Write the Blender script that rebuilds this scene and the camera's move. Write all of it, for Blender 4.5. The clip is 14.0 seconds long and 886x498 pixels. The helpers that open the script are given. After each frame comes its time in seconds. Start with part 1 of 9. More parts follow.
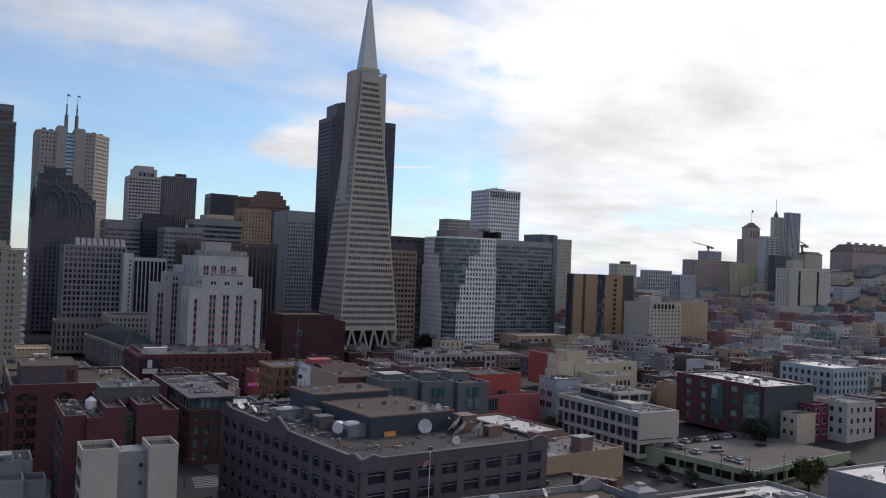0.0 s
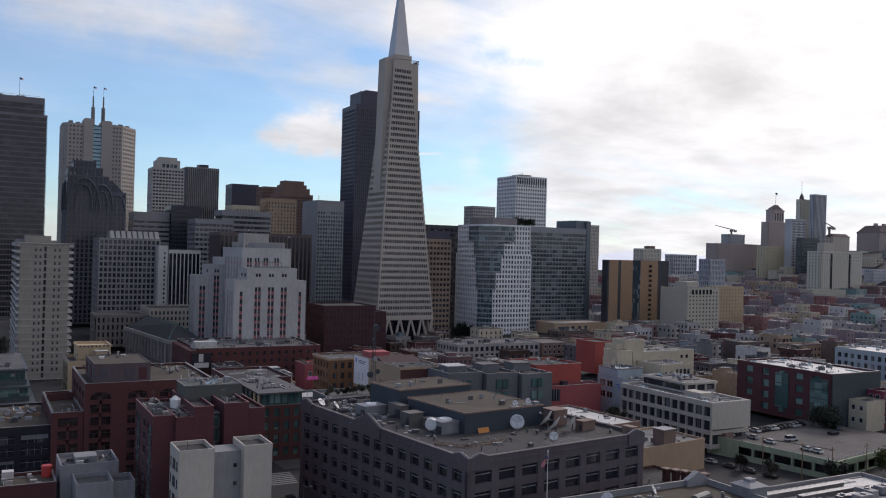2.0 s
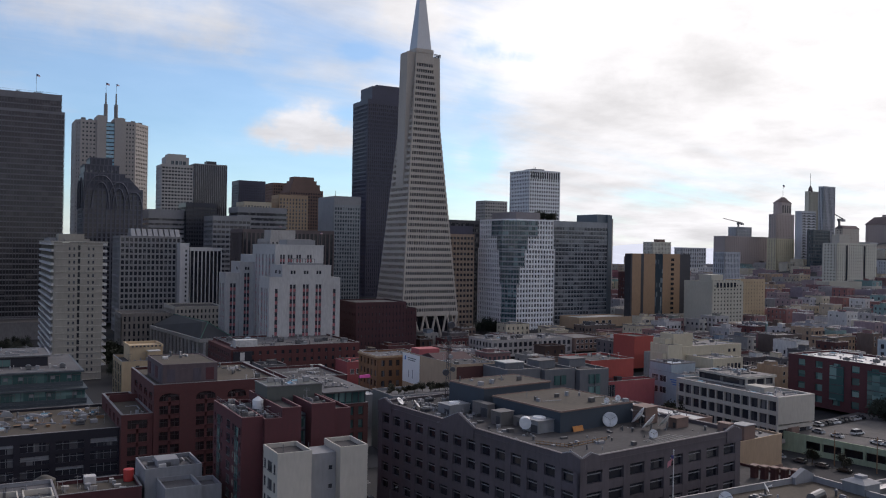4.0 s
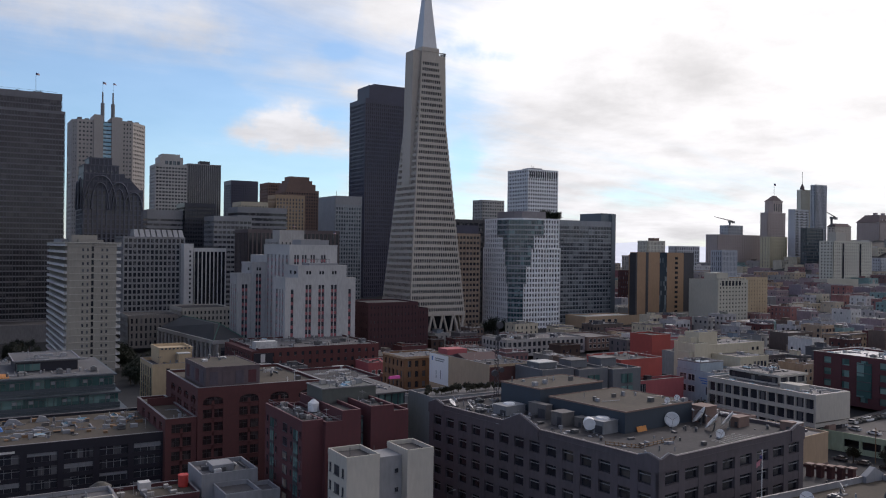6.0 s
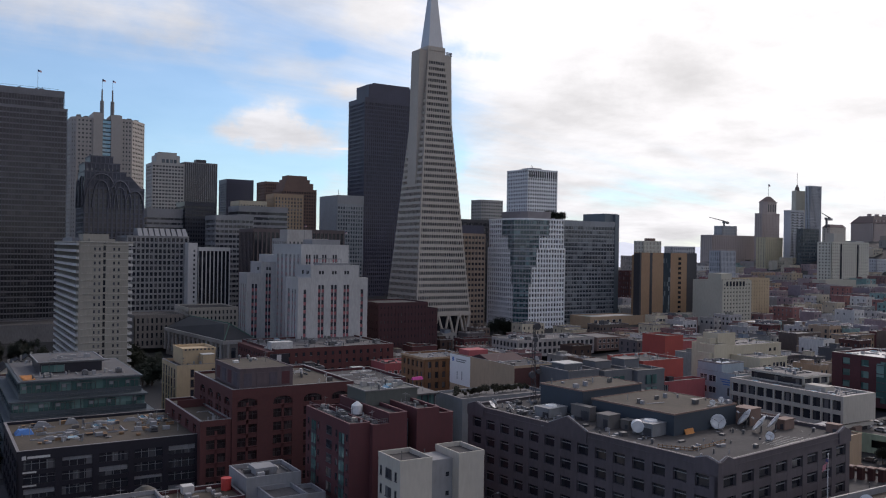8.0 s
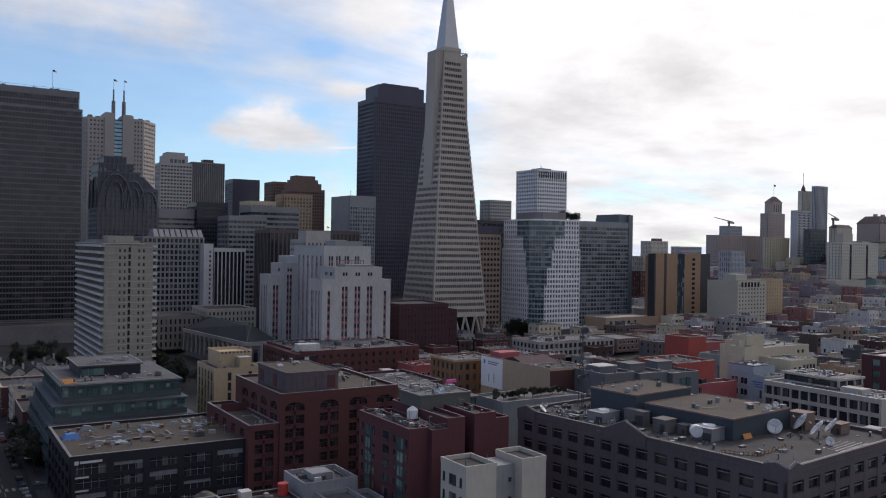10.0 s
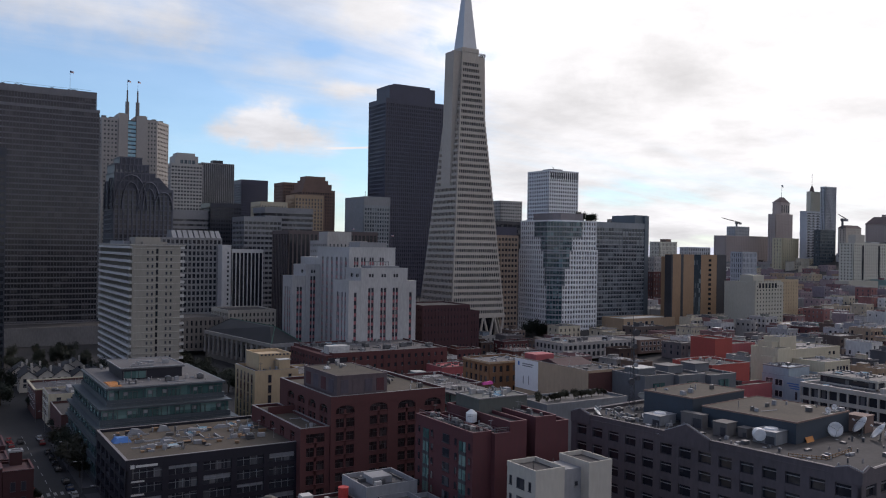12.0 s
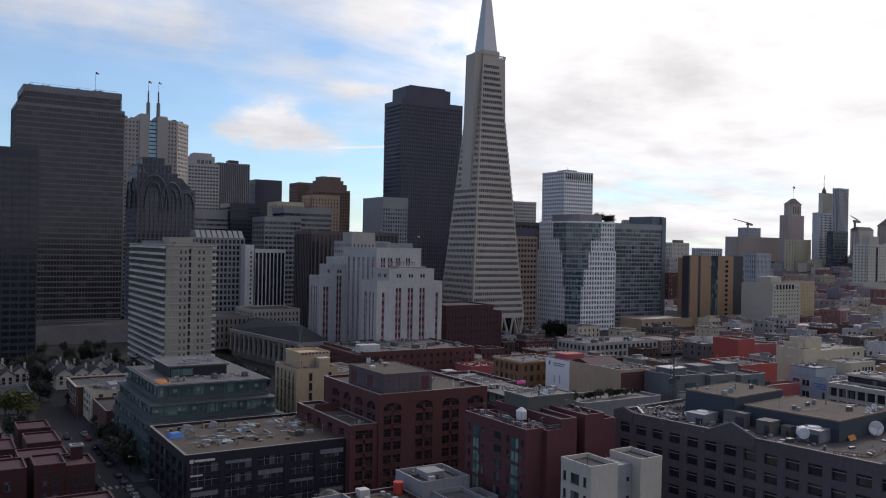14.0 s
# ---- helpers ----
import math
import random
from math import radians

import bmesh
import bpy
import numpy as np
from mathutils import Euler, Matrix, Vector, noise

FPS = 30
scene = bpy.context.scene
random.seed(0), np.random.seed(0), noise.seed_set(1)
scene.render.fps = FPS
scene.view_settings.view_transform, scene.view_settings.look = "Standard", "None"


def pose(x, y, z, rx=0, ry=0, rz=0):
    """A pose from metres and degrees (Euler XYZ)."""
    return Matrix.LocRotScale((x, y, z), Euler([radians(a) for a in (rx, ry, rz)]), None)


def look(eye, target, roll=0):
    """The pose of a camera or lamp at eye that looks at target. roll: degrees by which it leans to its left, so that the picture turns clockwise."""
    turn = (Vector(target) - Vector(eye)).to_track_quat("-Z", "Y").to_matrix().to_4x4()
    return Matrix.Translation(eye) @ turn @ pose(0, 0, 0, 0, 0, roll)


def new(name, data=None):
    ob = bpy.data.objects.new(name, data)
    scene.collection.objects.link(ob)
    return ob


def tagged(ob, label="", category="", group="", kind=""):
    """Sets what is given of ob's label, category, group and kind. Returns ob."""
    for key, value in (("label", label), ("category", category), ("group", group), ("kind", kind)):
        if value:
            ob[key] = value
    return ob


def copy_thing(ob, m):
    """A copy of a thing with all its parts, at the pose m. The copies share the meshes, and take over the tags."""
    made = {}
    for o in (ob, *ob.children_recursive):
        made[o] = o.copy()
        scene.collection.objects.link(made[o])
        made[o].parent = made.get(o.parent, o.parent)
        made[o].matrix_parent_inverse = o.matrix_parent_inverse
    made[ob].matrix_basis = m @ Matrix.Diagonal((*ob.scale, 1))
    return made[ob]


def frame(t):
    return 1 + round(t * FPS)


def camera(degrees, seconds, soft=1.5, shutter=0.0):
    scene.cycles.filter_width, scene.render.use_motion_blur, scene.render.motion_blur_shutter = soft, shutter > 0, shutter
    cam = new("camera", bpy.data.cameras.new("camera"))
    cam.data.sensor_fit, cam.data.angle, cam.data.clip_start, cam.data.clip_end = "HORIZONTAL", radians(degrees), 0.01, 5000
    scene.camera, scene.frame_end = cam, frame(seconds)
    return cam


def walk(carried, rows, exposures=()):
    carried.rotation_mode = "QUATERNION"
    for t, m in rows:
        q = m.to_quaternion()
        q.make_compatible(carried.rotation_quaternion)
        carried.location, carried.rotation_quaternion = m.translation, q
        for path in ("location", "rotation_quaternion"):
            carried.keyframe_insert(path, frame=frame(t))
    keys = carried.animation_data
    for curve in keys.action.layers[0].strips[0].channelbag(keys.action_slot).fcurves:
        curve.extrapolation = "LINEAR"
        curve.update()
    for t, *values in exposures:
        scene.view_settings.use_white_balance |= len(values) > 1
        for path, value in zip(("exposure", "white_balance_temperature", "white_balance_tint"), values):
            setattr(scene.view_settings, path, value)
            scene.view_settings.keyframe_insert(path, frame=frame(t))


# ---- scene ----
cam = camera(55.2, 14.0, soft=1.1)
PATH = [
    (0, (-4.063, -6.324, 63.071), (-3.084, -4.58, 63.113), 2.3),
    (0.5, (-7.178, -3.426, 63.422), (-6.196, -1.684, 63.454), 2.1),
    (1, (-10.599, -0.117, 63.714), (-9.621, 1.628, 63.737), 1.9),
    (1.5, (-14.62, 3.397, 63.794), (-13.65, 5.146, 63.81), 1.7),
    (2, (-18.78, 7.15, 63.944), (-17.818, 8.903, 63.953), 1.5),
    (2.5, (-23.354, 10.727, 64.113), (-22.393, 12.481, 64.115), 1.4),
    (3, (-27.841, 14.557, 63.868), (-26.874, 16.307, 63.866), 1.2),
    (3.5, (-32.477, 18.17, 63.815), (-31.503, 19.917, 63.813), 1.0),
    (4, (-36.694, 22.105, 63.522), (-35.715, 23.849, 63.52), 1.0),
    (6.5, (-54.114, 35.625, 63.131), (-53.086, 37.341, 63.129), 0.8),
    (7, (-56.893, 37.638, 63.185), (-55.857, 39.348, 63.183), 0.9),
    (7.5, (-59.368, 40.06, 63.202), (-58.326, 41.768, 63.2), 0.8),
    (8, (-61.953, 42.135, 63.315), (-60.908, 43.84, 63.312), 0.9),
    (10.5, (-76.289, 51.934, 64.463), (-75.236, 53.634, 64.458), 0.9),
    (11, (-79.16, 54.041, 64.547), (-78.106, 55.741, 64.542), 0.9),
    (11.5, (-82.186, 56.077, 64.548), (-81.131, 57.776, 64.544), 0.9),
    (12, (-84.889, 58.057, 64.583), (-83.833, 59.756, 64.579), 0.9),
    (12.5, (-87.438, 59.556, 64.765), (-86.382, 61.254, 64.762), 0.9),
    (13, (-90.344, 60.365, 64.843), (-89.292, 62.066, 64.839), 0.9),
    (13.5, (-93.669, 60.124, 64.898), (-92.619, 61.827, 64.894), 1.0),
    (14, (-97.432, 58.931, 64.998), (-96.386, 60.635, 64.993), 1.1),
]
walk(cam, [(t, look(eye, target, roll)) for t, eye, target, roll in PATH], exposures=[(0, 0.16, 6440, 22), (14, 0.16, 6440, 22)])

# ---- world, sun, exposure ----
SUN_AZ, SUN_EL = 62.0, 34.0          # from +y towards +x, degrees
sun_way = Vector((math.sin(radians(SUN_AZ)) * math.cos(radians(SUN_EL)), math.cos(radians(SUN_AZ)) * math.cos(radians(SUN_EL)), math.sin(radians(SUN_EL))))
sun = new("sun", bpy.data.lights.new("sun", "SUN"))
sun.data.energy, sun.data.angle, sun.data.color = 1.15, radians(12), (1.0, 0.94, 0.86)
sun.matrix_world = look(sun_way * 3000, (0, 0, 0))

world = bpy.data.worlds.new("sky")
scene.world = world
world.use_nodes = True


def link_world():
    nt = world.node_tree
    nt.nodes.clear()
    N = nt.nodes.new

    def math_node(op, a, b=None, clamp=False, third=None):
        n = N("ShaderNodeMath")
        n.operation, n.use_clamp = op, clamp
        for i, v in enumerate((a, b, third)):
            if v is None:
                continue
            if isinstance(v, (int, float)):
                n.inputs[i].default_value = v
            else:
                nt.links.new(v, n.inputs[i])
        return n.outputs[0]

    sky = N("ShaderNodeTexSky")
    sky.sky_type, sky.sun_disc = "NISHITA", False
    sky.sun_elevation, sky.sun_rotation = radians(SUN_EL), radians(SUN_AZ)
    sky.air_density, sky.dust_density, sky.ozone_density = 1.0, 0.15, 3.0
    co = N("ShaderNodeTexCoord").outputs["Generated"]
    sep = N("ShaderNodeSeparateXYZ")
    nt.links.new(co, sep.inputs[0])
    # clouds lie on a flat layer overhead: the way is carried to that layer
    up = math_node("ADD", math_node("MAXIMUM", sep.outputs[2], 0.0), 0.16)
    flat = N("ShaderNodeCombineXYZ")
    nt.links.new(math_node("DIVIDE", sep.outputs[0], up), flat.inputs[0])
    nt.links.new(math_node("DIVIDE", sep.outputs[1], up), flat.inputs[1])
    turn = N("ShaderNodeMapping")
    turn.inputs["Rotation"].default_value = (0, 0, radians(-38))
    turn.inputs["Scale"].default_value = (0.55, 1.5, 1.0)
    turn.inputs["Location"].default_value = CLOUD_SHIFT
    nt.links.new(flat.outputs[0], turn.inputs[0])
    big = N("ShaderNodeTexNoise")
    big.inputs["Scale"].default_value, big.inputs["Detail"].default_value, big.inputs["Roughness"].default_value = 0.75, 9, 0.56
    big.inputs["Distortion"].default_value = 0.35
    nt.links.new(turn.outputs[0], big.inputs["Vector"])
    fine = N("ShaderNodeTexNoise")
    fine.inputs["Scale"].default_value, fine.inputs["Detail"].default_value, fine.inputs["Roughness"].default_value = 1.7, 9, 0.6
    nt.links.new(flat.outputs[0], fine.inputs["Vector"])
    # nearness to the sun
    dot = N("ShaderNodeVectorMath")
    dot.operation = "DOT_PRODUCT"
    nt.links.new(co, dot.inputs[0])
    dot.inputs[1].default_value = sun_way
    near = math_node("MAXIMUM", dot.outputs["Value"], 0.0)
    glow = math_node("POWER", near, 3.0)
    # banks and clearings of the cloud layer: azimuth, elevation, their half widths, weight
    az = math_node("MULTIPLY", math_node("ARCTAN2", sep.outputs[0], sep.outputs[1]), 57.2958)
    el = math_node("MULTIPLY", math_node("ARCSINE", sep.outputs[2]), 57.2958)
    rag = N("ShaderNodeTexNoise")
    rag.inputs["Scale"].default_value, rag.inputs["Detail"].default_value, rag.inputs["Roughness"].default_value = 7.0, 9, 0.6
    nt.links.new(co, rag.inputs["Vector"])
    wob = math_node("MULTIPLY", math_node("SUBTRACT", rag.outputs["Fac"], 0.5), 2.8)

    # long wisps drawn out along the wind
    drawn = N("ShaderNodeMapping")
    drawn.inputs["Rotation"].default_value = (0, 0, radians(-60))
    drawn.inputs["Scale"].default_value = (0.5, 2.6, 1.0)
    nt.links.new(flat.outputs[0], drawn.inputs[0])
    wisp = N("ShaderNodeTexNoise")
    wisp.inputs["Scale"].default_value, wisp.inputs["Detail"].default_value, wisp.inputs["Roughness"].default_value = 1.3, 10, 0.62
    wisp.inputs["Distortion"].default_value = 0.8
    nt.links.new(drawn.outputs[0], wisp.inputs["Vector"])

    def bank(a, e, wa, we, weight):
        u = math_node("DIVIDE", math_node("SUBTRACT", az, a), wa)
        v = math_node("DIVIDE", math_node("SUBTRACT", el, e), we)
        r = math_node("ADD", math_node("SQRT", math_node("ADD", math_node("MULTIPLY", u, u), math_node("MULTIPLY", v, v))), wob)
        m = N("ShaderNodeMapRange")
        m.interpolation_type = "SMOOTHSTEP"
        m.inputs["From Min"].default_value, m.inputs["From Max"].default_value = 1.05, -0.1
        m.inputs["To Min"].default_value, m.inputs["To Max"].default_value = 0.0, weight
        nt.links.new(r, m.inputs["Value"])
        return m.outputs[0]

    high = N("ShaderNodeMapRange")
    high.inputs["From Min"].default_value, high.inputs["From Max"].default_value = 0.1, 0.28
    high.inputs["To Min"].default_value, high.inputs["To Max"].default_value = -0.06, 0.1
    nt.links.new(sep.outputs[2], high.inputs["Value"])
    # extra cloud in the unseen sky behind, added for whiter light on facades
    away = math_node("MULTIPLY", math_node("MAXIMUM", math_node("MULTIPLY", dot.outputs["Value"], -1.0), 0.0), 0.14)
    cover = math_node("ADD", math_node("ADD", math_node("SUBTRACT", math_node("MULTIPLY", big.outputs["Fac"], 0.9), 0.06), high.outputs[0]), math_node("MULTIPLY", glow, 0.3))
    cover = math_node("ADD", cover, math_node("MULTIPLY", math_node("SUBTRACT", wisp.outputs["Fac"], 0.5), 0.55))
    cover = math_node("ADD", cover, away)
    # the closed sheet of cloud towards the sun
    sheet = N("ShaderNodeMapRange")
    sheet.interpolation_type = "SMOOTHSTEP"
    sheet.inputs["From Min"].default_value, sheet.inputs["From Max"].default_value = 29.0, 38.0
    sheet.inputs["To Min"].default_value, sheet.inputs["To Max"].default_value = 0.0, 0.34
    nt.links.new(math_node("ADD", az, math_node("MULTIPLY", wob, 4.0)), sheet.inputs["Value"])
    cover = math_node("ADD", cover, sheet.outputs[0])
    for row in CLOUD_BANKS:
        cover = math_node("ADD", cover, bank(*row))
    trail_u = math_node("ABSOLUTE", math_node("DIVIDE", math_node("SUBTRACT", az, 26.2), 2.6))
    trail_v = math_node("ABSOLUTE", math_node("DIVIDE", math_node("SUBTRACT", math_node("SUBTRACT", el, 6.58), math_node("MULTIPLY", math_node("SUBTRACT", az, 26.2), 0.05)), 0.1))
    trail = math_node("MULTIPLY", math_node("SUBTRACT", 1.0, math_node("MAXIMUM", trail_u, trail_v), clamp=True), 0.7)
    cover = math_node("ADD", cover, trail)
    ramp = N("ShaderNodeMapRange")
    ramp.interpolation_type = "SMOOTHSTEP"
    ramp.inputs["From Min"].default_value, ramp.inputs["From Max"].default_value = 0.36, 0.92
    nt.links.new(cover, ramp.inputs["Value"])
    # low haze over the horizon
    low = N("ShaderNodeMapRange")
    low.inputs["From Min"].default_value, low.inputs["From Max"].default_value = 0.07, 0.0
    nt.links.new(sep.outputs[2], low.inputs["Value"])
    mask = math_node("MAXIMUM", ramp.outputs[0], math_node("MULTIPLY", low.outputs[0], 0.6))
    mask = math_node("ADD", math_node("MULTIPLY", mask, 0.8), 0.2)      # thin veil everywhere
    shade = N("ShaderNodeMapRange")
    shade.inputs["From Min"].default_value, shade.inputs["From Max"].default_value = 0.35, 0.65
    shade.inputs["To Min"].default_value, shade.inputs["To Max"].default_value = 1.14, 0.84
    nt.links.new(fine.outputs["Fac"], shade.inputs["Value"])
    power = math_node("ADD", CLOUD_BASE, math_node("MULTIPLY", math_node("POWER", near, 3.0), CLOUD_GLOW))
    power = math_node("MULTIPLY", power, shade.outputs[0])
    for row in CLOUD_GREY:
        power = math_node("MULTIPLY", power, math_node("SUBTRACT", 1.0, bank(*row)))
    cloud = N("ShaderNodeMix")
    cloud.data_type = "RGBA"
    white = N("ShaderNodeVectorMath")
    white.operation = "SCALE"
    tone = N("ShaderNodeValToRGB")                 # creamy towards the sun, cool beside it; unseen sky behind pinkish to tint facades
    ramp_t = tone.color_ramp
    ramp_t.elements[0].position, ramp_t.elements[0].color = 0.2, (0.985, 0.89, 0.99, 1)
    ramp_t.elements[1].position, ramp_t.elements[1].color = 0.95, (0.945, 0.985, 0.925, 1)
    mid_t = ramp_t.elements.new(0.8)
    mid_t.color = (0.885, 0.955, 0.945, 1)
    nt.links.new(math_node("MULTIPLY_ADD", dot.outputs["Value"], 0.5, third=0.5), tone.inputs["Fac"])
    nt.links.new(tone.outputs["Color"], white.inputs[0])
    nt.links.new(power, white.inputs["Scale"])
    blue = N("ShaderNodeVectorMath")
    blue.operation = "MULTIPLY"
    nt.links.new(sky.outputs[0], blue.inputs[0])
    blue.inputs[1].default_value = BLUE
    nt.links.new(mask, cloud.inputs["Factor"])
    nt.links.new(blue.outputs[0], cloud.inputs["A"])
    nt.links.new(white.outputs[0], cloud.inputs["B"])
    bg, out = N("ShaderNodeBackground"), N("ShaderNodeOutputWorld")
    bg.inputs["Strength"].default_value = 1.0
    nt.links.new(cloud.outputs["Result"], bg.inputs["Color"])
    nt.links.new(bg.outputs[0], out.inputs["Surface"])


CLOUD_SHIFT, CLOUD_BASE, CLOUD_GLOW, BLUE = (0.0, 0.0, 0.0), 0.58, 0.52, (0.076, 0.102, 0.108)
CLOUD_BANKS = ((19.6, 7.9, 4.3, 2.5, 0.85), (21.9, 7.0, 4.4, 1.8, 0.4), (17.2, 7.3, 2.2, 0.9, 0.2), (26.0, 10.4, 4.4, 0.9, 0.4), (10, 14.2, 12, 3.4, 0.26), (27.5, 15.4, 4, 2.4, 0.34), (21, 11.6, 5, 1.2, 0.16),
               (13.5, 9.2, 9, 2.3, -0.3), (23, 8.9, 2.6, 0.9, -0.2), (23.4, 12.8, 2.2, 0.9, -0.28), (5, 9.8, 4, 1.6, -0.25), (15, 5.0, 9, 2.4, -0.24), (27, 6.0, 3.4, 2.2, -0.26), (31.8, 13.2, 2.8, 1.0, -0.24), (34.8, 12.7, 2.6, 0.7, -0.26), (36.8, 14.0, 2.2, 0.6, -0.2), (30.6, 14.2, 2.2, 0.8, -0.16), (31.4, 9.8, 1.8, 2.0, -0.1),
               (32.0, 5.6, 1.6, 2.4, -0.3), (43.5, 3.5, 6.0, 1.15, -0.24), (38, 3.4, 3.2, 0.9, -0.2), (45.2, 1.4, 5.5, 1.0, 0.4), (24.2, 4.1, 1.6, 1.2, 0.25), (28, 4.2, 2.2, 1.2, 0.2))
CLOUD_GREY = ((19.8, 8.3, 3.6, 1.8, -0.16), (14, 13, 17, 9, 0.07), (46.3, 12.0, 6.5, 3.6, 0.2), (41.5, 10.4, 5, 1.6, 0.1), (49.8, 8.1, 2.6, 1.1, 0.17), (46.0, 6.6, 1.6, 0.7, 0.15), (39.6, 8.6, 1.2, 0.4, 0.12), (46, 1.2, 2.4, 0.6, 0.14), (52.5, 5.0, 2.2, 0.6, 0.08), (45, 5.2, 6, 0.9, 0.07))
link_world()


# ---- materials ----
def material(name, color, rough=0.8, metal=0.0, vary=0.25, big=0.06, fine=1.2, bump=0.15, each=0.0, streak=0.0, spec=0.5):
    """A surface with stains at two scales, fine relief, and rain streaks; each: how far piece differs from piece."""
    m = bpy.data.materials.new(name)
    m.use_nodes = True
    nt = m.node_tree
    b = nt.nodes["Principled BSDF"]
    N, L = nt.nodes.new, nt.links.new
    geo = N("ShaderNodeNewGeometry")
    n1, n2 = N("ShaderNodeTexNoise"), N("ShaderNodeTexNoise")
    n1.inputs["Scale"].default_value, n1.inputs["Detail"].default_value = big, 5
    n2.inputs["Scale"].default_value, n2.inputs["Detail"].default_value = fine, 6
    L(geo.outputs["Position"], n1.inputs["Vector"])
    if streak:
        mp = N("ShaderNodeMapping")
        mp.inputs["Scale"].default_value = (1.0, 1.0, 0.3)
        L(geo.outputs["Position"], mp.inputs[0])
        L(mp.outputs[0], n2.inputs["Vector"])
    else:
        L(geo.outputs["Position"], n2.inputs["Vector"])
    add = N("ShaderNodeMath")
    add.operation = "ADD"
    L(n1.outputs["Fac"], add.inputs[0])
    L(n2.outputs["Fac"], add.inputs[1])
    value = add.outputs[0]
    if each:
        info = N("ShaderNodeObjectInfo")
        e = N("ShaderNodeMath")
        e.operation = "MULTIPLY_ADD"
        L(info.outputs["Random"], e.inputs[0])
        e.inputs[1].default_value = each
        L(value, e.inputs[2])
        value = e.outputs[0]
    mr = N("ShaderNodeMapRange")
    mr.inputs["From Min"].default_value, mr.inputs["From Max"].default_value = 0.65, 1.35 + each
    mr.inputs["To Min"].default_value, mr.inputs["To Max"].default_value = 1 - vary, 1 + vary * 0.8
    L(value, mr.inputs["Value"])
    sc = N("ShaderNodeVectorMath")
    sc.operation = "SCALE"
    sc.inputs[0].default_value = color
    L(mr.outputs[0], sc.inputs["Scale"])
    L(sc.outputs[0], b.inputs["Base Color"])
    rr = N("ShaderNodeMapRange")
    rr.inputs["To Min"].default_value, rr.inputs["To Max"].default_value = max(rough - 0.12, 0.02), min(rough + 0.12, 1)
    L(n2.outputs["Fac"], rr.inputs["Value"])
    L(rr.outputs[0], b.inputs["Roughness"])
    b.inputs["Metallic"].default_value = metal
    b.inputs["Specular IOR Level"].default_value = spec
    if bump:
        bp = N("ShaderNodeBump")
        bp.inputs["Strength"].default_value, bp.inputs["Distance"].default_value = bump, 0.05
        L(n2.outputs["Fac"], bp.inputs["Height"])
        L(bp.outputs[0], b.inputs["Normal"])
    return m


def glazing(name, tint=(0.02, 0.025, 0.03), blind=(0.3, 0.3, 0.29), share=0.3, cell=(1.5, 1.5, 3.6), rough=0.06):
    """Window glass that differs from pane to pane: some have pale blinds drawn behind them."""
    m = bpy.data.materials.new(name)
    m.use_nodes = True
    nt = m.node_tree
    b = nt.nodes["Principled BSDF"]
    N, L = nt.nodes.new, nt.links.new
    geo = N("ShaderNodeNewGeometry")
    snap = N("ShaderNodeVectorMath")
    snap.operation = "SNAP"
    snap.inputs[1].default_value = cell
    L(geo.outputs["Position"], snap.inputs[0])
    wn = N("ShaderNodeTexWhiteNoise")
    L(snap.outputs[0], wn.inputs["Vector"])
    mr = N("ShaderNodeMapRange")
    mr.inputs["From Min"].default_value, mr.inputs["From Max"].default_value = 1 - share, 1.0
    L(wn.outputs["Value"], mr.inputs["Value"])
    mix = N("ShaderNodeMix")
    mix.data_type = "RGBA"
    mix.inputs["A"].default_value, mix.inputs["B"].default_value = (*tint, 1), (*blind, 1)
    L(mr.outputs[0], mix.inputs["Factor"])
    L(mix.outputs["Result"], b.inputs["Base Color"])
    b.inputs["Roughness"].default_value = rough
    wob = N("ShaderNodeTexNoise")
    wob.inputs["Scale"].default_value = 0.35
    L(geo.outputs["Position"], wob.inputs["Vector"])
    bp = N("ShaderNodeBump")
    bp.inputs["Strength"].default_value, bp.inputs["Distance"].default_value = 0.06, 0.3
    L(wob.outputs["Fac"], bp.inputs["Height"])
    L(bp.outputs[0], b.inputs["Normal"])
    return m


asphalt = material("asphalt", (0.016, 0.0155, 0.018), 0.9, vary=0.3)
paving = material("paving", (0.052, 0.049, 0.053), 0.9, vary=0.25)
road_paint = material("road_paint", (0.22, 0.22, 0.22), 0.8, vary=0.2)
concrete = material("concrete", (0.36, 0.34, 0.32), 0.85, vary=0.22, streak=1)
pale_stone = material("pale_stone", (0.39, 0.37, 0.35), 0.8, vary=0.16, streak=1, big=0.03)
quartz = material("quartz_panel", (0.4, 0.355, 0.305), 0.75, vary=0.12, streak=1, big=0.02)
spire_metal = material("spire_aluminium", (0.42, 0.43, 0.45), 0.45, 0.6, vary=0.1, big=0.05, streak=1)
white_paint = material("white_paint", (0.54, 0.52, 0.5), 0.7, vary=0.16, streak=1)
white_stucco = material("white_stucco", (0.44, 0.405, 0.35), 0.85, vary=0.13, streak=1)
cream_paint = material("cream_paint", (0.48, 0.42, 0.31), 0.8, vary=0.15, streak=1)
yellow_paint = material("yellow_paint", (0.43, 0.325, 0.205), 0.8, vary=0.15, streak=1)
grey_paint = material("grey_paint", (0.2, 0.21, 0.22), 0.75, vary=0.18, streak=1)
light_grey = material("light_grey_cladding", (0.25, 0.25, 0.258), 0.7, vary=0.2, streak=1)
blue_white = material("blue_white_paint", (0.33, 0.385, 0.42), 0.75, vary=0.16, streak=1)
taupe = material("taupe_stucco", (0.092, 0.077, 0.085), 0.85, vary=0.3, streak=1)
# next four lifted and blued: distance haze put into their dark colours
dark_steel = material("dark_steel", (0.055, 0.055, 0.064), 0.45, 0.3, vary=0.3)
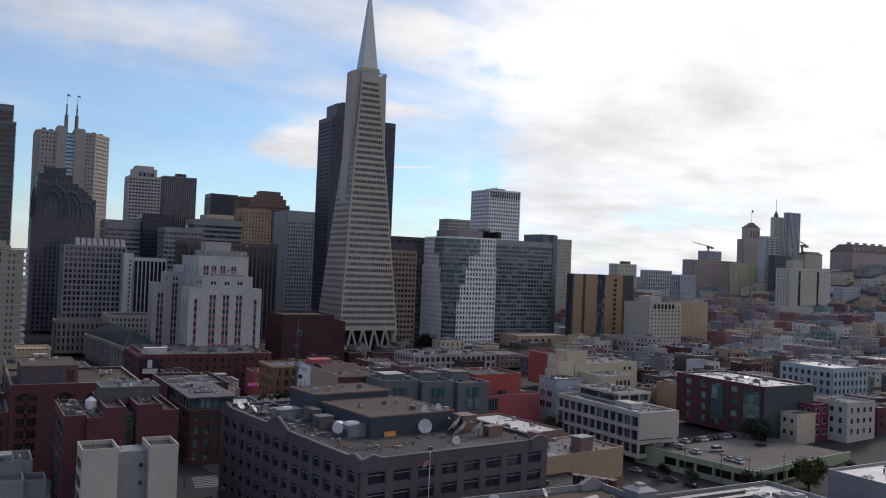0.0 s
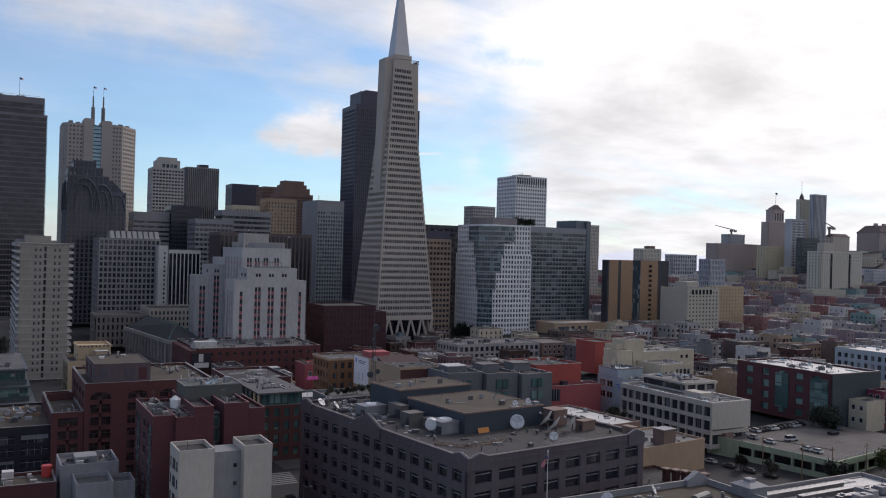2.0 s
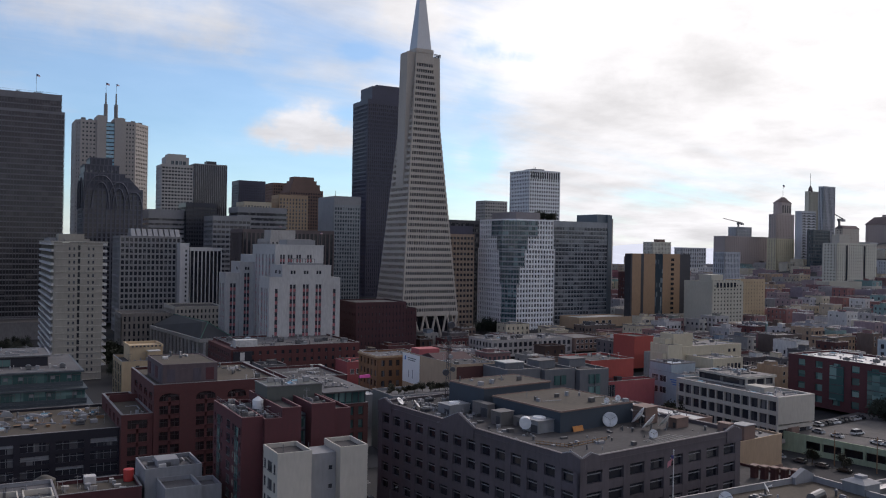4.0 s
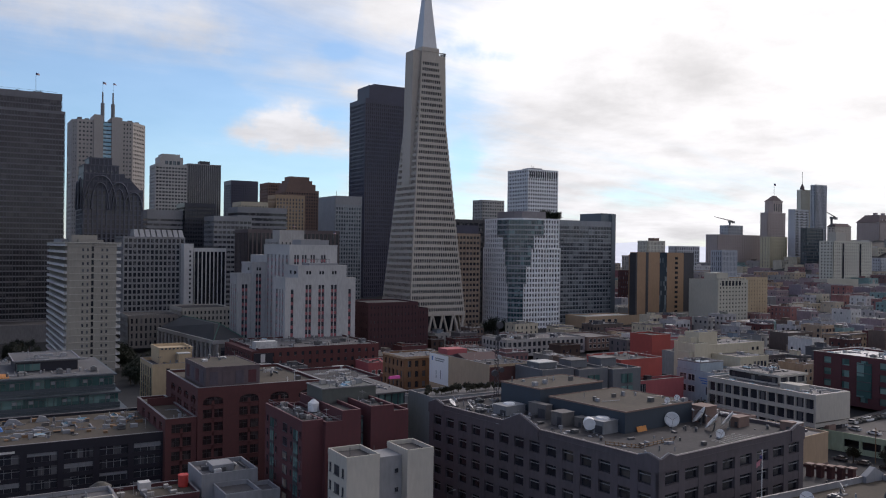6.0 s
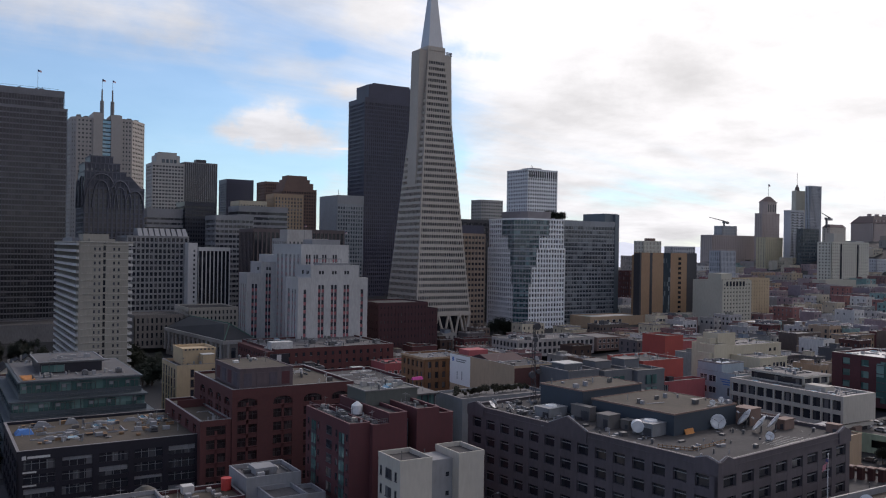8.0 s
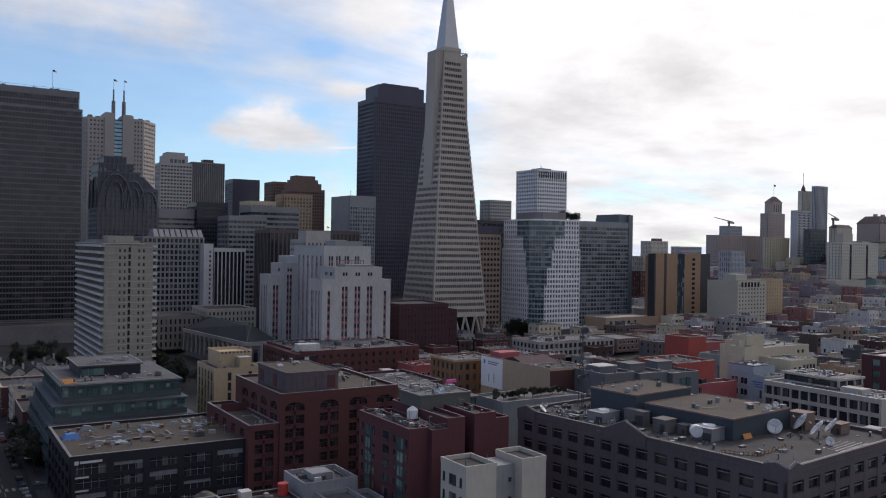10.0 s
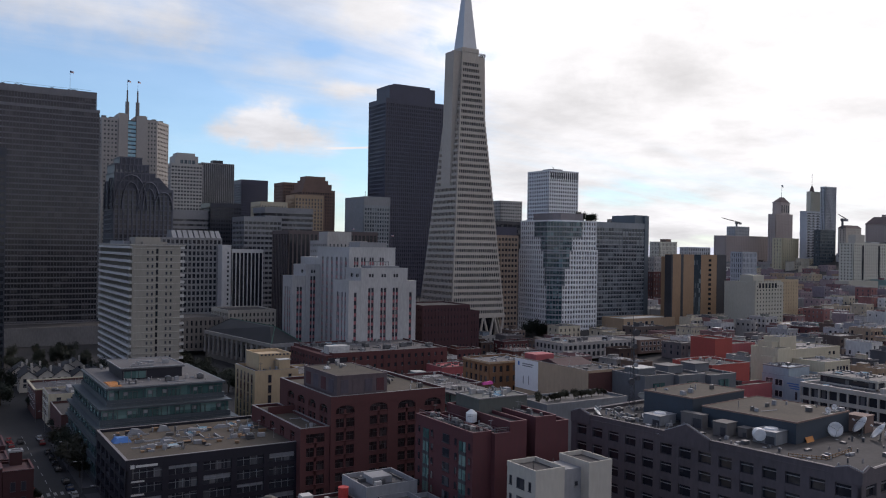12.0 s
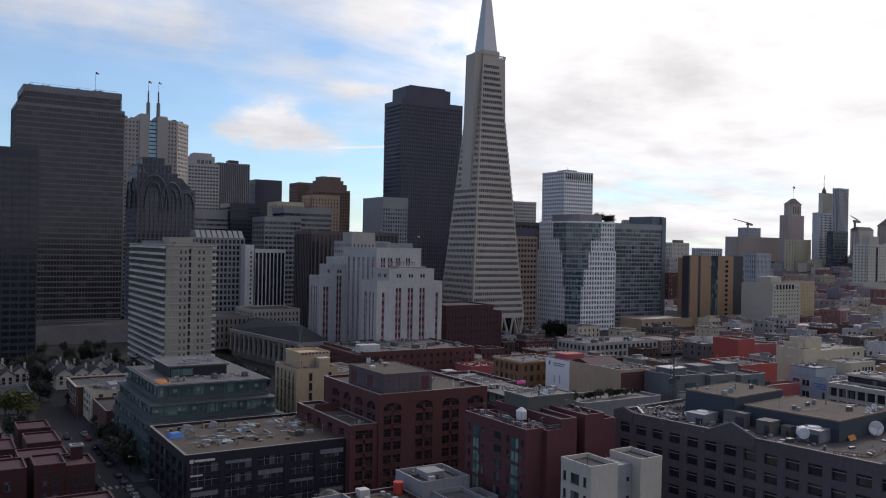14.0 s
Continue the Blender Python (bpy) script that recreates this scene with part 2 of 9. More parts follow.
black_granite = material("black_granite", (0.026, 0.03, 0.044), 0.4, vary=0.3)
bronze = material("bronze_cladding", (0.06, 0.064, 0.085), 0.5, 0.3, vary=0.25)
carnelian = material("hazed_carnelian_granite", (0.048, 0.048, 0.076), 0.5, vary=0.25, streak=1)
dark_brown = material("dark_brown_brick", (0.09, 0.035, 0.032), 0.85, vary=0.25)
red_brick = material("red_brick", (0.094, 0.032, 0.031), 0.88, vary=0.22, fine=2.5, bump=0.35)
red_clad = material("red_stucco", (0.088, 0.027, 0.031), 0.85, vary=0.2, streak=1)
orange_red = material("orange_red_paint", (0.36, 0.07, 0.055), 0.8, vary=0.15, streak=1)
rose_paint = material("rose_paint", (0.3, 0.1, 0.1), 0.8, vary=0.15, streak=1)
maroon = material("maroon_brick", (0.085, 0.028, 0.032), 0.85, vary=0.25)
tan_stone = material("tan_stone", (0.38, 0.27, 0.175), 0.8, vary=0.18, streak=1)
# ochre lightened by the haze put into it
ochre_panel = material("ochre_panel", (0.31, 0.195, 0.115), 0.7, vary=0.15, streak=1)
brown_stone = material("brown_stone", (0.2, 0.13, 0.105), 0.8, vary=0.2, streak=1)
# teal-grey lightened too, for haze over the far slab
teal_clad = material("teal_grey_cladding", (0.13, 0.155, 0.175), 0.5, 0.2, vary=0.2)
navy_steel = material("navy_black_steel", (0.018, 0.017, 0.026), 0.5, 0.2, vary=0.3)
navy_wall = material("dark_blue_grey_siding", (0.035, 0.048, 0.065), 0.7, vary=0.2, streak=1)
green_copper = material("green_copper", (0.06, 0.15, 0.115), 0.7, vary=0.3)
slate_roof = material("dark_roof_sheet", (0.036, 0.036, 0.04), 0.7, vary=0.35)
tar_roof = material("tar_and_gravel_roof", (0.046, 0.042, 0.043), 0.95, vary=0.55, big=0.12, fine=0.9)
tan_roof = material("tan_gravel_roof", (0.066, 0.052, 0.038), 0.95, vary=0.45, big=0.1)
grey_roof = material("grey_membrane_roof", (0.095, 0.09, 0.092), 0.75, vary=0.5, big=0.1)
white_roof = material("white_membrane_roof", (0.46, 0.455, 0.44), 0.6, vary=0.35, big=0.12)
green_deck = material("pale_green_paint", (0.3, 0.36, 0.24), 0.8, vary=0.2, streak=1)
galvanised = material("galvanised_steel", (0.15, 0.15, 0.155), 0.45, 0.7, vary=0.25)
dish_white = material("dish_white_paint", (0.66, 0.66, 0.66), 0.5, vary=0.12)
timber = material("weathered_timber", (0.22, 0.13, 0.07), 0.85, vary=0.3)
bark = material("bark", (0.07, 0.05, 0.035), 0.95, vary=0.4)
leaf_dark = material("dark_leaves", (0.014, 0.02, 0.01), 0.75, vary=0.5, big=0.5, each=0.4)
leaf_lime = material("yellow_green_leaves", (0.06, 0.066, 0.016), 0.75, vary=0.5, big=0.5, each=0.4)
leaf_olive = material("olive_leaves", (0.034, 0.032, 0.017), 0.75, vary=0.5, big=0.5, each=0.4)
rubber = material("rubber", (0.02, 0.02, 0.02), 0.9)
flag_red = material("flag_red", (0.5, 0.2, 0.22), 0.9)
flag_white = material("flag_white", (0.7, 0.7, 0.7), 0.9)
flag_blue = material("flag_blue", (0.04, 0.05, 0.16), 0.9)
sign_red = material("sign_red", (0.5, 0.05, 0.04), 0.5)
magenta = material("magenta_sheet", (0.6, 0.06, 0.3), 0.6)
orange = material("orange_sheet", (0.5, 0.2, 0.05), 0.7)
tarp_blue = material("blue_tarpaulin", (0.05, 0.16, 0.42), 0.6)
haze_ridge = material("hazy_distant_hills", (0.2, 0.22, 0.24), 0.95, vary=0.2, big=0.01)
# the ridge glows: emission stands for the haze in front of it
haze_ridge.node_tree.nodes["Principled BSDF"].inputs["Emission Color"].default_value = (0.37, 0.405, 0.44, 1)
haze_ridge.node_tree.nodes["Principled BSDF"].inputs["Emission Strength"].default_value = 1.3

# light on the spandrels' top edges, put into a paler band colour
slab_line = material("lit_band_edge", (0.16, 0.155, 0.165), 0.6, vary=0.2, streak=1)
glass_slab = glazing("bronze_band_glass", (0.022, 0.022, 0.027), (0.08, 0.075, 0.078), 0.3, cell=(4.5, 4.5, 3.7), rough=0.12)
band_steel = material("grey_bronze_bands", (0.072, 0.071, 0.083), 0.6, vary=0.2, streak=1)
# dark, bronze and black panes lifted and blued: haze put into the tint
glass_dark = glazing("dark_window_glass", (0.027, 0.029, 0.037), (0.15, 0.15, 0.155), 0.3)
glass_office = glazing("office_window_glass", (0.035, 0.04, 0.05), (0.26, 0.26, 0.26), 0.4)
glass_blue = glazing("blue_grey_glass", (0.035, 0.05, 0.065), (0.2, 0.24, 0.26), 0.3, rough=0.03)
glass_teal = glazing("teal_glass", (0.05, 0.105, 0.1), (0.17, 0.27, 0.25), 0.55, cell=(3, 3, 3.8), rough=0.04)
glass_bronze = glazing("bronze_glass", (0.028, 0.028, 0.037), (0.085, 0.082, 0.09), 0.3)
glass_black = glazing("black_glass", (0.018, 0.02, 0.027), (0.045, 0.045, 0.05), 0.2, rough=0.1)
glass_sky = glazing("pale_sky_glass", (0.1, 0.2, 0.26), (0.3, 0.4, 0.45), 0.3, rough=0.03)
red_panel = material("red_window_panel", (0.33, 0.11, 0.125), 0.7, vary=0.3)
slab_grey = material("slate_grey_panels", (0.24, 0.255, 0.27), 0.6, vary=0.2, streak=1)
# pale coping that also paints the backlight glancing off parapet edges
coping_backlit = material("backlit_pale_coping", (0.19, 0.175, 0.175), 0.6, vary=0.3)
# terrace copies of brick and coping, darkened: their shade is in the colour
shade_brick = material("shaded_red_brick", (0.042, 0.0115, 0.0125), 0.88, vary=0.25, fine=2.5, bump=0.35)
pink_coping = material("shaded_pink_coping", (0.085, 0.03, 0.033), 0.8, vary=0.3)
sign_white = material("bright_white_wall_paint", (0.74, 0.74, 0.74), 0.6, vary=0.06)
# haze lift put into far panes: paler glass and more pale blinds
glass_hazed = glazing("hazed_window_glass", (0.07, 0.074, 0.085), (0.34, 0.33, 0.32), 0.5, cell=(2, 2, 3.2))
glass_soft = glazing("soft_dark_glass", (0.045, 0.048, 0.06), (0.13, 0.135, 0.145), 0.35, cell=(3, 4, 3.2))
glass_band = glazing("grey_band_glass", (0.04, 0.048, 0.06), (0.2, 0.215, 0.23), 0.45, cell=(5, 5, 3.3))


# ---- building kit ----
class Mesh:
    """Collects boxes and prisms for one mesh; coordinates in the world."""

    def __init__(self):
        self.v, self.f = [], []

    def box(self, x0, y0, z0, x1, y1, z1):
        n = len(self.v)
        self.v += [(x0, y0, z0), (x1, y0, z0), (x1, y1, z0), (x0, y1, z0), (x0, y0, z1), (x1, y0, z1), (x1, y1, z1), (x0, y1, z1)]
        self.f += [tuple(n + i for i in q) for q in ((0, 3, 2, 1), (4, 5, 6, 7), (0, 1, 5, 4), (1, 2, 6, 5), (2, 3, 7, 6), (3, 0, 4, 7))]
        return self

    def ring(self, x0, y0, z0, x1, y1, z1, t):
        n = len(self.v)
        for a in (0, t):
            for z in (z0, z1):
                self.v += [(x0 + a, y0 + a, z), (x1 - a, y0 + a, z), (x1 - a, y1 - a, z), (x0 + a, y1 - a, z)]
        for i in range(4):
            j = (i + 1) % 4
            self.f += [(n + i, n + j, n + 4 + j, n + 4 + i), (n + 8 + j, n + 8 + i, n + 12 + i, n + 12 + j), (n + 4 + i, n + 4 + j, n + 12 + j, n + 12 + i), (n + j, n + i, n + 8 + i, n + 8 + j)]
        return self

    def prism(self, low, high):
        """A solid between two outlines of as many corners, counterclockwise from above."""
        n, k = len(self.v), len(low)
        self.v += list(low) + list(high)
        self.f += [tuple(n + i for i in reversed(range(k))), tuple(n + k + i for i in range(k))]
        self.f += [(n + i, n + (i + 1) % k, n + k + (i + 1) % k, n + k + i) for i in range(k)]
        return self

    def column(self, outline, z0, z1):
        return self.prism([(x, y, z0) for x, y in outline], [(x, y, z1) for x, y in outline])

    def gable(self, x0, y0, x1, y1, z0, z1, along="x"):
        """A ridged block: eaves at z0, ridge at z1."""
        n = len(self.v)
        if along == "x":
            m = (y0 + y1) / 2
            self.v += [(x0, y0, z0), (x1, y0, z0), (x1, y1, z0), (x0, y1, z0), (x0, m, z1), (x1, m, z1)]
            self.f += [tuple(n + i for i in q) for q in ((0, 3, 2, 1), (0, 1, 5, 4), (2, 3, 4, 5), (1, 2, 5), (3, 0, 4))]
        else:
            m = (x0 + x1) / 2
            self.v += [(x0, y0, z0), (x1, y0, z0), (x1, y1, z0), (x0, y1, z0), (m, y0, z1), (m, y1, z1)]
            self.f += [tuple(n + i for i in q) for q in ((0, 3, 2, 1), (1, 2, 5, 4), (3, 0, 4, 5), (0, 1, 4), (2, 3, 5))]
        return self

    def tube(self, a, b, r0, r1=None, n=8):
        a, b = Vector(a), Vector(b)
        r1 = r0 if r1 is None else r1
        q = (b - a).to_track_quat("Z", "Y")
        ring = [q @ Vector((math.cos(2 * math.pi * i / n), math.sin(2 * math.pi * i / n), 0)) for i in range(n)]
        return self.prism([tuple(a + r0 * c) for c in ring], [tuple(b + r1 * c) for c in ring])

    def data(self, name, mat):
        me = bpy.data.meshes.new(name)
        me.from_pydata(self.v, [], self.f)
        for m in (mat if isinstance(mat, (list, tuple)) else (mat,)):
            me.materials.append(m)
        me.update()
        return me


def thing(name, label, category, at, group="", kind=""):
    e = new(name)
    e.empty_display_size = 1
    e.location = at
    e["base"] = tuple(at)
    return tagged(e, label, category, group, kind)


def place(name, me, parent, at=(0, 0, 0), label=""):
    """Links mesh data, given in the world, as a part of parent, moved by at."""
    ob = new(name, me)
    ob.location = at
    if parent is not None:
        ob.parent = parent
        root = parent if parent.parent is None else parent.parent
        base = root["base"]
        ob.matrix_parent_inverse = Matrix.Translation((-base[0], -base[1], -base[2])) if parent.parent is None else parent.matrix_basis.inverted()
    if label:
        ob["label"] = label
    return ob


def part(name, mesh, mat, parent, label=""):
    return place(name, mesh.data(name, mat), parent, label=label)


def ground(x, y):
    """Height of the ground: flat by the water, rising to the hill in the west."""
    def step(a, b, v):
        s = min(max((v - a) / (b - a), 0), 1)
        return s * s * (3 - 2 * s)
    h = -3 + 11 * step(120, 440, x) + 22 * step(430, 760, x) + 50 * step(740, 1010, x) * (1 - 0.85 * step(690, 800, y))
    h = -3 + (h + 3) * (1 - step(980, 1350, y))
    return h - 0.6 * 50 * (1 - step(980, 1350, y)) * step(1250, 2200, x) + 6 * step(600, 900, y) * step(100, 400, x) * (1 - step(980, 1350, y))


# ground plans of what stands already
FOOT = [(85.3, 307, 98.3, 322), (82, 264, 116, 280), (215, 536, 277, 598), (84, 436, 144, 521), (0, 460, 23, 545), (61, 470, 90, 565), (18, 189, 40, 200), (15, 208, 44, 236), (-42, 308, -1, 362), (196, 163, 266, 224), (47, 825, 108, 880), (56, 145, 172, 236)]


def tower(name, label, x0, y0, x1, y1, z0, z1, n, nx, ny, wall, glass, pw=0.6, sh=1.3, r=0.45, top=2.0, base=0.0,
          roof=None, category="office building", transom=None, soft_piers=None, panel=None, back=False):
    """A block of n storeys: a glass core behind real piers and spandrels, parapet and roof."""
    e = thing(name, label, category, ((x0 + x1) / 2, (y0 + y1) / 2, z0))
    FOOT.append((x0, y0, x1, y1))
    part("glazing", Mesh().box(x0 + r, y0 + r, z0, x1 - r, y1 - r, z1 - 1.0), glass, e)
    h = (z1 - top - base - z0) / n
    far = y0 > 555
    if far:
        m = Mesh()
        for i in range(n):
            m.ring(x0 + 0.06, y0 + 0.06, z0 + base + i * h, x1 - 0.06, y1 - 0.06, z0 + base + i * h + sh, r)
        part("spandrel", m, wall, e)["kind"] = "stuff"
    else:
        sp = Mesh().ring(x0 + 0.06, y0 + 0.06, 0, x1 - 0.06, y1 - 0.06, sh, r).data("spandrel", wall)
        for i in range(n):
            place("spandrel", sp, e, (0, 0, z0 + base + i * h))
        if y0 < 450:
            part("coping", Mesh().ring(x0 - 0.06, y0 - 0.06, z1, x1 + 0.06, y1 + 0.06, z1 + 0.09, r + 0.2), coping_backlit, e, "pale parapet coping with the backlight glint in its colour")
    if transom:
        tr = Mesh().ring(x0 + r * 0.55, y0 + r * 0.55, 0, x1 - r * 0.55, y1 - r * 0.55, 0.14, r * 0.4).data("transom", transom)
        for i in range(n):
            place("transom", tr, e, (0, 0, z0 + base + i * h + sh + (h - sh) * 0.68), "pale horizontal glazing bar")
    if panel:
        pn = Mesh().ring(x0 + r * 0.7, y0 + r * 0.7, 0, x1 - r * 0.7, y1 - r * 0.7, sh * 1.3, r * 0.3).data("panel", panel)
        for i in range(n):
            place("panel", pn, e, (0, 0, z0 + base + i * h - 0.1), "coloured panel below the windows")
    part("parapet", Mesh().ring(x0, y0, z1 - top, x1, y1, z1, r + 0.05), wall, e)
    if base:
        part("plinth", Mesh().ring(x0 - 0.05, y0 - 0.05, z0, x1 + 0.05, y1 + 0.05, z0 + base, r + 0.1), wall, e)
    part("roof", Mesh().box(x0 + r + 0.06, y0 + r + 0.06, z1 - 1.0, x1 - r - 0.06, y1 - r - 0.06, z1 - 0.7), roof or tar_roof, e)
    pm = soft_piers or wall
    spots = []
    for i in range(nx + 1 if nx else 0):
        x = x0 + pw / 2 + (x1 - x0 - pw) * i / nx
        spots += [("y", x, y0)] + ([("y", x, y1 - r)] if back else [])
    for i in range(ny + 1 if ny else 0):
        y = y0 + pw / 2 + (y1 - y0 - pw) * i / ny
        if nx and i in (0, ny):
            y += (r + 0.01 - pw / 2) * (1 if i == 0 else -1) if pw < 2 * r else 0
        spots += [("x", x0, y)] + ([("x", x1 - r, y)] if back else [])
    if far:
        m = Mesh()
        for way, x, y in spots:
            if way == "y":
                m.box(x - pw / 2, y, z0 + base, x + pw / 2, y + r, z1 - top)
            else:
                m.box(x, y - pw / 2, z0 + base, x + r, y + pw / 2, z1 - top)
        if spots:
            part("pier", m, pm, e)["kind"] = "stuff"
    else:
        a = Mesh().box(-pw / 2, 0, z0 + base, pw / 2, r, z1 - top).data("pier", pm)
        b = Mesh().box(0, -pw / 2, z0 + base, r, pw / 2, z1 - top).data("pier", pm)
        for way, x, y in spots:
            place("pier", a if way == "y" else b, e, (x, y, 0))
    return e


def clad(e, outline, z0, z1, n, pitch, sh, pw, wall, glass, top=2.0, r=0.5):
    """Glass core with spandrels and piers along any outline, counterclockwise from above."""
    k = len(outline)
    cx, cy = sum(x for x, y in outline) / k, sum(y for x, y in outline) / k
    def inset(d):
        return [(cx + (x - cx) * (1 - d / max(abs(x - cx), abs(y - cy), 1)), cy + (y - cy) * (1 - d / max(abs(x - cx), abs(y - cy), 1))) for x, y in outline]
    part("glazing", Mesh().column(inset(r * 1.6), z0, z1 - 0.5), glass, e)
    h = (z1 - top - z0) / n
    sp = Mesh().column(inset(0.08), 0, sh).data("spandrel", wall)
    for i in range(n):
        place("spandrel", sp, e, (0, 0, z0 + i * h))
    part("parapet", Mesh().column(outline, z1 - top, z1), wall, e)
    for (ax, ay), (bx, by) in zip(outline, outline[1:] + outline[:1]):
        long = math.hypot(bx - ax, by - ay)
        m = max(int(long / pitch), 1)
        tx, ty = (bx - ax) / long, (by - ay) / long
        nx, ny = -ty, tx
        q = [(-pw / 2 * tx + d * nx * r, -pw / 2 * ty + d * ny * r) for d in (0, 1)]
        o = [(pw / 2 * tx + d * nx * r, pw / 2 * ty + d * ny * r) for d in (1, 0)]
        me = Mesh().column([q[0], o[1], o[0], q[1]], z0, z1 - top).data("pier", wall)
        for j in range(m + 1):
            u = pw / 2 + (long - pw) * j / m
            place("pier", me, e, (ax + tx * u, ay + ty * u, 0))


def solid(e, name, mat, x0, y0, z0, x1, y1, z1, label=""):
    return part(name, Mesh().box(x0, y0, z0, x1, y1, z1), mat, e, label)


def windows(e, face, u0, u1, n, z0, z1, rows, plane, mat=None, w=1.4, h=1.7, frame=None):
    """Single windows with proud frames on a blank wall; face "x" or "y" names the wall's normal, always the negative side."""
    fr = Mesh()
    if face == "y":
        fr.box(-w / 2 - 0.12, -0.07, -0.12, w / 2 + 0.12, 0.05, h + 0.12)
        gl = Mesh().box(-w / 2, -0.1, 0, w / 2, 0.0, h)
        sill = Mesh().box(-w / 2 - 0.2, -0.22, -0.24, w / 2 + 0.2, 0.05, -0.12)
    else:
        fr.box(-0.07, -w / 2 - 0.12, -0.12, 0.05, w / 2 + 0.12, h + 0.12)
        gl = Mesh().box(-0.1, -w / 2, 0, 0.0, w / 2, h)
        sill = Mesh().box(-0.22, -w / 2 - 0.2, -0.24, 0.05, w / 2 + 0.2, -0.12)
    both = fr.data("window", frame or white_paint)
    glass_me, sill_me = gl.data("pane", mat or glass_dark), sill.data("sill", frame or white_paint)
    for r in range(rows):
        z = z0 + (z1 - z0) * (r + 0.5) / rows - h / 2
        for i in range(n):
            u = u0 + (u1 - u0) * (i + 0.5) / n
            at = (u, plane, z) if face == "y" else (plane, u, z)
            win = place("window", both, e, at)
            for nm, me in (("pane", glass_me), ("sill", sill_me)):
                o = new(nm, me)
                o.parent = win


def roofed(name, label, x0, y0, x1, y1, z0, z1, wall, roof, category="building", parapet=0.9, t=0.35):
    """A plain block with parapet and recessed roof."""
    FOOT.append((x0, y0, x1, y1))
    e = thing(name, label, category, ((x0 + x1) / 2, (y0 + y1) / 2, z0))
    part("wall", Mesh().box(x0, y0, z0, x1, y1, z1 - parapet), wall, e)
    part("parapet", Mesh().ring(x0 - 0.05, y0 - 0.05, z1 - parapet, x1 + 0.05, y1 + 0.05, z1, t), wall, e)
    part("roof", Mesh().box(x0 + t, y0 + t, z1 - parapet, x1 - t, y1 - t, z1 - parapet + 0.12), roof, e)
    if y0 < 450:
        part("coping", Mesh().ring(x0 - 0.1, y0 - 0.1, z1, x1 + 0.1, y1 + 0.1, z1 + 0.08, t + 0.12), coping_backlit, e, "pale parapet coping with the backlight glint in its colour")
    return e


# ---- ground ----
def make_ground():
    xs = [-4500, -2500, -1200, -600, -300] + list(range(-200, 1400, 40)) + [1500, 1700, 2000, 2500, 3300, 4500]
    ys = [-4500, -2500, -1200, -600, -300] + list(range(-200, 1200, 50)) + [1400, 1700, 2200, 3000, 4500]
    v = [(x, y, ground(x, y)) for y in ys for x in xs]
    k = len(xs)
    f = [(j * k + i, j * k + i + 1, (j + 1) * k + i + 1, (j + 1) * k + i) for j in range(len(ys) - 1) for i in range(k - 1)]
    me = bpy.data.meshes.new("ground")
    me.from_pydata(v, [], f)
    me.materials.append(asphalt)
    tagged(new("ground", me), "dark asphalt streets and lots rising to a hill", "ground", kind="structure")


make_ground()


def pavement(x0, y0, x1, y1):
    z = ground((x0 + x1) / 2, (y0 + y1) / 2)
    m = Mesh().box(x0, y0, z - 0.6, x1, y1, z + 0.16)
    tagged(new("pavement", m.data("pavement", paving)), "grey concrete pavement with raised kerb", "pavement", kind="structure")


for b in ((-46, 250, 54, 300), (-46, 306, 54, 365), (-3, 180, 47, 244), (68, 206, 150, 237), (70, 142, 150, 206), (64, 254, 152, 330), (-130, 240, -60, 420)):
    pavement(*b)

G = -2.85


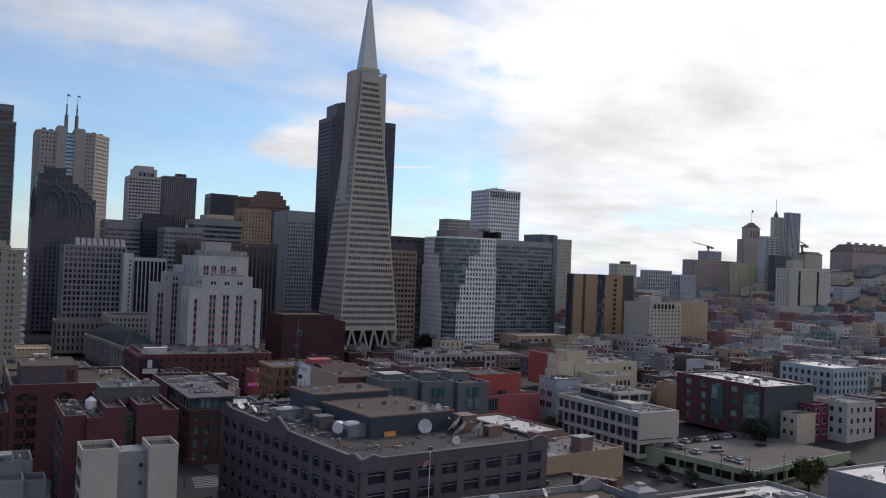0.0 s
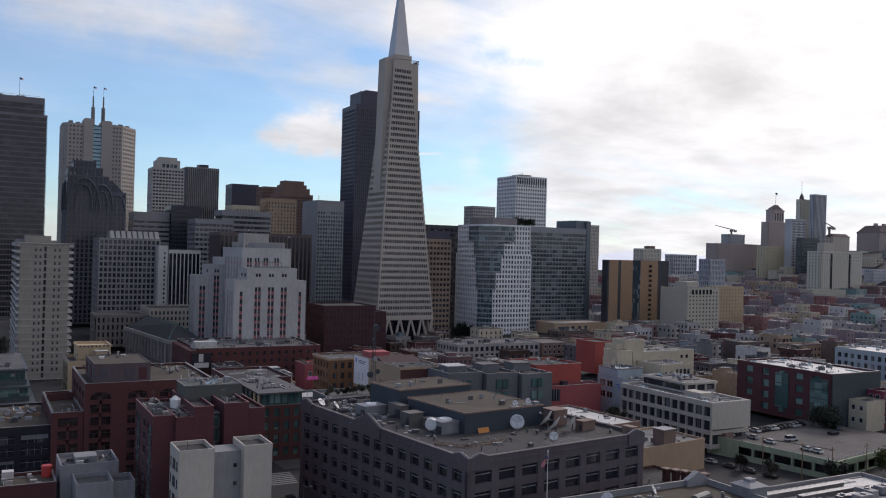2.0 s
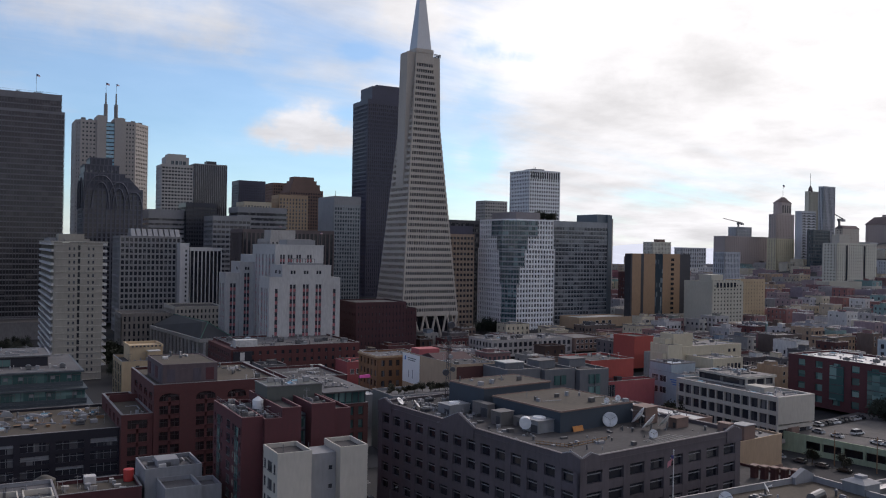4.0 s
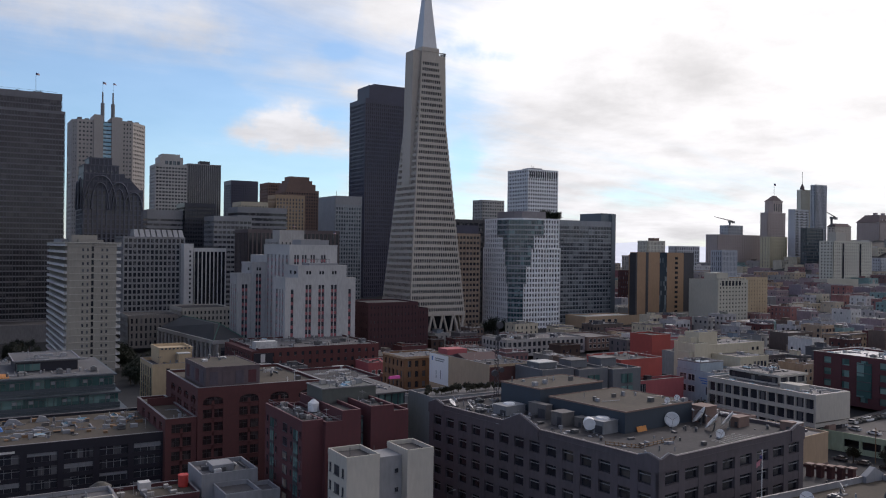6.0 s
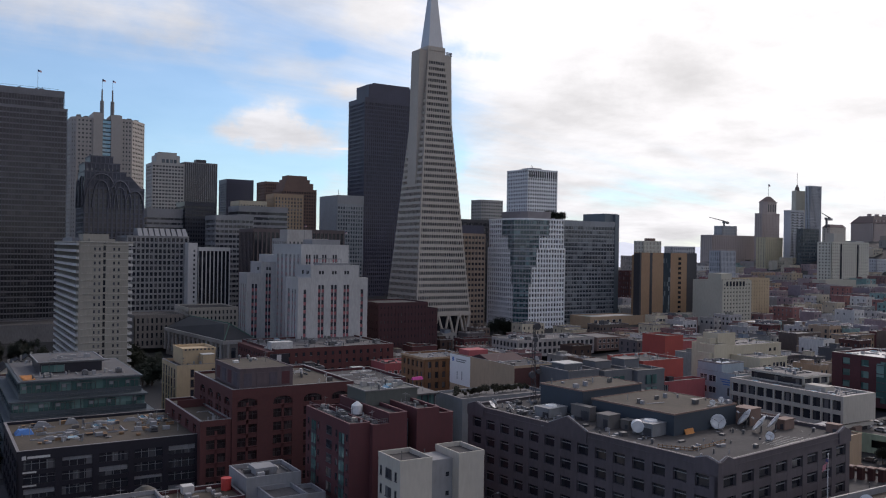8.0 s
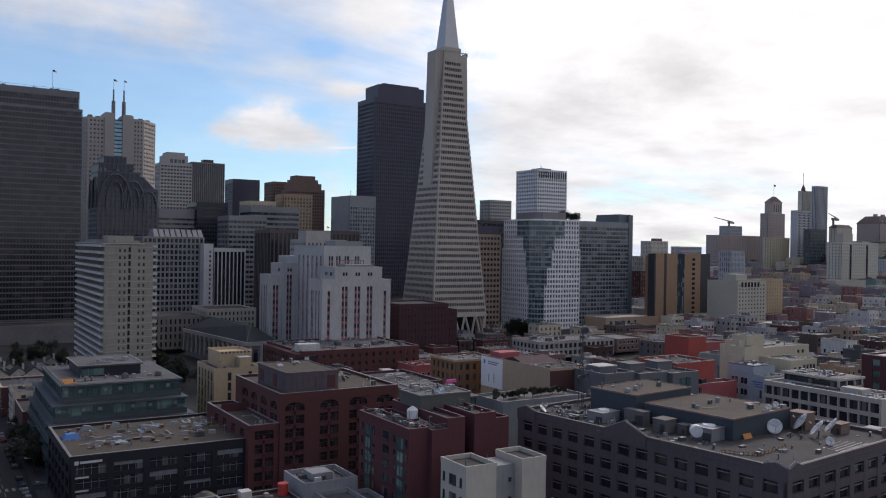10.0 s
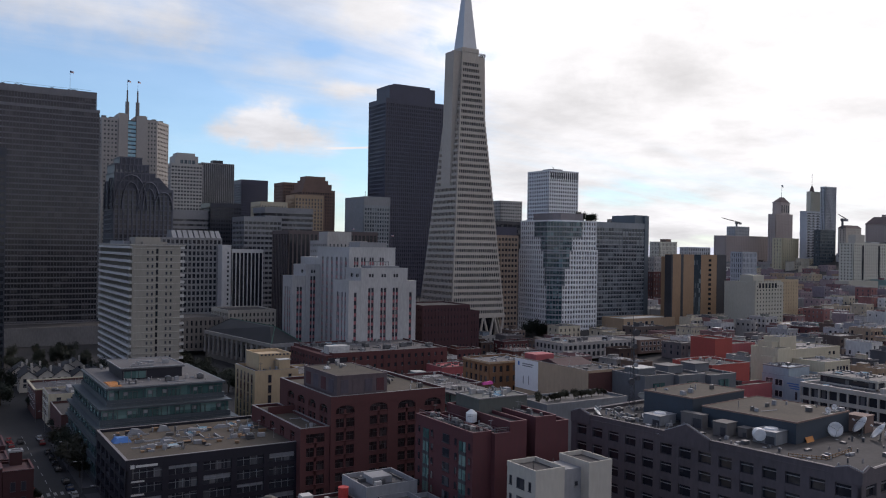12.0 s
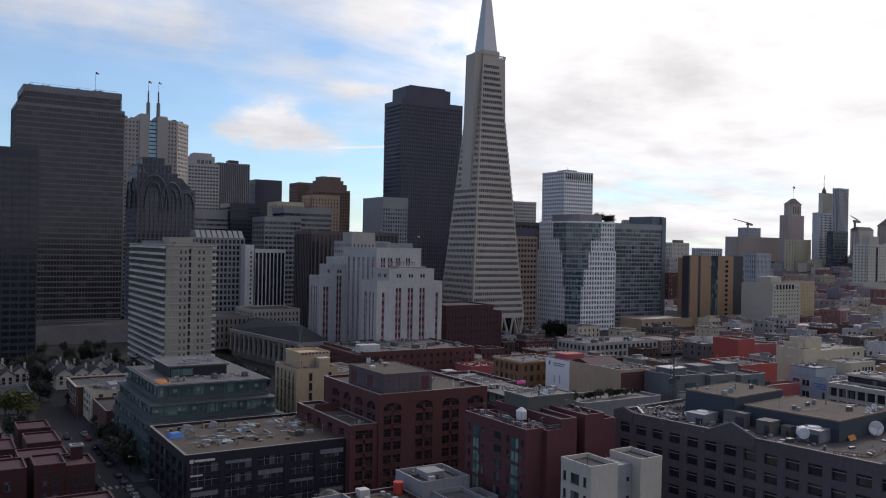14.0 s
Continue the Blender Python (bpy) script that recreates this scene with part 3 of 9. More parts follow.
# ---- the pyramid tower ----
def make_pyramid(cx, cy, half, tip, z0):
    e = thing("pyramid_tower", "tall pale concrete pyramid office tower with aluminium spire", "skyscraper", (cx, cy, z0))
    def hw(z):
        return half * (1 - (z - z0) / 286)
    base, head, top, n = z0 + 17, z0 + 195.4, z0 + 203, 42
    def sq(h, z):
        return [(cx - h, cy - h, z), (cx + h, cy - h, z), (cx + h, cy + h, z), (cx - h, cy + h, z)]
    part("glazing", Mesh().prism(sq(hw(base) - 0.7, base), sq(hw(top) - 0.7, top)), glass_dark, e)
    step = (head - base) / n
    for i in range(n):
        z = base + i * step
        m = Mesh().prism(sq(hw(z), z), sq(hw(z + step * 0.46), z + step * 0.46))
        part("spandrel", m, quartz, e)
        h = hw(z + step) - 0.6
        k = max(int(2 * h / 1.75), 3)
        p = Mesh()
        h1 = hw(z + step * 0.5) - 0.12
        for j in range(k + 1):
            u = -h + 2 * h * j / k
            w = 0.17 if 0 < j < k else 0.5
            for s in (-1, 1):
                p.box(cx + u - w, cy + s * (h1 - 0.45) - 0.4, z + step * 0.45, cx + u + w, cy + s * (h1 - 0.45) + 0.4, z + step * 1.01)
                p.box(cx + s * (h1 - 0.45) - 0.4, cy + u - w, z + step * 0.45, cx + s * (h1 - 0.45) + 0.4, cy + u + w, z + step * 1.01)
        part("window_surround", p, quartz, e)["kind"] = "stuff"
    part("attic", Mesh().prism(sq(hw(head), head), sq(hw(top), top)), quartz, e, "plain blank band over the top windows")
    # lift and stair wings on two sides
    zw = z0 + 108
    for s, zt in ((-1, z0 + 203), (1, z0 + 201)):
        a, b = sorted((cx, cx + s * (hw(zw) + 0.4)))
        c, d = sorted((cx, cx + s * 13.2))
        m = Mesh().prism([(a, cy - 6, zw), (b, cy - 6, zw), (b, cy + 6, zw), (a, cy + 6, zw)], [(c, cy - 5.6, zt), (d, cy - 5.6, zt), (d, cy + 5.6, zt), (c, cy + 5.6, zt)])
        part("wing", m, quartz, e, "plain pale vertical wing")
    rail = Mesh().ring(cx + 8.5, cy - 5.8, z0 + 203.2, cx + 13.6, cy + 5.8, z0 + 203.5, 0.3)
    for k in range(9):
        rail.box(cx + 13.3, cy - 5.8 + k * 1.42, z0 + 201, cx + 13.6, cy - 5.5 + k * 1.42, z0 + 203.3)
        rail.box(cx + 8.5 + k * 0.6, cy - 5.8, z0 + 201, cx + 8.7 + k * 0.6, cy - 5.5, z0 + 203.3)
    part("railing", rail, dark_steel, e, "dark service platform railing")
    part("cap", Mesh().prism(sq(hw(top) + 0.3, top), sq(hw(top + 3) + 0.3, top + 3)), quartz, e)
    part("spire", Mesh().prism(sq(5.9, top + 3), sq(0.3, z0 + tip + 5)), spire_metal, e, "smooth grey aluminium spire")
    part("aircraft_light", Mesh().tube((cx, cy, z0 + tip + 4), (cx, cy, z0 + tip + 8), 0.12), dark_steel, e)
    # struts at the foot
    h0, h1, k = half + 0.3, hw(base) - 0.6, 5
    for s in (-1, 1):
        for j in range(k):
            u = -h1 + (j + 0.5) * 2 * h1 / k
            for d in (-1, 1):
                v = u + d * h1 / k
                part("strut", Mesh().tube((cx + u, cy + s * (h0 - 1), z0), (cx + v, cy + s * h1, base + 0.5), 0.95, 0.75, 6), quartz, e)
                part("strut", Mesh().tube((cx + s * (h0 - 1), cy + u, z0), (cx + s * h1, cy + v, base + 0.5), 0.95, 0.75, 6), quartz, e)
    part("lobby", Mesh().prism(sq(half - 7, z0), sq(half - 7, base)), glass_black, e, "dark glazed lobby")
    part("soffit", Mesh().prism(sq(hw(base), base - 1.2), sq(hw(base) + 0.1, base + 0.02)), quartz, e)


make_pyramid(247, 566, 23.7, 262, 0)

# ---- skyline towers ----
tower("banded_tower", "broad dark grey office slab with horizontal window bands", -45.4, 692, 23.6, 736, -2, 157, 42, 34, 20, slab_line, glass_slab, pw=0.3, sh=0.85, r=0.45, top=2, soft_piers=band_steel, panel=band_steel)
e = tower("banded_tower", "broad dark grey office slab with horizontal window bands and flat top", -41.5, 693, 21.6, 735, 156, 169.4, 2, 34, 20, slab_line, glass_slab, pw=0.3, sh=0.85, top=4.6, soft_piers=band_steel)
for x in (-38, -30, -27, -8, 3, 5.5, 7):
    part("roof_gear", Mesh().box(x, 694, 168, x + 1.4, 696, 170.1).tube((x + 2, 695, 168), (x + 2, 695, 171.2), 0.12, n=5), dark_steel, e)
part("roof_line", Mesh().tube((-38, 694.5, 171), (18, 694.5, 170.6), 0.07, n=4), dark_steel, e)
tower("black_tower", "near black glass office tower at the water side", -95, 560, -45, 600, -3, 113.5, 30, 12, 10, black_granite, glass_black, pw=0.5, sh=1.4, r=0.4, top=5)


def make_twin(y, z0):
    e = thing("twin_tower", "pale stone twin towers joined by a glass bridge, with two masts", "skyscraper", (78, y + 20, z0))
    clad(e, [(48.4, y), (62, y), (62, y + 36), (44.5, y + 36), (44.5, y + 5)], z0, z0 + 171, 46, 2.9, 2.1, 1.5, twin_stone, glass_office)
    clad(e, [(84.9, y), (94.3, y), (108.4, y + 18), (108.4, y + 36), (84.9, y + 36)], z0, z0 + 172, 46, 2.9, 2.1, 1.5, twin_stone, glass_office)
    for a, b, mx, zt in ((61.6, 69.4, 69.0, 175.5), (76.3, 85.2, 77.6, 174.5)):
        part("shaft", Mesh().box(a, y - 1.2, z0, b, y + 22, z0 + zt), twin_stone, e, "plain blank stone shaft")
        part("shaft_cap", Mesh().box(a + 0.8, y + 1, z0 + zt, b - 0.8, y + 18, z0 + zt + 0.8), twin_stone, e)
        part("mast", Mesh().tube((mx, y + 2, z0 + 168), (mx, y + 2, z0 + 186.5), 1.7, 1.6, 10).tube((mx, y + 2, z0 + 186.5), (mx, y + 2, z0 + 196.5), 0.75, 0.6, 8).tube((mx, y + 2, z0 + 196.5), (mx, y + 2, z0 + 205), 0.16, 0.1, 5), mast_grey, e, "slender stepped grey mast")
    for i in range(13):
        z = z0 + 125 + i * 3.5
        solid(e, "bridge", bridge_glass, 69.4, y + 0.6, z, 76.3, y + 20, z + 2.5, "pale blue glass sky bridge")
        solid(e, "bridge_floor", glass_blue, 69.4, y + 0.2, z + 2.5, 76.3, y + 20.2, z + 3.5)
    for a, h in ((50, 2.2), (56, 1.4), (87.5, 1.6), (92, 2.4), (98, 1.5)):
        solid(e, "roof_plant", mast_grey, a, y + 10, z0 + 171, a + 3.4, y + 16, z0 + 172 + h)
    solid(e, "podium", twin_stone, 44.6, y + 36.2, z0, 108, y + 50, z0 + 60)
    return e


# sky reflected in the bridge panes is put into this bright tint
bridge_glass = glazing("sky_tinted_cyan_glass", (0.25, 0.5, 0.6), (0.4, 0.6, 0.66), 0.4, rough=0.1)
twin_stone = material("pale_pinkish_stone", (0.35, 0.32, 0.295), 0.8, vary=0.12, streak=1, big=0.03)
mast_grey = material("mast_grey_paint", (0.17, 0.165, 0.165), 0.6, vary=0.15)
make_twin(826, 0)


def flag(x, y, z, s, pole):
    e = thing("flag", "small striped flag flying from a thin roof mast", "flag", (x, y, z - pole))
    part("pole", Mesh().tube((x, y, z - pole), (x, y, z + 0.3), 0.12 * s), galvanised, e)
    stripes = [Mesh(), Mesh()]
    pts = [(x + 0.1 + s * 2.6 * i / 6, y + 0.35 * s * math.sin(i * 1.3), -0.1 * s * i) for i in range(7)]
    for r in range(7):
        for (xa, ya, da), (xb, yb, db) in zip(pts[:-1], pts[1:]):
            lo, hi = z - 1.5 * s * (r + 1) / 7, z - 1.5 * s * r / 7
            stripes[r % 2].prism([(xa, ya, lo + da), (xb, yb, lo + db), (xb, yb + 0.06, lo + db), (xa, ya + 0.06, lo + da)], [(xa, ya, hi + da), (xb, yb, hi + db), (xb, yb + 0.06, hi + db), (xa, ya + 0.06, hi + da)])
    part("red_stripe", stripes[0], flag_red, e, "faded red cloth stripes")["kind"] = "stuff"
    part("white_stripe", stripes[1], flag_white, e, "white cloth stripes")["kind"] = "stuff"
    part("canton", Mesh().box(x + 0.1, y - 0.4 * s, z - 0.85 * s, x + 1.1 * s, y + 0.45 * s, z), flag_blue, e, "dark blue canton")


flag(69.0, 828, 205.4, 1.1, 6)
flag(77.6, 828, 205.2, 0.95, 6)
flag(5, 700, 184, 0.9, 15.5)

# dark tower with the arched crown
def make_crown(x0, x1, y, z0, zt):
    e = tower("crown_tower", "dark bronze tower with a stepped crown of pointed arches", x0, y, x1, y + 40, z0, zt, 28, 13, 12, crown_rib, glass_bronze, pw=1.3, sh=1.0, r=0.9, top=2)
    # tiers step back towards one side
    for a, b, d, lo, hi in ((0.3, 36.5, 2, -2, 6), (0.6, 31, 4, 5, 12), (1.0, 26.5, 6, 11, 18.5), (5, 21.5, 9, 18, 24)):
        part("crown_tier", Mesh().box(x0 + a, y + d * 0.5, zt + lo, x0 + b, y + 38 - d, zt + hi), bronze, e, "dark set-back crown tier")
        part("tier_cornice", Mesh().ring(x0 + a - 0.3, y + d * 0.5 - 0.3, zt + hi - 0.7, x0 + b + 0.3, y + 38.3 - d, zt + hi + 0.25, 0.9), crown_rib, e)
        for k in range(int((b - a) / 3.1)):
            part("tier_pier", Mesh().box(x0 + a + 0.8 + k * 3.1, y + d * 0.5 - 0.35, zt + lo, x0 + a + 1.7 + k * 3.1, y + d * 0.5 + 0.1, zt + hi - 0.8), crown_rib, e)
    for k in range(8):
        solid(e, "crown_window", glass_office, x0 + 2 + k * 3.1, y + 2.6, zt + 12.4, x0 + 3.4 + k * 3.1, y + 3.2, zt + 14.2)
    part("crown_slope", Mesh().prism([(x0 + 30, y + 1, zt - 2), (x1 - 0.4, y + 1, zt - 2), (x1 - 0.4, y + 36, zt - 2), (x0 + 30, y + 36, zt - 2)], [(x0 + 30, y + 2, zt + 9), (x0 + 34, y + 2, zt + 9), (x0 + 34, y + 30, zt + 9), (x0 + 30, y + 30, zt + 9)]), bronze, e, "sloping dark shoulder")
    # pointed arches across the front and the side
    for c, w, foot, peak in ((12.5, 12, -16, 10), (12.5, 6.5, -16, 4.5), (26, 8.5, -16, 5), (37, 7, -16, -2.5), (26, 4.5, -16, 0)):
        for sgn in (-1, 1):
            m, last = Mesh(), None
            for i in range(8):
                a = i / 7
                p = (x0 + c + sgn * w * math.cos(a * math.pi / 2) ** 0.8, y - 0.7, zt + foot + (peak - foot) * math.sin(a * math.pi / 2) ** 1.15)
                if last:
                    m.tube(last, p, 0.62, n=5)
                last = p
            part("arch_rib", m, crown_rib, e, "grey-brown pointed arch rib")
    for c, w, peak in ((10, 8, 8), (26, 8, 6)):
        for sgn in (-1, 1):
            m, last = Mesh(), None
            for i in range(8):
                a = i / 7
                p = (x0 - 0.7, y + c + sgn * w * math.cos(a * math.pi / 2) ** 0.8, zt - 16 + (peak + 16) * math.sin(a * math.pi / 2) ** 1.15)
                if last:
                    m.tube(last, p, 0.62, n=5)
                last = p
            part("arch_rib", m, crown_rib, e, "grey-brown pointed arch rib")


# rib colour blued for the haze in front of the tower
crown_rib = material("hazed_grey_brown_rib", (0.1, 0.104, 0.13), 0.7, vary=0.2, streak=1)
make_crown(41.5, 86, 735, 0, 106)

e = tower("stepped_tower", "pale grey office tower with a notched crown", 154.7, 1020, 190.2, 1052, 3, 154, 38, 10, 9, pale_stone, glass_dark, pw=0.9, sh=1.9, r=0.5, top=3)
part("crown", Mesh().column([(160, 1024), (186, 1024), (186, 1048), (160, 1048)], 153, 163), pale_stone, e)
part("crown", Mesh().column([(163, 1026), (183, 1026), (183, 1046), (163, 1046)], 163, 166.5), pale_stone, e)
for k in range(4):
    solid(e, "crown_window", glass_blue, 166 + k * 4.4, 1023.8, 150, 169.2 + k * 4.4, 1026, 158.5, "tall blue crown window")
e = tower("striped_tower", "dark tower with fine white vertical fins", 203, 1070, 243, 1105, 4, 161.5, 1, 17, 14, light_grey, glass_black, pw=0.6, sh=2, r=0.25, top=1.2)
part("railing", Mesh().ring(220, 1080, 161, 232, 1092, 166, 0.4), dark_steel, e)
tower("dark_tower", "dark brown slab tower with a plain face", 288.4, 1180, 326.4, 1215, 6, 152.5, 40, 14, 12, carnelian, glass_bronze, pw=1.4, sh=1.6, r=0.4, top=6)
tower("beige_tower", "beige stone office block with square windows", 216, 900, 245.5, 930, 4, 109, 26, 9, 9, cream_paint, glass_office, pw=1.4, sh=1.8, r=0.5, top=4)
tower("brown_tower", "brown office tower with a stepped top", 279, 1000, 308, 1030, 5, 138, 36, 10, 10, brown_stone, glass_bronze, pw=1.2, sh=1.7, r=0.4, top=3)
e = tower("stepped_dome_tower", "reddish brown granite tower with a stepped rounded crown", 286.3, 960, 327, 995, 5, 128, 33, 13, 11, brown_stone, glass_bronze, pw=1.3, sh=1.6, r=0.5, top=3)
for k, (i, h) in enumerate(((3, 7), (6, 11.5), (8.5, 16))):
    part("crown_tier", Mesh().ring(286 + i, 960 + i, 127, 327 - i, 995 - i, 128 + h, 1.2).box(288 + i, 962 + i, 127, 325 - i, 993 - i, 127 + h), brown_stone, e)
tower("tan_tower", "tan stone tower with corner piers", 253.4, 900, 286.5, 925, 4, 118, 29, 9, 7, tan_stone, glass_office, pw=1.8, sh=1.4, r=0.5, top=4)
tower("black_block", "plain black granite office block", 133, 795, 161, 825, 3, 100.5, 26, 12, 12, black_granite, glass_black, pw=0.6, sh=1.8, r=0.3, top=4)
tower("low_banded_block", "pale office block with long dark window bands", 102, 800, 133.2, 830, 2, 93.6, 20, 0, 0, light_grey, glass_dark, sh=2.4, r=0.5, top=8)
grid_concrete = material("grey_grid_concrete", (0.27, 0.265, 0.265), 0.85, vary=0.2, streak=1)
e = tower("grid_block", "grey concrete office block with a deep window grid", 55.7, 645, 97.4, 680, 0, 68.5, 17, 14, 11, grid_concrete, glass_dark, pw=0.9, sh=1.3, r=0.7, top=1.5)
for k in range(9):
    x = 63 + k * 3.8
    part("vault", Mesh().prism([(x, 644.6, 68.3), (x + 3.2, 644.6, 68.3), (x + 3.2, 662, 68.3), (x, 662, 68.3)], [(x + 0.3, 650, 73.6), (x + 2.9, 650, 73.6), (x + 2.9, 661, 73.6), (x + 0.3, 661, 73.6)]), light_grey, e)
e = tower("striped_block", "white office block with tall dark vertical window strips", 101.2, 635, 124, 668, 2, 61, 1, 8, 10, white_paint, glass_black, pw=0.75, sh=3, r=0.35, top=2.5)
f = roofed("stair_block", "narrow white blank block beside the striped offices", 94.6, 635.5, 101, 668, 2, 64, white_paint, grey_roof, "office building")
windows(f, "y", 97.3, 100.2, 1, 12, 60, 15, 635.5, w=1.2, h=1.6)
tower("grey_banded_tower", "grey office tower with pale horizontal bands", 138.3, 720, 170, 750, 2, 87, 20, 9, 8, light_grey, glass_dark, pw=0.4, sh=1.9, r=0.45, top=4)
tower("grey_banded_tower", "long grey banded office block with dark glass", 170, 760, 215, 790, 3, 97, 20, 0, 0, light_grey, glass_dark, sh=2.1, r=0.45, top=5)
brown_fin = material("dark_brown_fin_stone", (0.115, 0.09, 0.088), 0.8, vary=0.2, streak=1)
tower("brown_fin_block", "dark brown office block with vertical fins", 128.6, 600, 196.5, 630, 2, 74.5, 1, 22, 10, brown_fin, glass_black, pw=1.0, sh=3, r=0.4, top=2.5)
e = tower("pale_blue_tower", "pale blue-grey tower with a close window grid", 241.4, 712, 266.2, 750, 2, 100, 27, 10, 14, slab_grey, glass_blue, pw=0.8, sh=1.4, r=0.6, top=2.5)
part("crown", Mesh().ring(241.2, 711.8, 100, 266.4, 750.2, 107.4, 1.0), light_grey, e)
part("blank_wall", Mesh().box(241, 713, 2, 241.6, 750, 107), light_grey, e)
part("mast", Mesh().tube((243.5, 715, 100), (243.5, 715, 112), 0.2), dark_steel, e)

e = tower("granite_tower", "huge dark red-brown granite tower with bay windows", 331.2, 845, 407, 885, 10, 220.5, 48, 32, 18, carnelian, glass_bronze, pw=1.0, sh=1.5, r=0.7, top=5)
part("crown", Mesh().box(338, 850, 219, 394, 880, 235.5).box(344, 851, 235, 388, 879, 237.5), carnelian, e)

e = tower("white_grid_tower", "slim white tower with a regular grid of square windows", 473.4, 749, 513.1, 786, 22, 147, 31, 13, 12, sign_white, glass_dark, pw=1.0, sh=1.9, r=0.7, top=1.5)
for k in range(13):
    solid(e, "tall_window", glass_dark, 475.4 + k * 2.88, 748.9, 138, 477.1 + k * 2.88, 749.6, 144.5)
solid(e, "penthouse", light_grey, 485, 760, 147, 500, 775, 149.5)
part("antenna", Mesh().tube((490, 765, 149), (490, 765, 153), 0.15).tube((494, 768, 149), (494, 768, 152), 0.3), dark_steel, e)

brown_tan = material("brown_tan_stone", (0.27, 0.2, 0.15), 0.8, vary=0.18, streak=1)
e = tower("brown_banded_block", "tan and brown office block with window bands", 262, 556, 289.5, 580, 3, 74, 18, 9, 9, brown_tan, glass_bronze, pw=0.8, sh=1.9, r=0.6, top=2.0)
solid(e, "plant_floor", carnelian, 263, 557, 73.5, 288.5, 579, 80, "dark plant floor")
tower("dark_banded_top", "dark glass office tower behind the brown block", 285, 600, 330, 630, 5, 86, 20, 10, 8, dark_steel, glass_dark, pw=0.5, sh=1.4, r=0.4, top=2.5)
tower("pale_slab", "pale concrete office tower far behind", 470, 830, 500, 850, 20, 118, 26, 9, 6, pale_stone, glass_office, pw=1.2, sh=1.8, r=0.4, top=2)


# white and green-glass stepped corner tower
glass_corner = glazing("green_corner_glass", (0.03, 0.06, 0.07), (0.16, 0.25, 0.26), 0.4, cell=(3, 3, 3.65), rough=0.02)


def make_corner_tower():
    e = thing("corner_glass_tower", "white gridded tower with a stepped green glass corner", "office building", (322, 550, 2))
    x0, xc, x1, y0, yc, y1, z0, n = 305.0, 311.3, 344.7, 533.0, 540.6, 574.0, 2, 23
    FOOT.append((x0, y0, x1, y1))
    h = (84.6 - z0) / n
    # outer wall, a little wider below than above
    # bright white walls: haze over the tower is put into their colour
    for wide, a, b in ((0.7, 0, 17), (0.0, 17, 23)):
        clad(e, [(xc, y0 - wide), (x1 + wide, y0 - wide), (x1 + wide, y1 + wide), (x0 - wide, y1 + wide), (x0 - wide, yc)], z0 + a * h, z0 + b * h + 1.2, b - a, 2.45, 1.35, 0.85, sign_white, glass_hazed, top=1.2, r=0.7)
    solid(e, "roof", grey_roof, x0 + 2, yc + 2, z0 + n * h, x1 - 2, y1 - 2, z0 + n * h + 1.3)
    # the glass corner widens tier by tier towards the top
    for left, right, a, b in ((0, 0, 0, 10), (2.4, 2.5, 10, 13.5), (4.2, 6.4, 13.5, 17), (7, 9, 17, 19.8), (15, 18, 19.8, 23)):
        d = 1.0
        out = [(xc, y0 - d), (xc + right, y0 - d), (xc + right, y0 + 2), (x0 + 2, yc + left), (x0 - d, yc + left), (x0 - d, yc)]
        part("corner_glazing", Mesh().column(out, z0 + a * h, z0 + b * h), glass_corner, e, "green glass corner")
        rim = [(xc, y0 - d - 0.15), (xc + right + 0.15, y0 - d - 0.15), (xc + right + 0.15, y0 + 2), (x0 + 2, yc + left + 0.15), (x0 - d - 0.15, yc + left + 0.15), (x0 - d - 0.15, yc)]
        band = Mesh().column(rim, 0, 1.15).data("corner_band", slab_grey)
        k = 0.0
        while a + k < b - 0.3:
            place("corner_band", band, e, (0, 0, z0 + (a + k) * h))
            k += 1.0
        bar = Mesh().box(-0.09, -0.09, z0 + a * h, 0.09, 0.09, z0 + b * h).data("corner_mullion", light_grey)
        pts = [(xc + 1.6 * i, y0 - d - 0.05) for i in range(1, int(right / 1.6) + 1)] + [(x0 - d - 0.05, yc + 1.6 * i) for i in range(1, int(left / 1.6) + 1)]
        pts += [(xc + (x0 - d - xc) * i / 5, y0 - d + (yc - y0 + d) * i / 5) for i in range(6)]
        for px_, py_ in pts:
            place("corner_mullion", bar, e, (px_, py_, 0))
    part("penthouse", Mesh().column([(x0 + 6, yc + 3), (xc + 2, y0 + 4), (x1 - 10, y0 + 4), (x1 - 10, y1 - 8), (x0 + 6, y1 - 8)], 85.5, 91), dusty_grey, e, "dusty grey plant floor")
    return e


dusty_grey = material("dusty_rose_grey_cladding", (0.2, 0.18, 0.185), 0.8, vary=0.25, streak=1)
make_corner_tower()
e = tower("dark_grid_tower", "dark blue-grey office slab with fine horizontal bands", 354, 547, 412, 580, 3, 86, 24, 19, 10, slab_grey, glass_band, pw=0.22, sh=1.05, r=0.35, top=4.5, transom=light_grey)
part("tank", Mesh().tube((357, 551, 86), (357, 551, 88), 0.3, n=6).tube((357, 550.2, 89), (357, 551.8, 89), 1.5, 1.5, 14), dark_steel, e, "round dark roof drum")
solid(e, "penthouse", teal_clad, 399, 549, 86, 412.5, 575, 92.5)
part("side_wall", Mesh().box(408, 546.6, 3, 412.2, 580, 92), teal_clad, e)
e = roofed("tan_low_block", "tan stone low commercial block with tall openings", 353, 512, 406, 535, 4, 14.5, tan_stone, white_roof)
windows(e, "y", 355, 385, 5, 6, 13, 1, 512, w=2.8, h=5)
e = tower("ochre_tower", "ochre and dark panelled tower with a dark glass strip", 403.1, 514, 464.8, 520, 8, 62, 14, 0, 0, ochre_panel, glass_dark, sh=3.2, r=0.5, top=2)
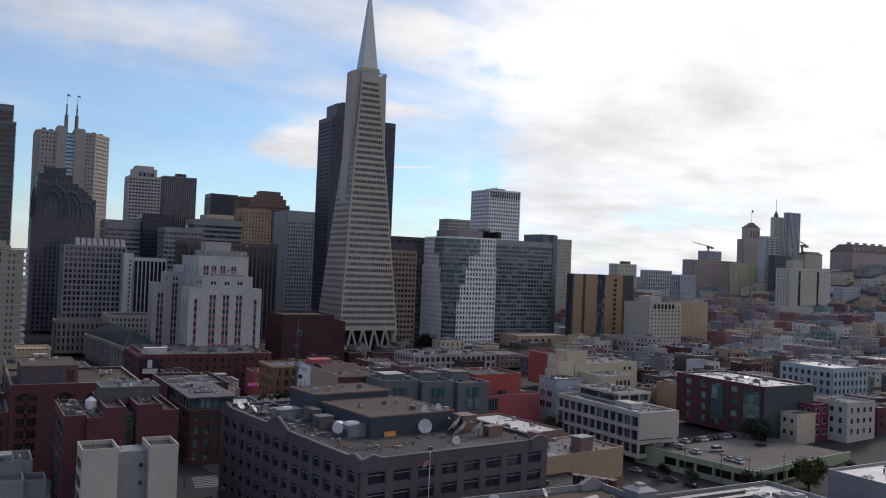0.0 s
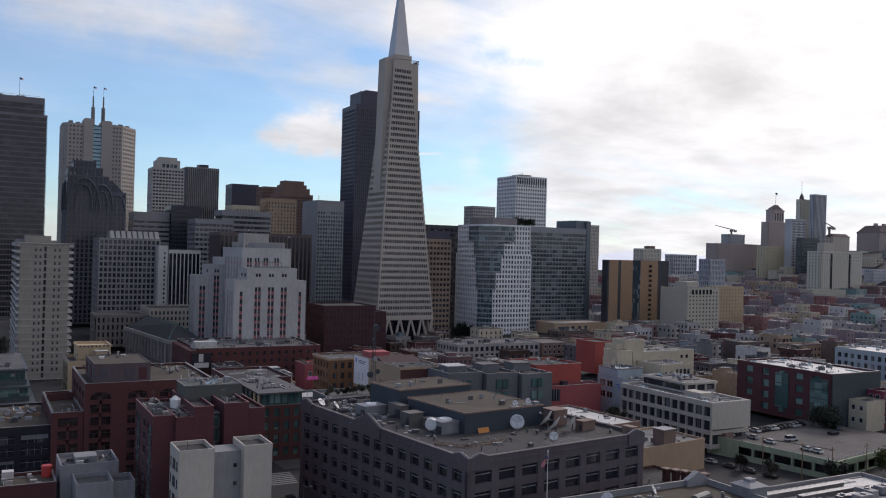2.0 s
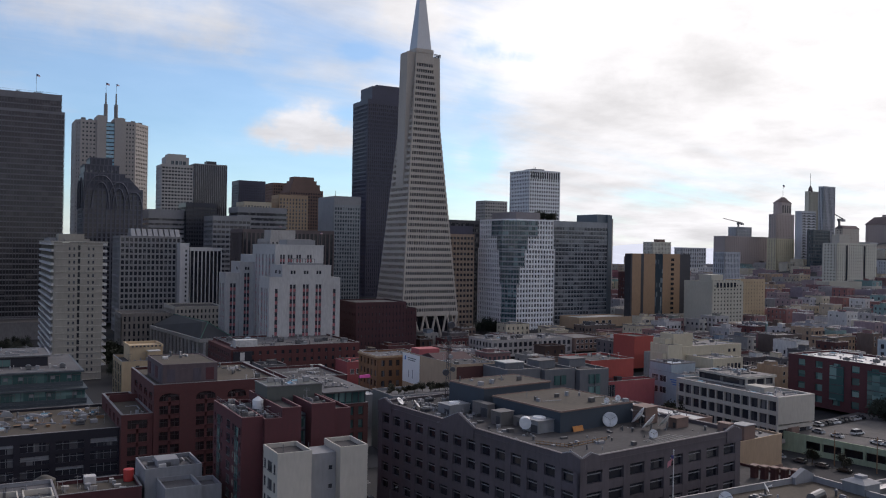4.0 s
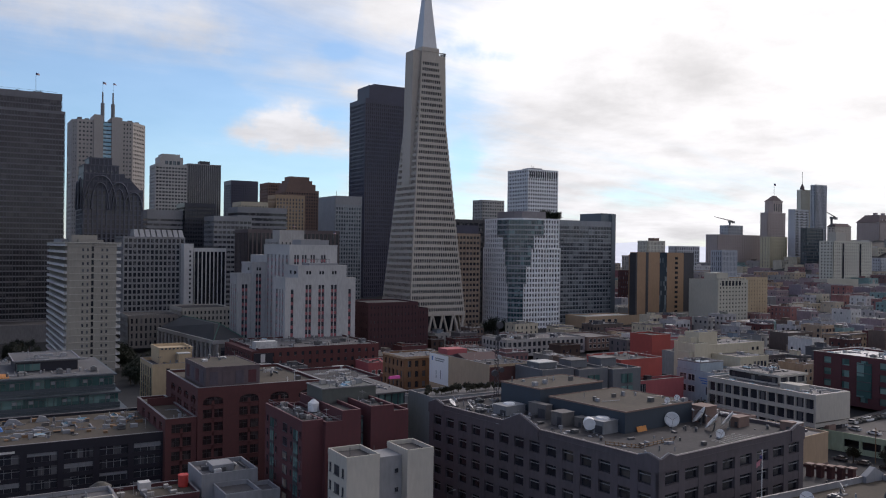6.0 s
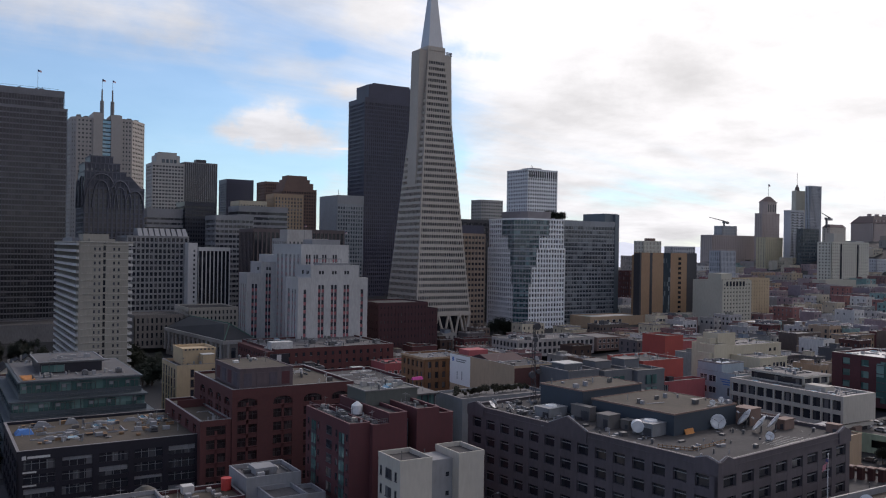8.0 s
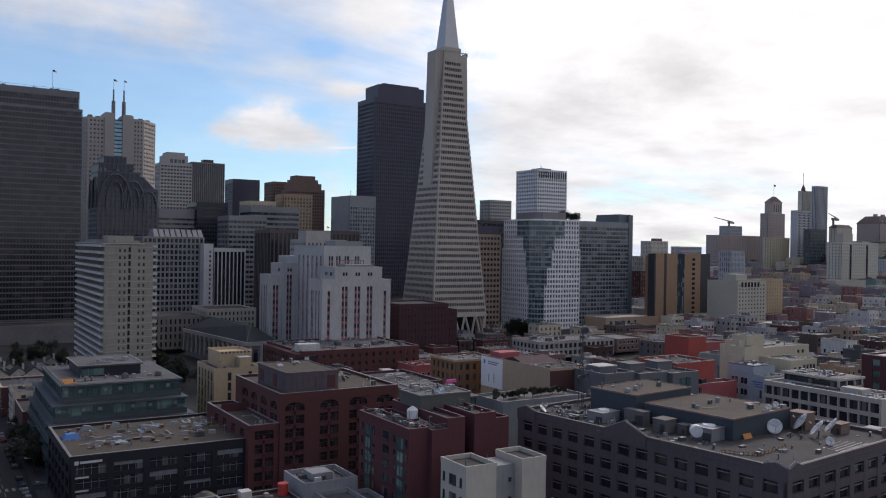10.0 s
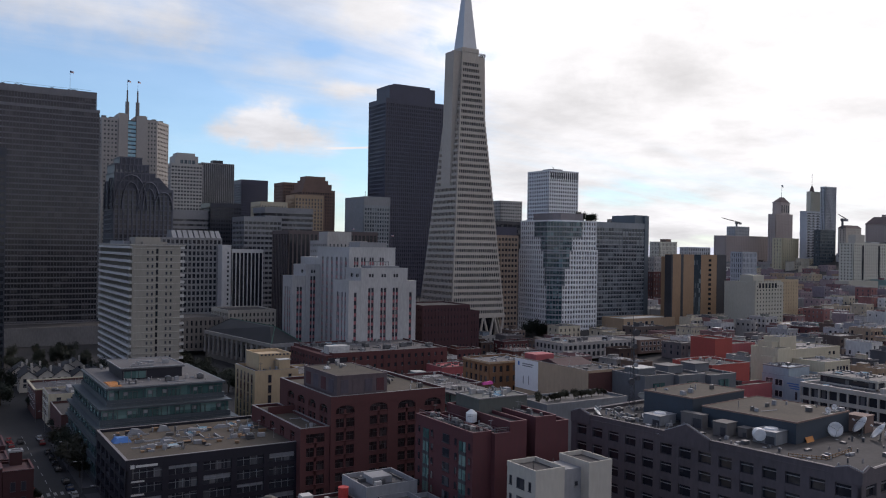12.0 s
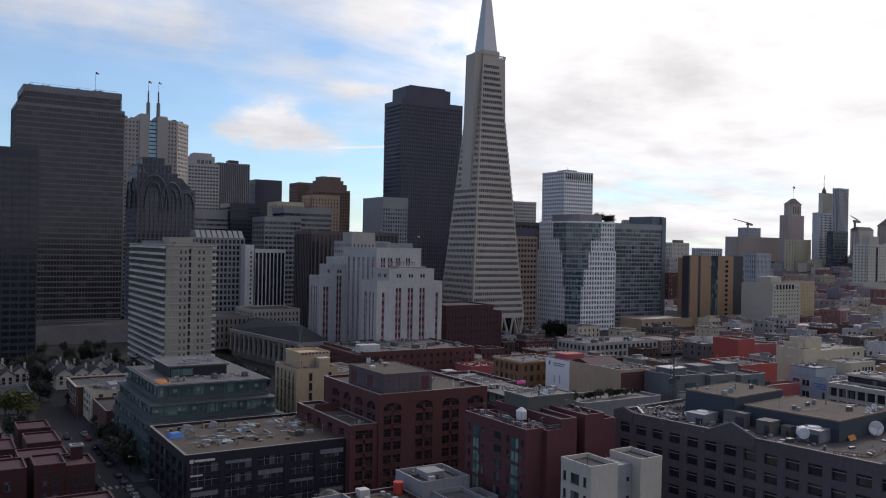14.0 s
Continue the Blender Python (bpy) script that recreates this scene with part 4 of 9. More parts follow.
for a, b, m in ((404.6, 413.5, ochre_panel), (416.2, 428, ochre_panel), (435.8, 454, ochre_panel)):
    solid(e, "panel_wall", m, a, 513.7, 8, b, 514.6, 61.5, "blank ochre panel wall")
for a, b in ((403, 404.6), (413.5, 416.2), (428, 435.8), (454, 465)):
    solid(e, "glass_strip", glass_blue if 7 < b - a < 9 else dark_steel, a, 513.62, 8, b, 514.5, 62, "dark vertical strip")
for k in range(13):
    solid(e, "slot_window", glass_black, 444.5, 513.55, 11 + k * 3.8, 447.5, 513.8, 13 + k * 3.8)
part("side_wall", Mesh().box(402.8, 514, 8, 403.6, 520, 61.6), dark_steel, e)
part("rear_block", Mesh().box(425, 520, 8, 461, 545, 60), ochre_panel, e)
pale_flats = material("pale_cream_stucco", (0.43, 0.405, 0.335), 0.85, vary=0.12, streak=1)
e = tower("cream_apartments", "cream apartment block with small windows and a crenellated top", 436, 463, 468, 491, 6, 42.6, 12, 9, 1, pale_flats, glass_dark, pw=1.9, sh=1.7, r=0.3, top=2.5, category="apartment building")
part("blank_wall", Mesh().box(435.8, 463.4, 6, 436.4, 490.8, 42.5), pale_flats, e, "blank cream side wall")
part("top_room", Mesh().box(440, 468, 42, 452, 480, 47.5), pale_flats, e)
for k in range(6):
    solid(e, "loggia", glass_dark, 440 + k * 3.6, 462.9, 38.2, 442.2 + k * 3.6, 463.3, 41.8, "dark loggia opening")
for k in range(9):
    solid(e, "merlon", pale_flats, 436.5 + k * 3.4, 463, 42.6, 438.4 + k * 3.4, 464.4, 43.8)
tower("ochre_apartments", "yellow ochre apartment block with small windows", 490, 490, 524, 500, 10, 43, 11, 10, 6, yellow_paint, glass_office, pw=2.4, sh=1.7, r=0.3, top=2, category="apartment building")


# ---- white building with setbacks and red strips ----
def strip_face(e, way, plane, start, end, strips, z0, zt, top):
    """A pale wall from start to end with tall recessed window strips of (middle, half width); way "x" or "y" is the wall's run."""
    def at(u, d, z):
        return (u, plane + d, z) if way == "x" else (plane + d, u, z)

    def block(name, u0, u1, d0, d1, za, zb, mat, label=""):
        a, b = at(u0, d0, za), at(u1, d1, zb)
        return part(name, Mesh().box(a[0], a[1], a[2], b[0], b[1], b[2]), mat, e, label)

    edges = [start] + [v for c, w in strips for v in (c - w, c + w)] + [end]
    for a, b in zip(edges[::2], edges[1::2]):
        if b - a > 0.05:
            block("pier", a, b, 0.0, 0.9, z0, zt, pale_white)
    block("attic_wall", start, end, 0.0, 0.9, zt, top, pale_white)
    n = max(2, round((zt - z0) / 3.9))
    h = (zt - z0) / n
    for c, w in strips:
        panel = Mesh()
        for i in range(n):
            a, b = at(c - w, 0.2 if way == "y" else 0.3, z0 + i * h), at(c + w, 0.7, z0 + i * h + h * 0.42)
            panel.box(a[0], a[1], a[2], b[0], b[1], b[2])
        part("spandrel_panel", panel, red_panel, e, "dull red panels between windows")["kind"] = "stuff"
        if w > 1.2:
            block("mullion", c - 0.22, c + 0.22, 0.1, 0.8, z0, zt, pale_white)


def make_setback():
    e = thing("setback_building", "white stepped civic building with tall red window strips", "civic building", (115, 470, 2))

    def block(x0, y0, x1, y1, z1, front, side, drop=6.0, attic=True):
        part("glazing", Mesh().box(x0 + 0.34, y0 + 0.5, 2, x1 - 0.1, y1 - 0.1, z1 - 2), glass_soft, e)
        strip_face(e, "x", y0, x0, x1, front, 2, z1 - drop, z1 - 0.6)
        strip_face(e, "y", x0, y0 + 0.9, y1, side, 2, z1 - drop, z1 - 0.6)
        part("east_wall", Mesh().box(x1 - 0.5, y0 + 0.9, 2, x1, y1, z1 - 0.6), pale_white, e)
        part("coping", Mesh().ring(x0 - 0.12, y0 - 0.12, z1 - 0.6, x1 + 0.12, y1 + 0.12, z1, 1.1), pale_white, e)
        part("roof", Mesh().box(x0 + 0.9, y0 + 0.9, z1 - 1.6, x1 - 0.9, y1 - 0.9, z1 - 1.2), grey_roof, e)
        if attic:
            for way, strips in (("x", front), ("y", side)):
                for c, w in strips:
                    for q in ((-0.75, 0.75) if w > 1.2 else (0,)):
                        a = (c + q - 0.5, y0 - 0.06) if way == "x" else (x0 - 0.06, c + q - 0.5)
                        b = (c + q + 0.5, y0 + 0.1) if way == "x" else (x0 + 0.1, c + q + 0.5)
                        solid(e, "attic_window", glass_dark, a[0], a[1], z1 - 4.6, b[0], b[1], z1 - 2.9)

    block(96.3, 437, 102.9, 454.3, 47.4, ((100.0, 0.75),), ((441, 0.7), (444.6, 0.7), (449.5, 1.5)), attic=False)
    block(129.4, 437, 134.6, 454.3, 47.2, ((131.4, 0.75),), (), attic=False)
    block(102.9, 436.9, 129.4, 455, 53.6, ((108.6, 1.6), (115.6, 1.6), (122.5, 1.6)), ((441, 1.5), (447, 1.5)), drop=10)
    block(105, 455.1, 132, 496, 64, ((109, 1.3), (113.2, 1.3), (118, 1.3), (124, 1.3)), ((459, 1.25), (464.6, 1.25), (470.4, 1.25), (476.4, 1.25), (482.4, 1.25), (488.6, 1.25)), drop=5.4, attic=False)
    block(96.6, 491.9, 104.9, 510, 54, ((100.8, 1.5),), ((497, 1.4),), drop=6.4)
    block(88.8, 492, 96.5, 506, 47.8, ((93, 1.6),), ((495.6, 0.7), (498.6, 0.7), (502.6, 0.7)), attic=False)
    solid(e, "penthouse", light_grey, 112, 457.5, 63.5, 128, 470, 66.6)
    solid(e, "penthouse", light_grey, 110, 440, 53, 126, 450, 54.6)
    for k in range(9):
        part("roof_pipe", Mesh().tube((111 + k * 1.7, 448.6, 53), (111 + k * 1.7, 448.6, 56.6), 0.16, n=5), galvanised, e)
    part("roof_frame", Mesh().tube((111, 448.6, 56.6), (124.6, 448.6, 56.6), 0.2, n=5), galvanised, e)
    solid(e, "base", pale_white, 105.2, 496.1, 1.5, 140, 520.4, 58)


tower("pale_rear_block", "pale concrete office block with small square windows", 126, 530, 153, 556, 2, 67.6, 17, 10, 8, concrete, glass_dark, pw=1.6, sh=2.0, r=0.4, top=2)
solid(bpy.data.objects["pale_rear_block"], "penthouse", concrete, 127, 532, 67, 143, 545, 73)
pale_white = material("white_terracotta", (0.42, 0.41, 0.4), 0.75, vary=0.2, streak=1)
make_setback()
flag(108, 458.5, 74, 0.5, 10)
flag(130.5, 457.2, 71, 0.6, 8)
dark_maroon = material("dark_maroon_brick", (0.055, 0.021, 0.026), 0.85, vary=0.25)
tower("dark_brick_block", "windowless-looking dark maroon brick block", 158, 470, 190.5, 500, 0, 31.5, 7, 14, 12, dark_maroon, glass_bronze, pw=1.6, sh=2.6, r=0.3, top=2)
tower("dark_brick_annex", "lower dark maroon brick wing", 190.5, 473, 199, 500, 0, 27.5, 6, 4, 10, dark_maroon, glass_bronze, pw=1.3, sh=2.6, r=0.3, top=2)


# balconied apartment tower
def make_apartments():
    x0, y0, x1, y1, z0, z1, n = 0, 462, 20.8, 540, G, 63.8, 20
    e = thing("apartment_tower", "beige slab apartment tower with white balconies on its long sides", "apartment building", (11, 500, z0))
    part("glazing", Mesh().box(x0 + 0.8, y0 + 0.4, z0, x1 - 0.4, y1 - 0.4, z1 - 1), glass_soft, e)
    h = (z1 - z0 - 2) / n
    for a, b in ((x0, 9.6), (10.7, x1)):
        part("end_wall", Mesh().box(a, y0, z0, b, y0 + 0.5, z1 - 0.7), cream_end, e)
        part("end_wall", Mesh().box(a, y1 - 0.5, z0, b, y1, z1 - 0.7), cream_end, e)
    part("window_slot", Mesh().box(9.6, y0 + 0.18, z0 + 4, 10.7, y0 + 0.45, z1 - 2), glass_black, e, "dark continuous window slot")
    sp = Mesh().ring(x0 + 0.02, y0 + 0.05, 0, x1 - 0.02, y1 - 0.05, 0.95, 0.5).data("spandrel", cream_end)
    k = 10
    bw = (y1 - y0 - 1) / k
    d = 2.1
    def balcony(s):
        u = [(0.3 * s, 0, 0), (-d * s, 0, 0), (-d * s, 0, 1.2), (-(d - 0.14) * s, 0, 1.2), (-(d - 0.14) * s, 0, 0.24), (0.3 * s, 0, 0.24)]
        m = Mesh().prism(u, [(a, bw - 0.5, c) for a, b, c in u])
        for v in (0, bw - 0.62):
            m.box(min(-d * s, 0), v, 0.24, max(-d * s, 0), v + 0.12, 1.2)
        return m.data("balcony", white_paint)
    west, east = balcony(1), balcony(-1)
    for i in range(n + 1):
        place("spandrel", sp, e, (0, 0, z0 + i * h))
        if i > 1:
            for j in range(k):
                place("balcony", west, e, (x0, y0 + 0.3 + j * bw, z0 + i * h), "white solid-fronted balcony")
            for j in range(2):
                place("balcony", east, e, (x1, y0 + 0.3 + j * bw, z0 + i * h), "white solid-fronted balcony")
        place("slab_edge", Mesh().box(x0 - 0.1, y0 - 0.3, 0, 9.5, y0 + 0.02, 0.22).data("slab_edge", white_stucco), e, (0, 0, z0 + i * h))
        place("slab_edge", Mesh().box(10.8, y0 - 0.3, 0, x1 + 0.1, y0 + 0.02, 0.22).data("slab_edge", white_stucco), e, (0, 0, z0 + i * h))
    for i in range(k + 1):
        a = y0 + 0.25 + i * bw
        part("fin", Mesh().box(x0 - 0.9, a - 0.18, z0, x0 + 0.85, a + 0.18, z1 - 0.4), cream_end, e)
    for c in (5.9, 8.0, 14.4, 16.5):
        m = Mesh()
        for i in range(1, n):
            m.box(c - 0.4, y0 - 0.06, z0 + i * h + 0.95, c + 0.4, y0 + 0.1, z0 + i * h + 2.3)
        part("window_column", m, glass_soft, e)["kind"] = "stuff"
    part("roof", Mesh().box(x0 - 2.2, y0 - 0.5, z1 - 0.55, x1 + 2.2, y1 + 0.3, z1), white_stucco, e)
    part("roof_deck", Mesh().box(x0 - 1.6, y0, z1, x1 + 1.6, y1, z1 + 0.12), grey_roof, e)
    solid(e, "penthouse", cream_end, 1.5, 468, z1, 13, 481, z1 + 3.4, "plain beige lift house")
    solid(e, "penthouse", light_grey, -1.8, 478, z1, 1.4, 510, z1 + 1.6)
    solid(e, "penthouse", cream_end, 4, 463.5, z1, 15, 467.6, z1 + 1.2)


cream_end = material("beige_concrete", (0.3, 0.275, 0.235), 0.8, vary=0.16, streak=1)
make_apartments()


# ---- studio building with the dishes ----
# it stands seven degrees off the street grid: built square, then turned about its base point
TURN_S = radians(7)
SX, SY = 62.915, 154.894          # its near corner before the turn
SC = (88.915, 191.744)            # its middle
SD = 21.9                         # roof deck


def spot(u, v):
    """World place of a point u along the front and v along the long side of the studio."""
    c, s = math.cos(TURN_S), math.sin(TURN_S)
    return 67.6 + u * c - v * s, 152 + u * s + v * c


def make_studio():
    z0, z1 = G, 23
    x0, y0, x1, y1 = SX, SY, SX + 52, SY + 73.7
    e = tower("studio_building", "taupe stucco studio building with gabled parapets and deep windows", x0, y0, x1, y1, z0, z1, 5, 8, 14, taupe, glass_black, pw=1.9, sh=1.75, r=0.7, top=2.8, base=2.0, roof=tar_roof, transom=light_grey)
    e.rotation_euler = (0, 0, TURN_S)
    part("deck", Mesh().box(x0 + 0.8, y0 + 0.8, z1 - 1.3, x1 - 0.8, y1 - 0.8, SD), studio_deck, e, "stained tar and gravel roof deck")

    def gab(along, a, b, h):
        c = (a + b) / 2
        if along == "v":
            m = Mesh().box(x0 - 0.3, a, z1 - 2.4, x0 + 0.75, b, z1 + 0.1).gable(x0 - 0.3, a, x0 + 0.75, b, z1 + 0.1, z1 + h, along="x")
            cop = Mesh().tube((x0 + 0.2, a, z1 + 0.2), (x0 + 0.2, c, z1 + h + 0.06), 0.13, n=5).tube((x0 + 0.2, c, z1 + h + 0.06), (x0 + 0.2, b, z1 + 0.2), 0.13, n=5)
        else:
            m = Mesh().box(a, y0 - 0.3, z1 - 2.4, b, y0 + 0.75, z1 + 0.1).gable(a, y0 - 0.3, b, y0 + 0.75, z1 + 0.1, z1 + h, along="y")
            cop = Mesh().tube((a, y0 + 0.2, z1 + 0.2), (c, y0 + 0.2, z1 + h + 0.06), 0.13, n=5).tube((c, y0 + 0.2, z1 + h + 0.06), (b, y0 + 0.2, z1 + 0.2), 0.13, n=5)
        g = part("gable_parapet", m, taupe, e)
        o = new("coping", cop.data("coping", light_grey))
        o.parent = g
        o["label"] = "pale metal coping"

    gab("v", y0 - 0.3, y0 + 5.2, 0.9)
    gab("v", y0 + 33, y0 + 45, 2.6)
    gab("v", y0 + 67.5, y0 + 73.7, 1.2)
    gab("u", x0 + 0.8, x0 + 5.2, 0.9)
    gab("u", x0 + 46.6, x0 + 52, 1.1)
    part("coping", Mesh().ring(x0 - 0.1, y0 - 0.1, z1, x1 + 0.1, y1 + 0.1, z1 + 0.12, 0.62), taupe, e)
    part("string_course", Mesh().ring(x0 - 0.14, y0 - 0.14, z1 - 1.3, x1 + 0.14, y1 + 0.14, z1 - 1.0, 0.2), taupe, e)
    # studio boxes on the roof
    for a, b, c, d, h in ((15.5, 21.5, 39.7, 45.4, 27.0), (14.5, 47.5, 37, 62, 28.6)):
        part("studio_box", Mesh().box(x0 + a, y0 + b, SD - 0.1, x0 + c, y0 + d, h), navy_wall, e, "dark blue-grey rooftop studio box")
        part("studio_roof", Mesh().box(x0 + a + 0.3, y0 + b + 0.3, h, x0 + c - 0.3, y0 + d - 0.3, h + 0.12), tan_roof, e, "tan gravel roof")
        part("roof_edge", Mesh().ring(x0 + a - 0.15, y0 + b - 0.15, h - 0.1, x0 + c + 0.15, y0 + d + 0.15, h + 0.26, 0.22), brown_stone, e, "narrow brown roof edging")
    return e


studio_deck = material("stained_tar_deck", (0.048, 0.044, 0.041), 0.9, vary=0.5, big=0.16, fine=1.1)
make_studio()


def turned(name, label, category, u0, v0, u1, v1, z0, z1, wall, roof, parapet=0.7):
    """A plain block set square with the studio."""
    x, y = spot((u0 + u1) / 2, (v0 + v1) / 2)
    a, b = (u1 - u0) / 2, (v1 - v0) / 2
    FOOT.append((x - a - 4, y - b - 4, x + a + 4, y + b + 4))
    e = thing(name, label, category, (x, y, z0))
    part("wall", Mesh().box(x - a, y - b, z0, x + a, y + b, z1 - parapet), wall, e)
    part("parapet", Mesh().ring(x - a - 0.05, y - b - 0.05, z1 - parapet, x + a + 0.05, y + b + 0.05, z1, 0.35), wall, e)
    part("roof", Mesh().box(x - a + 0.35, y - b + 0.35, z1 - parapet, x + a - 0.35, y + b - 0.35, z1 - parapet + 0.12), roof, e)
    e.rotation_euler = (0, 0, TURN_S)
    return e, x - a, y - b


e, x, y = turned("tan_shed", "tan stucco low building with a pale worn roof beside the studio", "building", 52.6, 21.3, 103.3, 40, G, 12.2, tan_stone, grey_roof)
solid(e, "stair_house", brown_stone, x + 33.4, y + 0.6, 11.4, x + 38.4, y + 4.6, 15.9)
solid(e, "stair_roof", light_grey, x + 33.2, y + 0.4, 15.9, x + 38.6, y + 4.8, 16.1)
solid(e, "brick_base", brown_stone, x - 0.3, y - 0.25, G, x + 50.9, y - 0.02, 3.5)
e, x, y = turned("pale_roof_building", "low building with a broad pale membrane roof", "building", 53, 41, 98, 72, G, 14.2, brown_stone, white_roof)
e, x, y = turned("brick_garage", "low dark brick building with a row of square chimneys", "building", 53, -4, 80, 20.5, G, 7.5, dark_brown, tar_roof)
for k in range(5):
    solid(e, "chimney", dark_brown, x + 18 + k * 1.1, y + 12.6 - k * 2.1, 6.8, x + 19.6 + k * 1.1, y + 13.9 - k * 2.1, 9.9)
    solid(e, "chimney_cap", brown_stone, x + 17.7 + k * 1.1, y + 12.3 - k * 2.1, 9.9, x + 19.9 + k * 1.1, y + 14.2 - k * 2.1, 10.2)

# ---- brick and stucco buildings along the first street ----
def make_white_pair():
    e = thing("white_twin_building", "white stucco building with two blank towers and a grey recess", "building", (29, 195, G))
    for a, b in ((19.5, 26.9), (33.4, 39.7)):
        part("tower_wall", Mesh().box(a, 190, G, b, 199.5, 19.6), white_stucco, e)
        part("parapet", Mesh().ring(a - 0.05, 189.95, 19.6, b + 0.05, 199.55, 20.7, 0.3), white_stucco, e)
        part("roof", Mesh().box(a + 0.3, 190.3, 19.6, b - 0.3, 199.2, 19.75), tar_roof, e)
    part("recess_wall", Mesh().box(26.9, 192.5, G, 33.4, 199, 19.2), light_grey, e)
    windows(e, "x", 193.2, 196.6, 1, 4, 19, 4, 19.5, w=2.3, h=1.8, frame=dark_steel)
    windows(e, "x", 191.2, 192.4, 1, 4, 19, 4, 19.5, w=0.55, h=1.6, frame=dark_steel)
    windows(e, "x", 197.6, 198.8, 1, 4, 19, 4, 19.5, w=0.55, h=1.6, frame=dark_steel)
    windows(e, "y", 31.0, 33.2, 1, 2, 18, 4, 192.5, w=0.8, h=0.9, frame=light_grey)
    part("vent_pipe", Mesh().tube((22, 194, 19.7), (22, 194, 21.6), 0.1).tube((28, 195, 19.2), (28, 195, 21.2), 0.08), galvanised, e)


make_white_pair()


green_grey = material("green_grey_metal", (0.09, 0.095, 0.085), 0.7, vary=0.2, streak=1)


def make_red_block():
    e = thing("red_loft_building", "dark red stucco loft building with notched roofline and green glazed bays", "building", (29, 220, G))
    x0, y0, x1, y1 = 17.5, 208, 43.5, 234
    roofline = ((17.5, 22.4, 209.4, 24.6), (22.41, 26.4, 208, 24.2), (26.41, 31, 208, 26.4), (33.5, 39.4, 208, 26.8), (39.41, 43.5, 208.6, 25.2))
    for a, b, yy, zt in roofline:
        part("wall", Mesh().box(a, yy, G, b, y1, zt - 0.8), red_clad, e)
        part("parapet", Mesh().ring(a, yy, zt - 0.8, b, y1, zt, 0.35), red_clad, e)
        part("roof", Mesh().box(a + 0.35, yy + 0.35, zt - 0.8, b - 0.35, y1 - 0.35, zt - 0.7), tar_roof, e)
        part("coping", Mesh().ring(a - 0.04, yy - 0.04, zt, b + 0.04, y1, zt + 0.1, 0.36), loft_coping, e, "faded pink parapet coping")
    part("recess_wall", Mesh().box(31, y0 + 4, G, 33.5, y1, 24), teal_clad, e)
    for r in range(7):
        solid(e, "recess_window", glass_teal, 31.3, y0 + 3.9, 0.5 + r * 3.4, 33.2, y0 + 4.1, 2.9 + r * 3.4)
        solid(e, "recess_bar", dark_steel, 31.2, y0 + 3.8, 3.0 + r * 3.4, 33.4, y0 + 4.05, 3.3 + r * 3.4)
    # long side: two green glazed bays, wide and narrow windows between
    for yc in (213.4, 229):
        part("bay_glazing", Mesh().box(x0 - 0.1, yc - 1.3, 0.5, x0 + 0.1, yc + 1.3, 22), glass_teal, e, "green glazed bay")
        for r in range(7):
            solid(e, "bay_bar", dark_steel, x0 - 0.18, yc - 1.4, 0.4 + r * 3.1, x0 + 0.08, yc + 1.4, 1.2 + r * 3.1)
        solid(e, "bay_post", dark_steel, x0 - 0.16, yc - 0.08, 0.5, x0 + 0.05, yc + 0.08, 22)
    windows(e, "x", 209.9, 211.3, 1, 0.5, 23, 7, x0, w=0.8, h=1.5, mat=glass_dark, frame=red_clad)
    windows(e, "x", 215.4, 216.8, 1, 0.5, 23, 7, x0, w=0.9, h=1.5, mat=glass_dark, frame=red_clad)
    windows(e, "x", 218, 222.4, 1, 0.5, 23, 7, x0, w=2.6, h=1.7, mat=glass_dark, frame=dark_steel)
    windows(e, "x", 225.6, 227, 1, 0.5, 23, 7, x0, w=0.9, h=1.5, mat=glass_dark, frame=red_clad)
    windows(e, "x", 231.4, 232.8, 1, 0.5, 23, 7, x0, w=0.8, h=1.5, mat=glass_dark, frame=red_clad)
    solid(e, "stair_house", green_grey, 27, 221, 25, 41, 231, 29.2, "grey-green roof stair house")
    part("stair_coping", Mesh().ring(26.8, 220.8, 29.2, 41.2, 231.2, 29.45, 0.4), coping_backlit, e)
    part("tank", Mesh().tube((24.6, 220.6, 24.4), (24.6, 220.6, 26.4), 1.3, 1.3, 14).tube((24.6, 220.6, 26.4), (24.6, 220.6, 27.2), 1.3, 0.3, 14), dish_white, e, "white domed roof tank")
    for a, b, c, d, z in ((18, 210, 22, 210, 24.6), (18, 210, 18, 233, 24.6), (22.8, 208.4, 26.2, 208.4, 24.2)):
        part("roof_rail", Mesh().tube((a, b, z + 1.1), (c, d, z + 1.1), 0.05, n=4).tube((a, b, z + 0.6), (c, d, z + 0.6), 0.04, n=4), galvanised, e, "thin roof railing")
        for i in range(8):
            part("rail_post", Mesh().tube((a + (c - a) * i / 7, b + (d - b) * i / 7, z - 0.1), (a + (c - a) * i / 7, b + (d - b) * i / 7, z + 1.1), 0.04, n=4), galvanised, e)


loft_coping = material("faded_rose_coping", (0.17, 0.085, 0.085), 0.8, vary=0.3)
make_red_block()


dusty_brick = material("dusty_faded_brick", (0.105, 0.078, 0.083), 0.9, vary=0.3, streak=1)


mill_glass = glazing("dim_mill_glass", (0.022, 0.016, 0.018), (0.075, 0.06, 0.06), 0.45, cell=(1.3, 1.3, 3.5), rough=0.15)


sash_brown = material("dark_brown_sash_paint", (0.035, 0.026, 0.028), 0.6, vary=0.2)


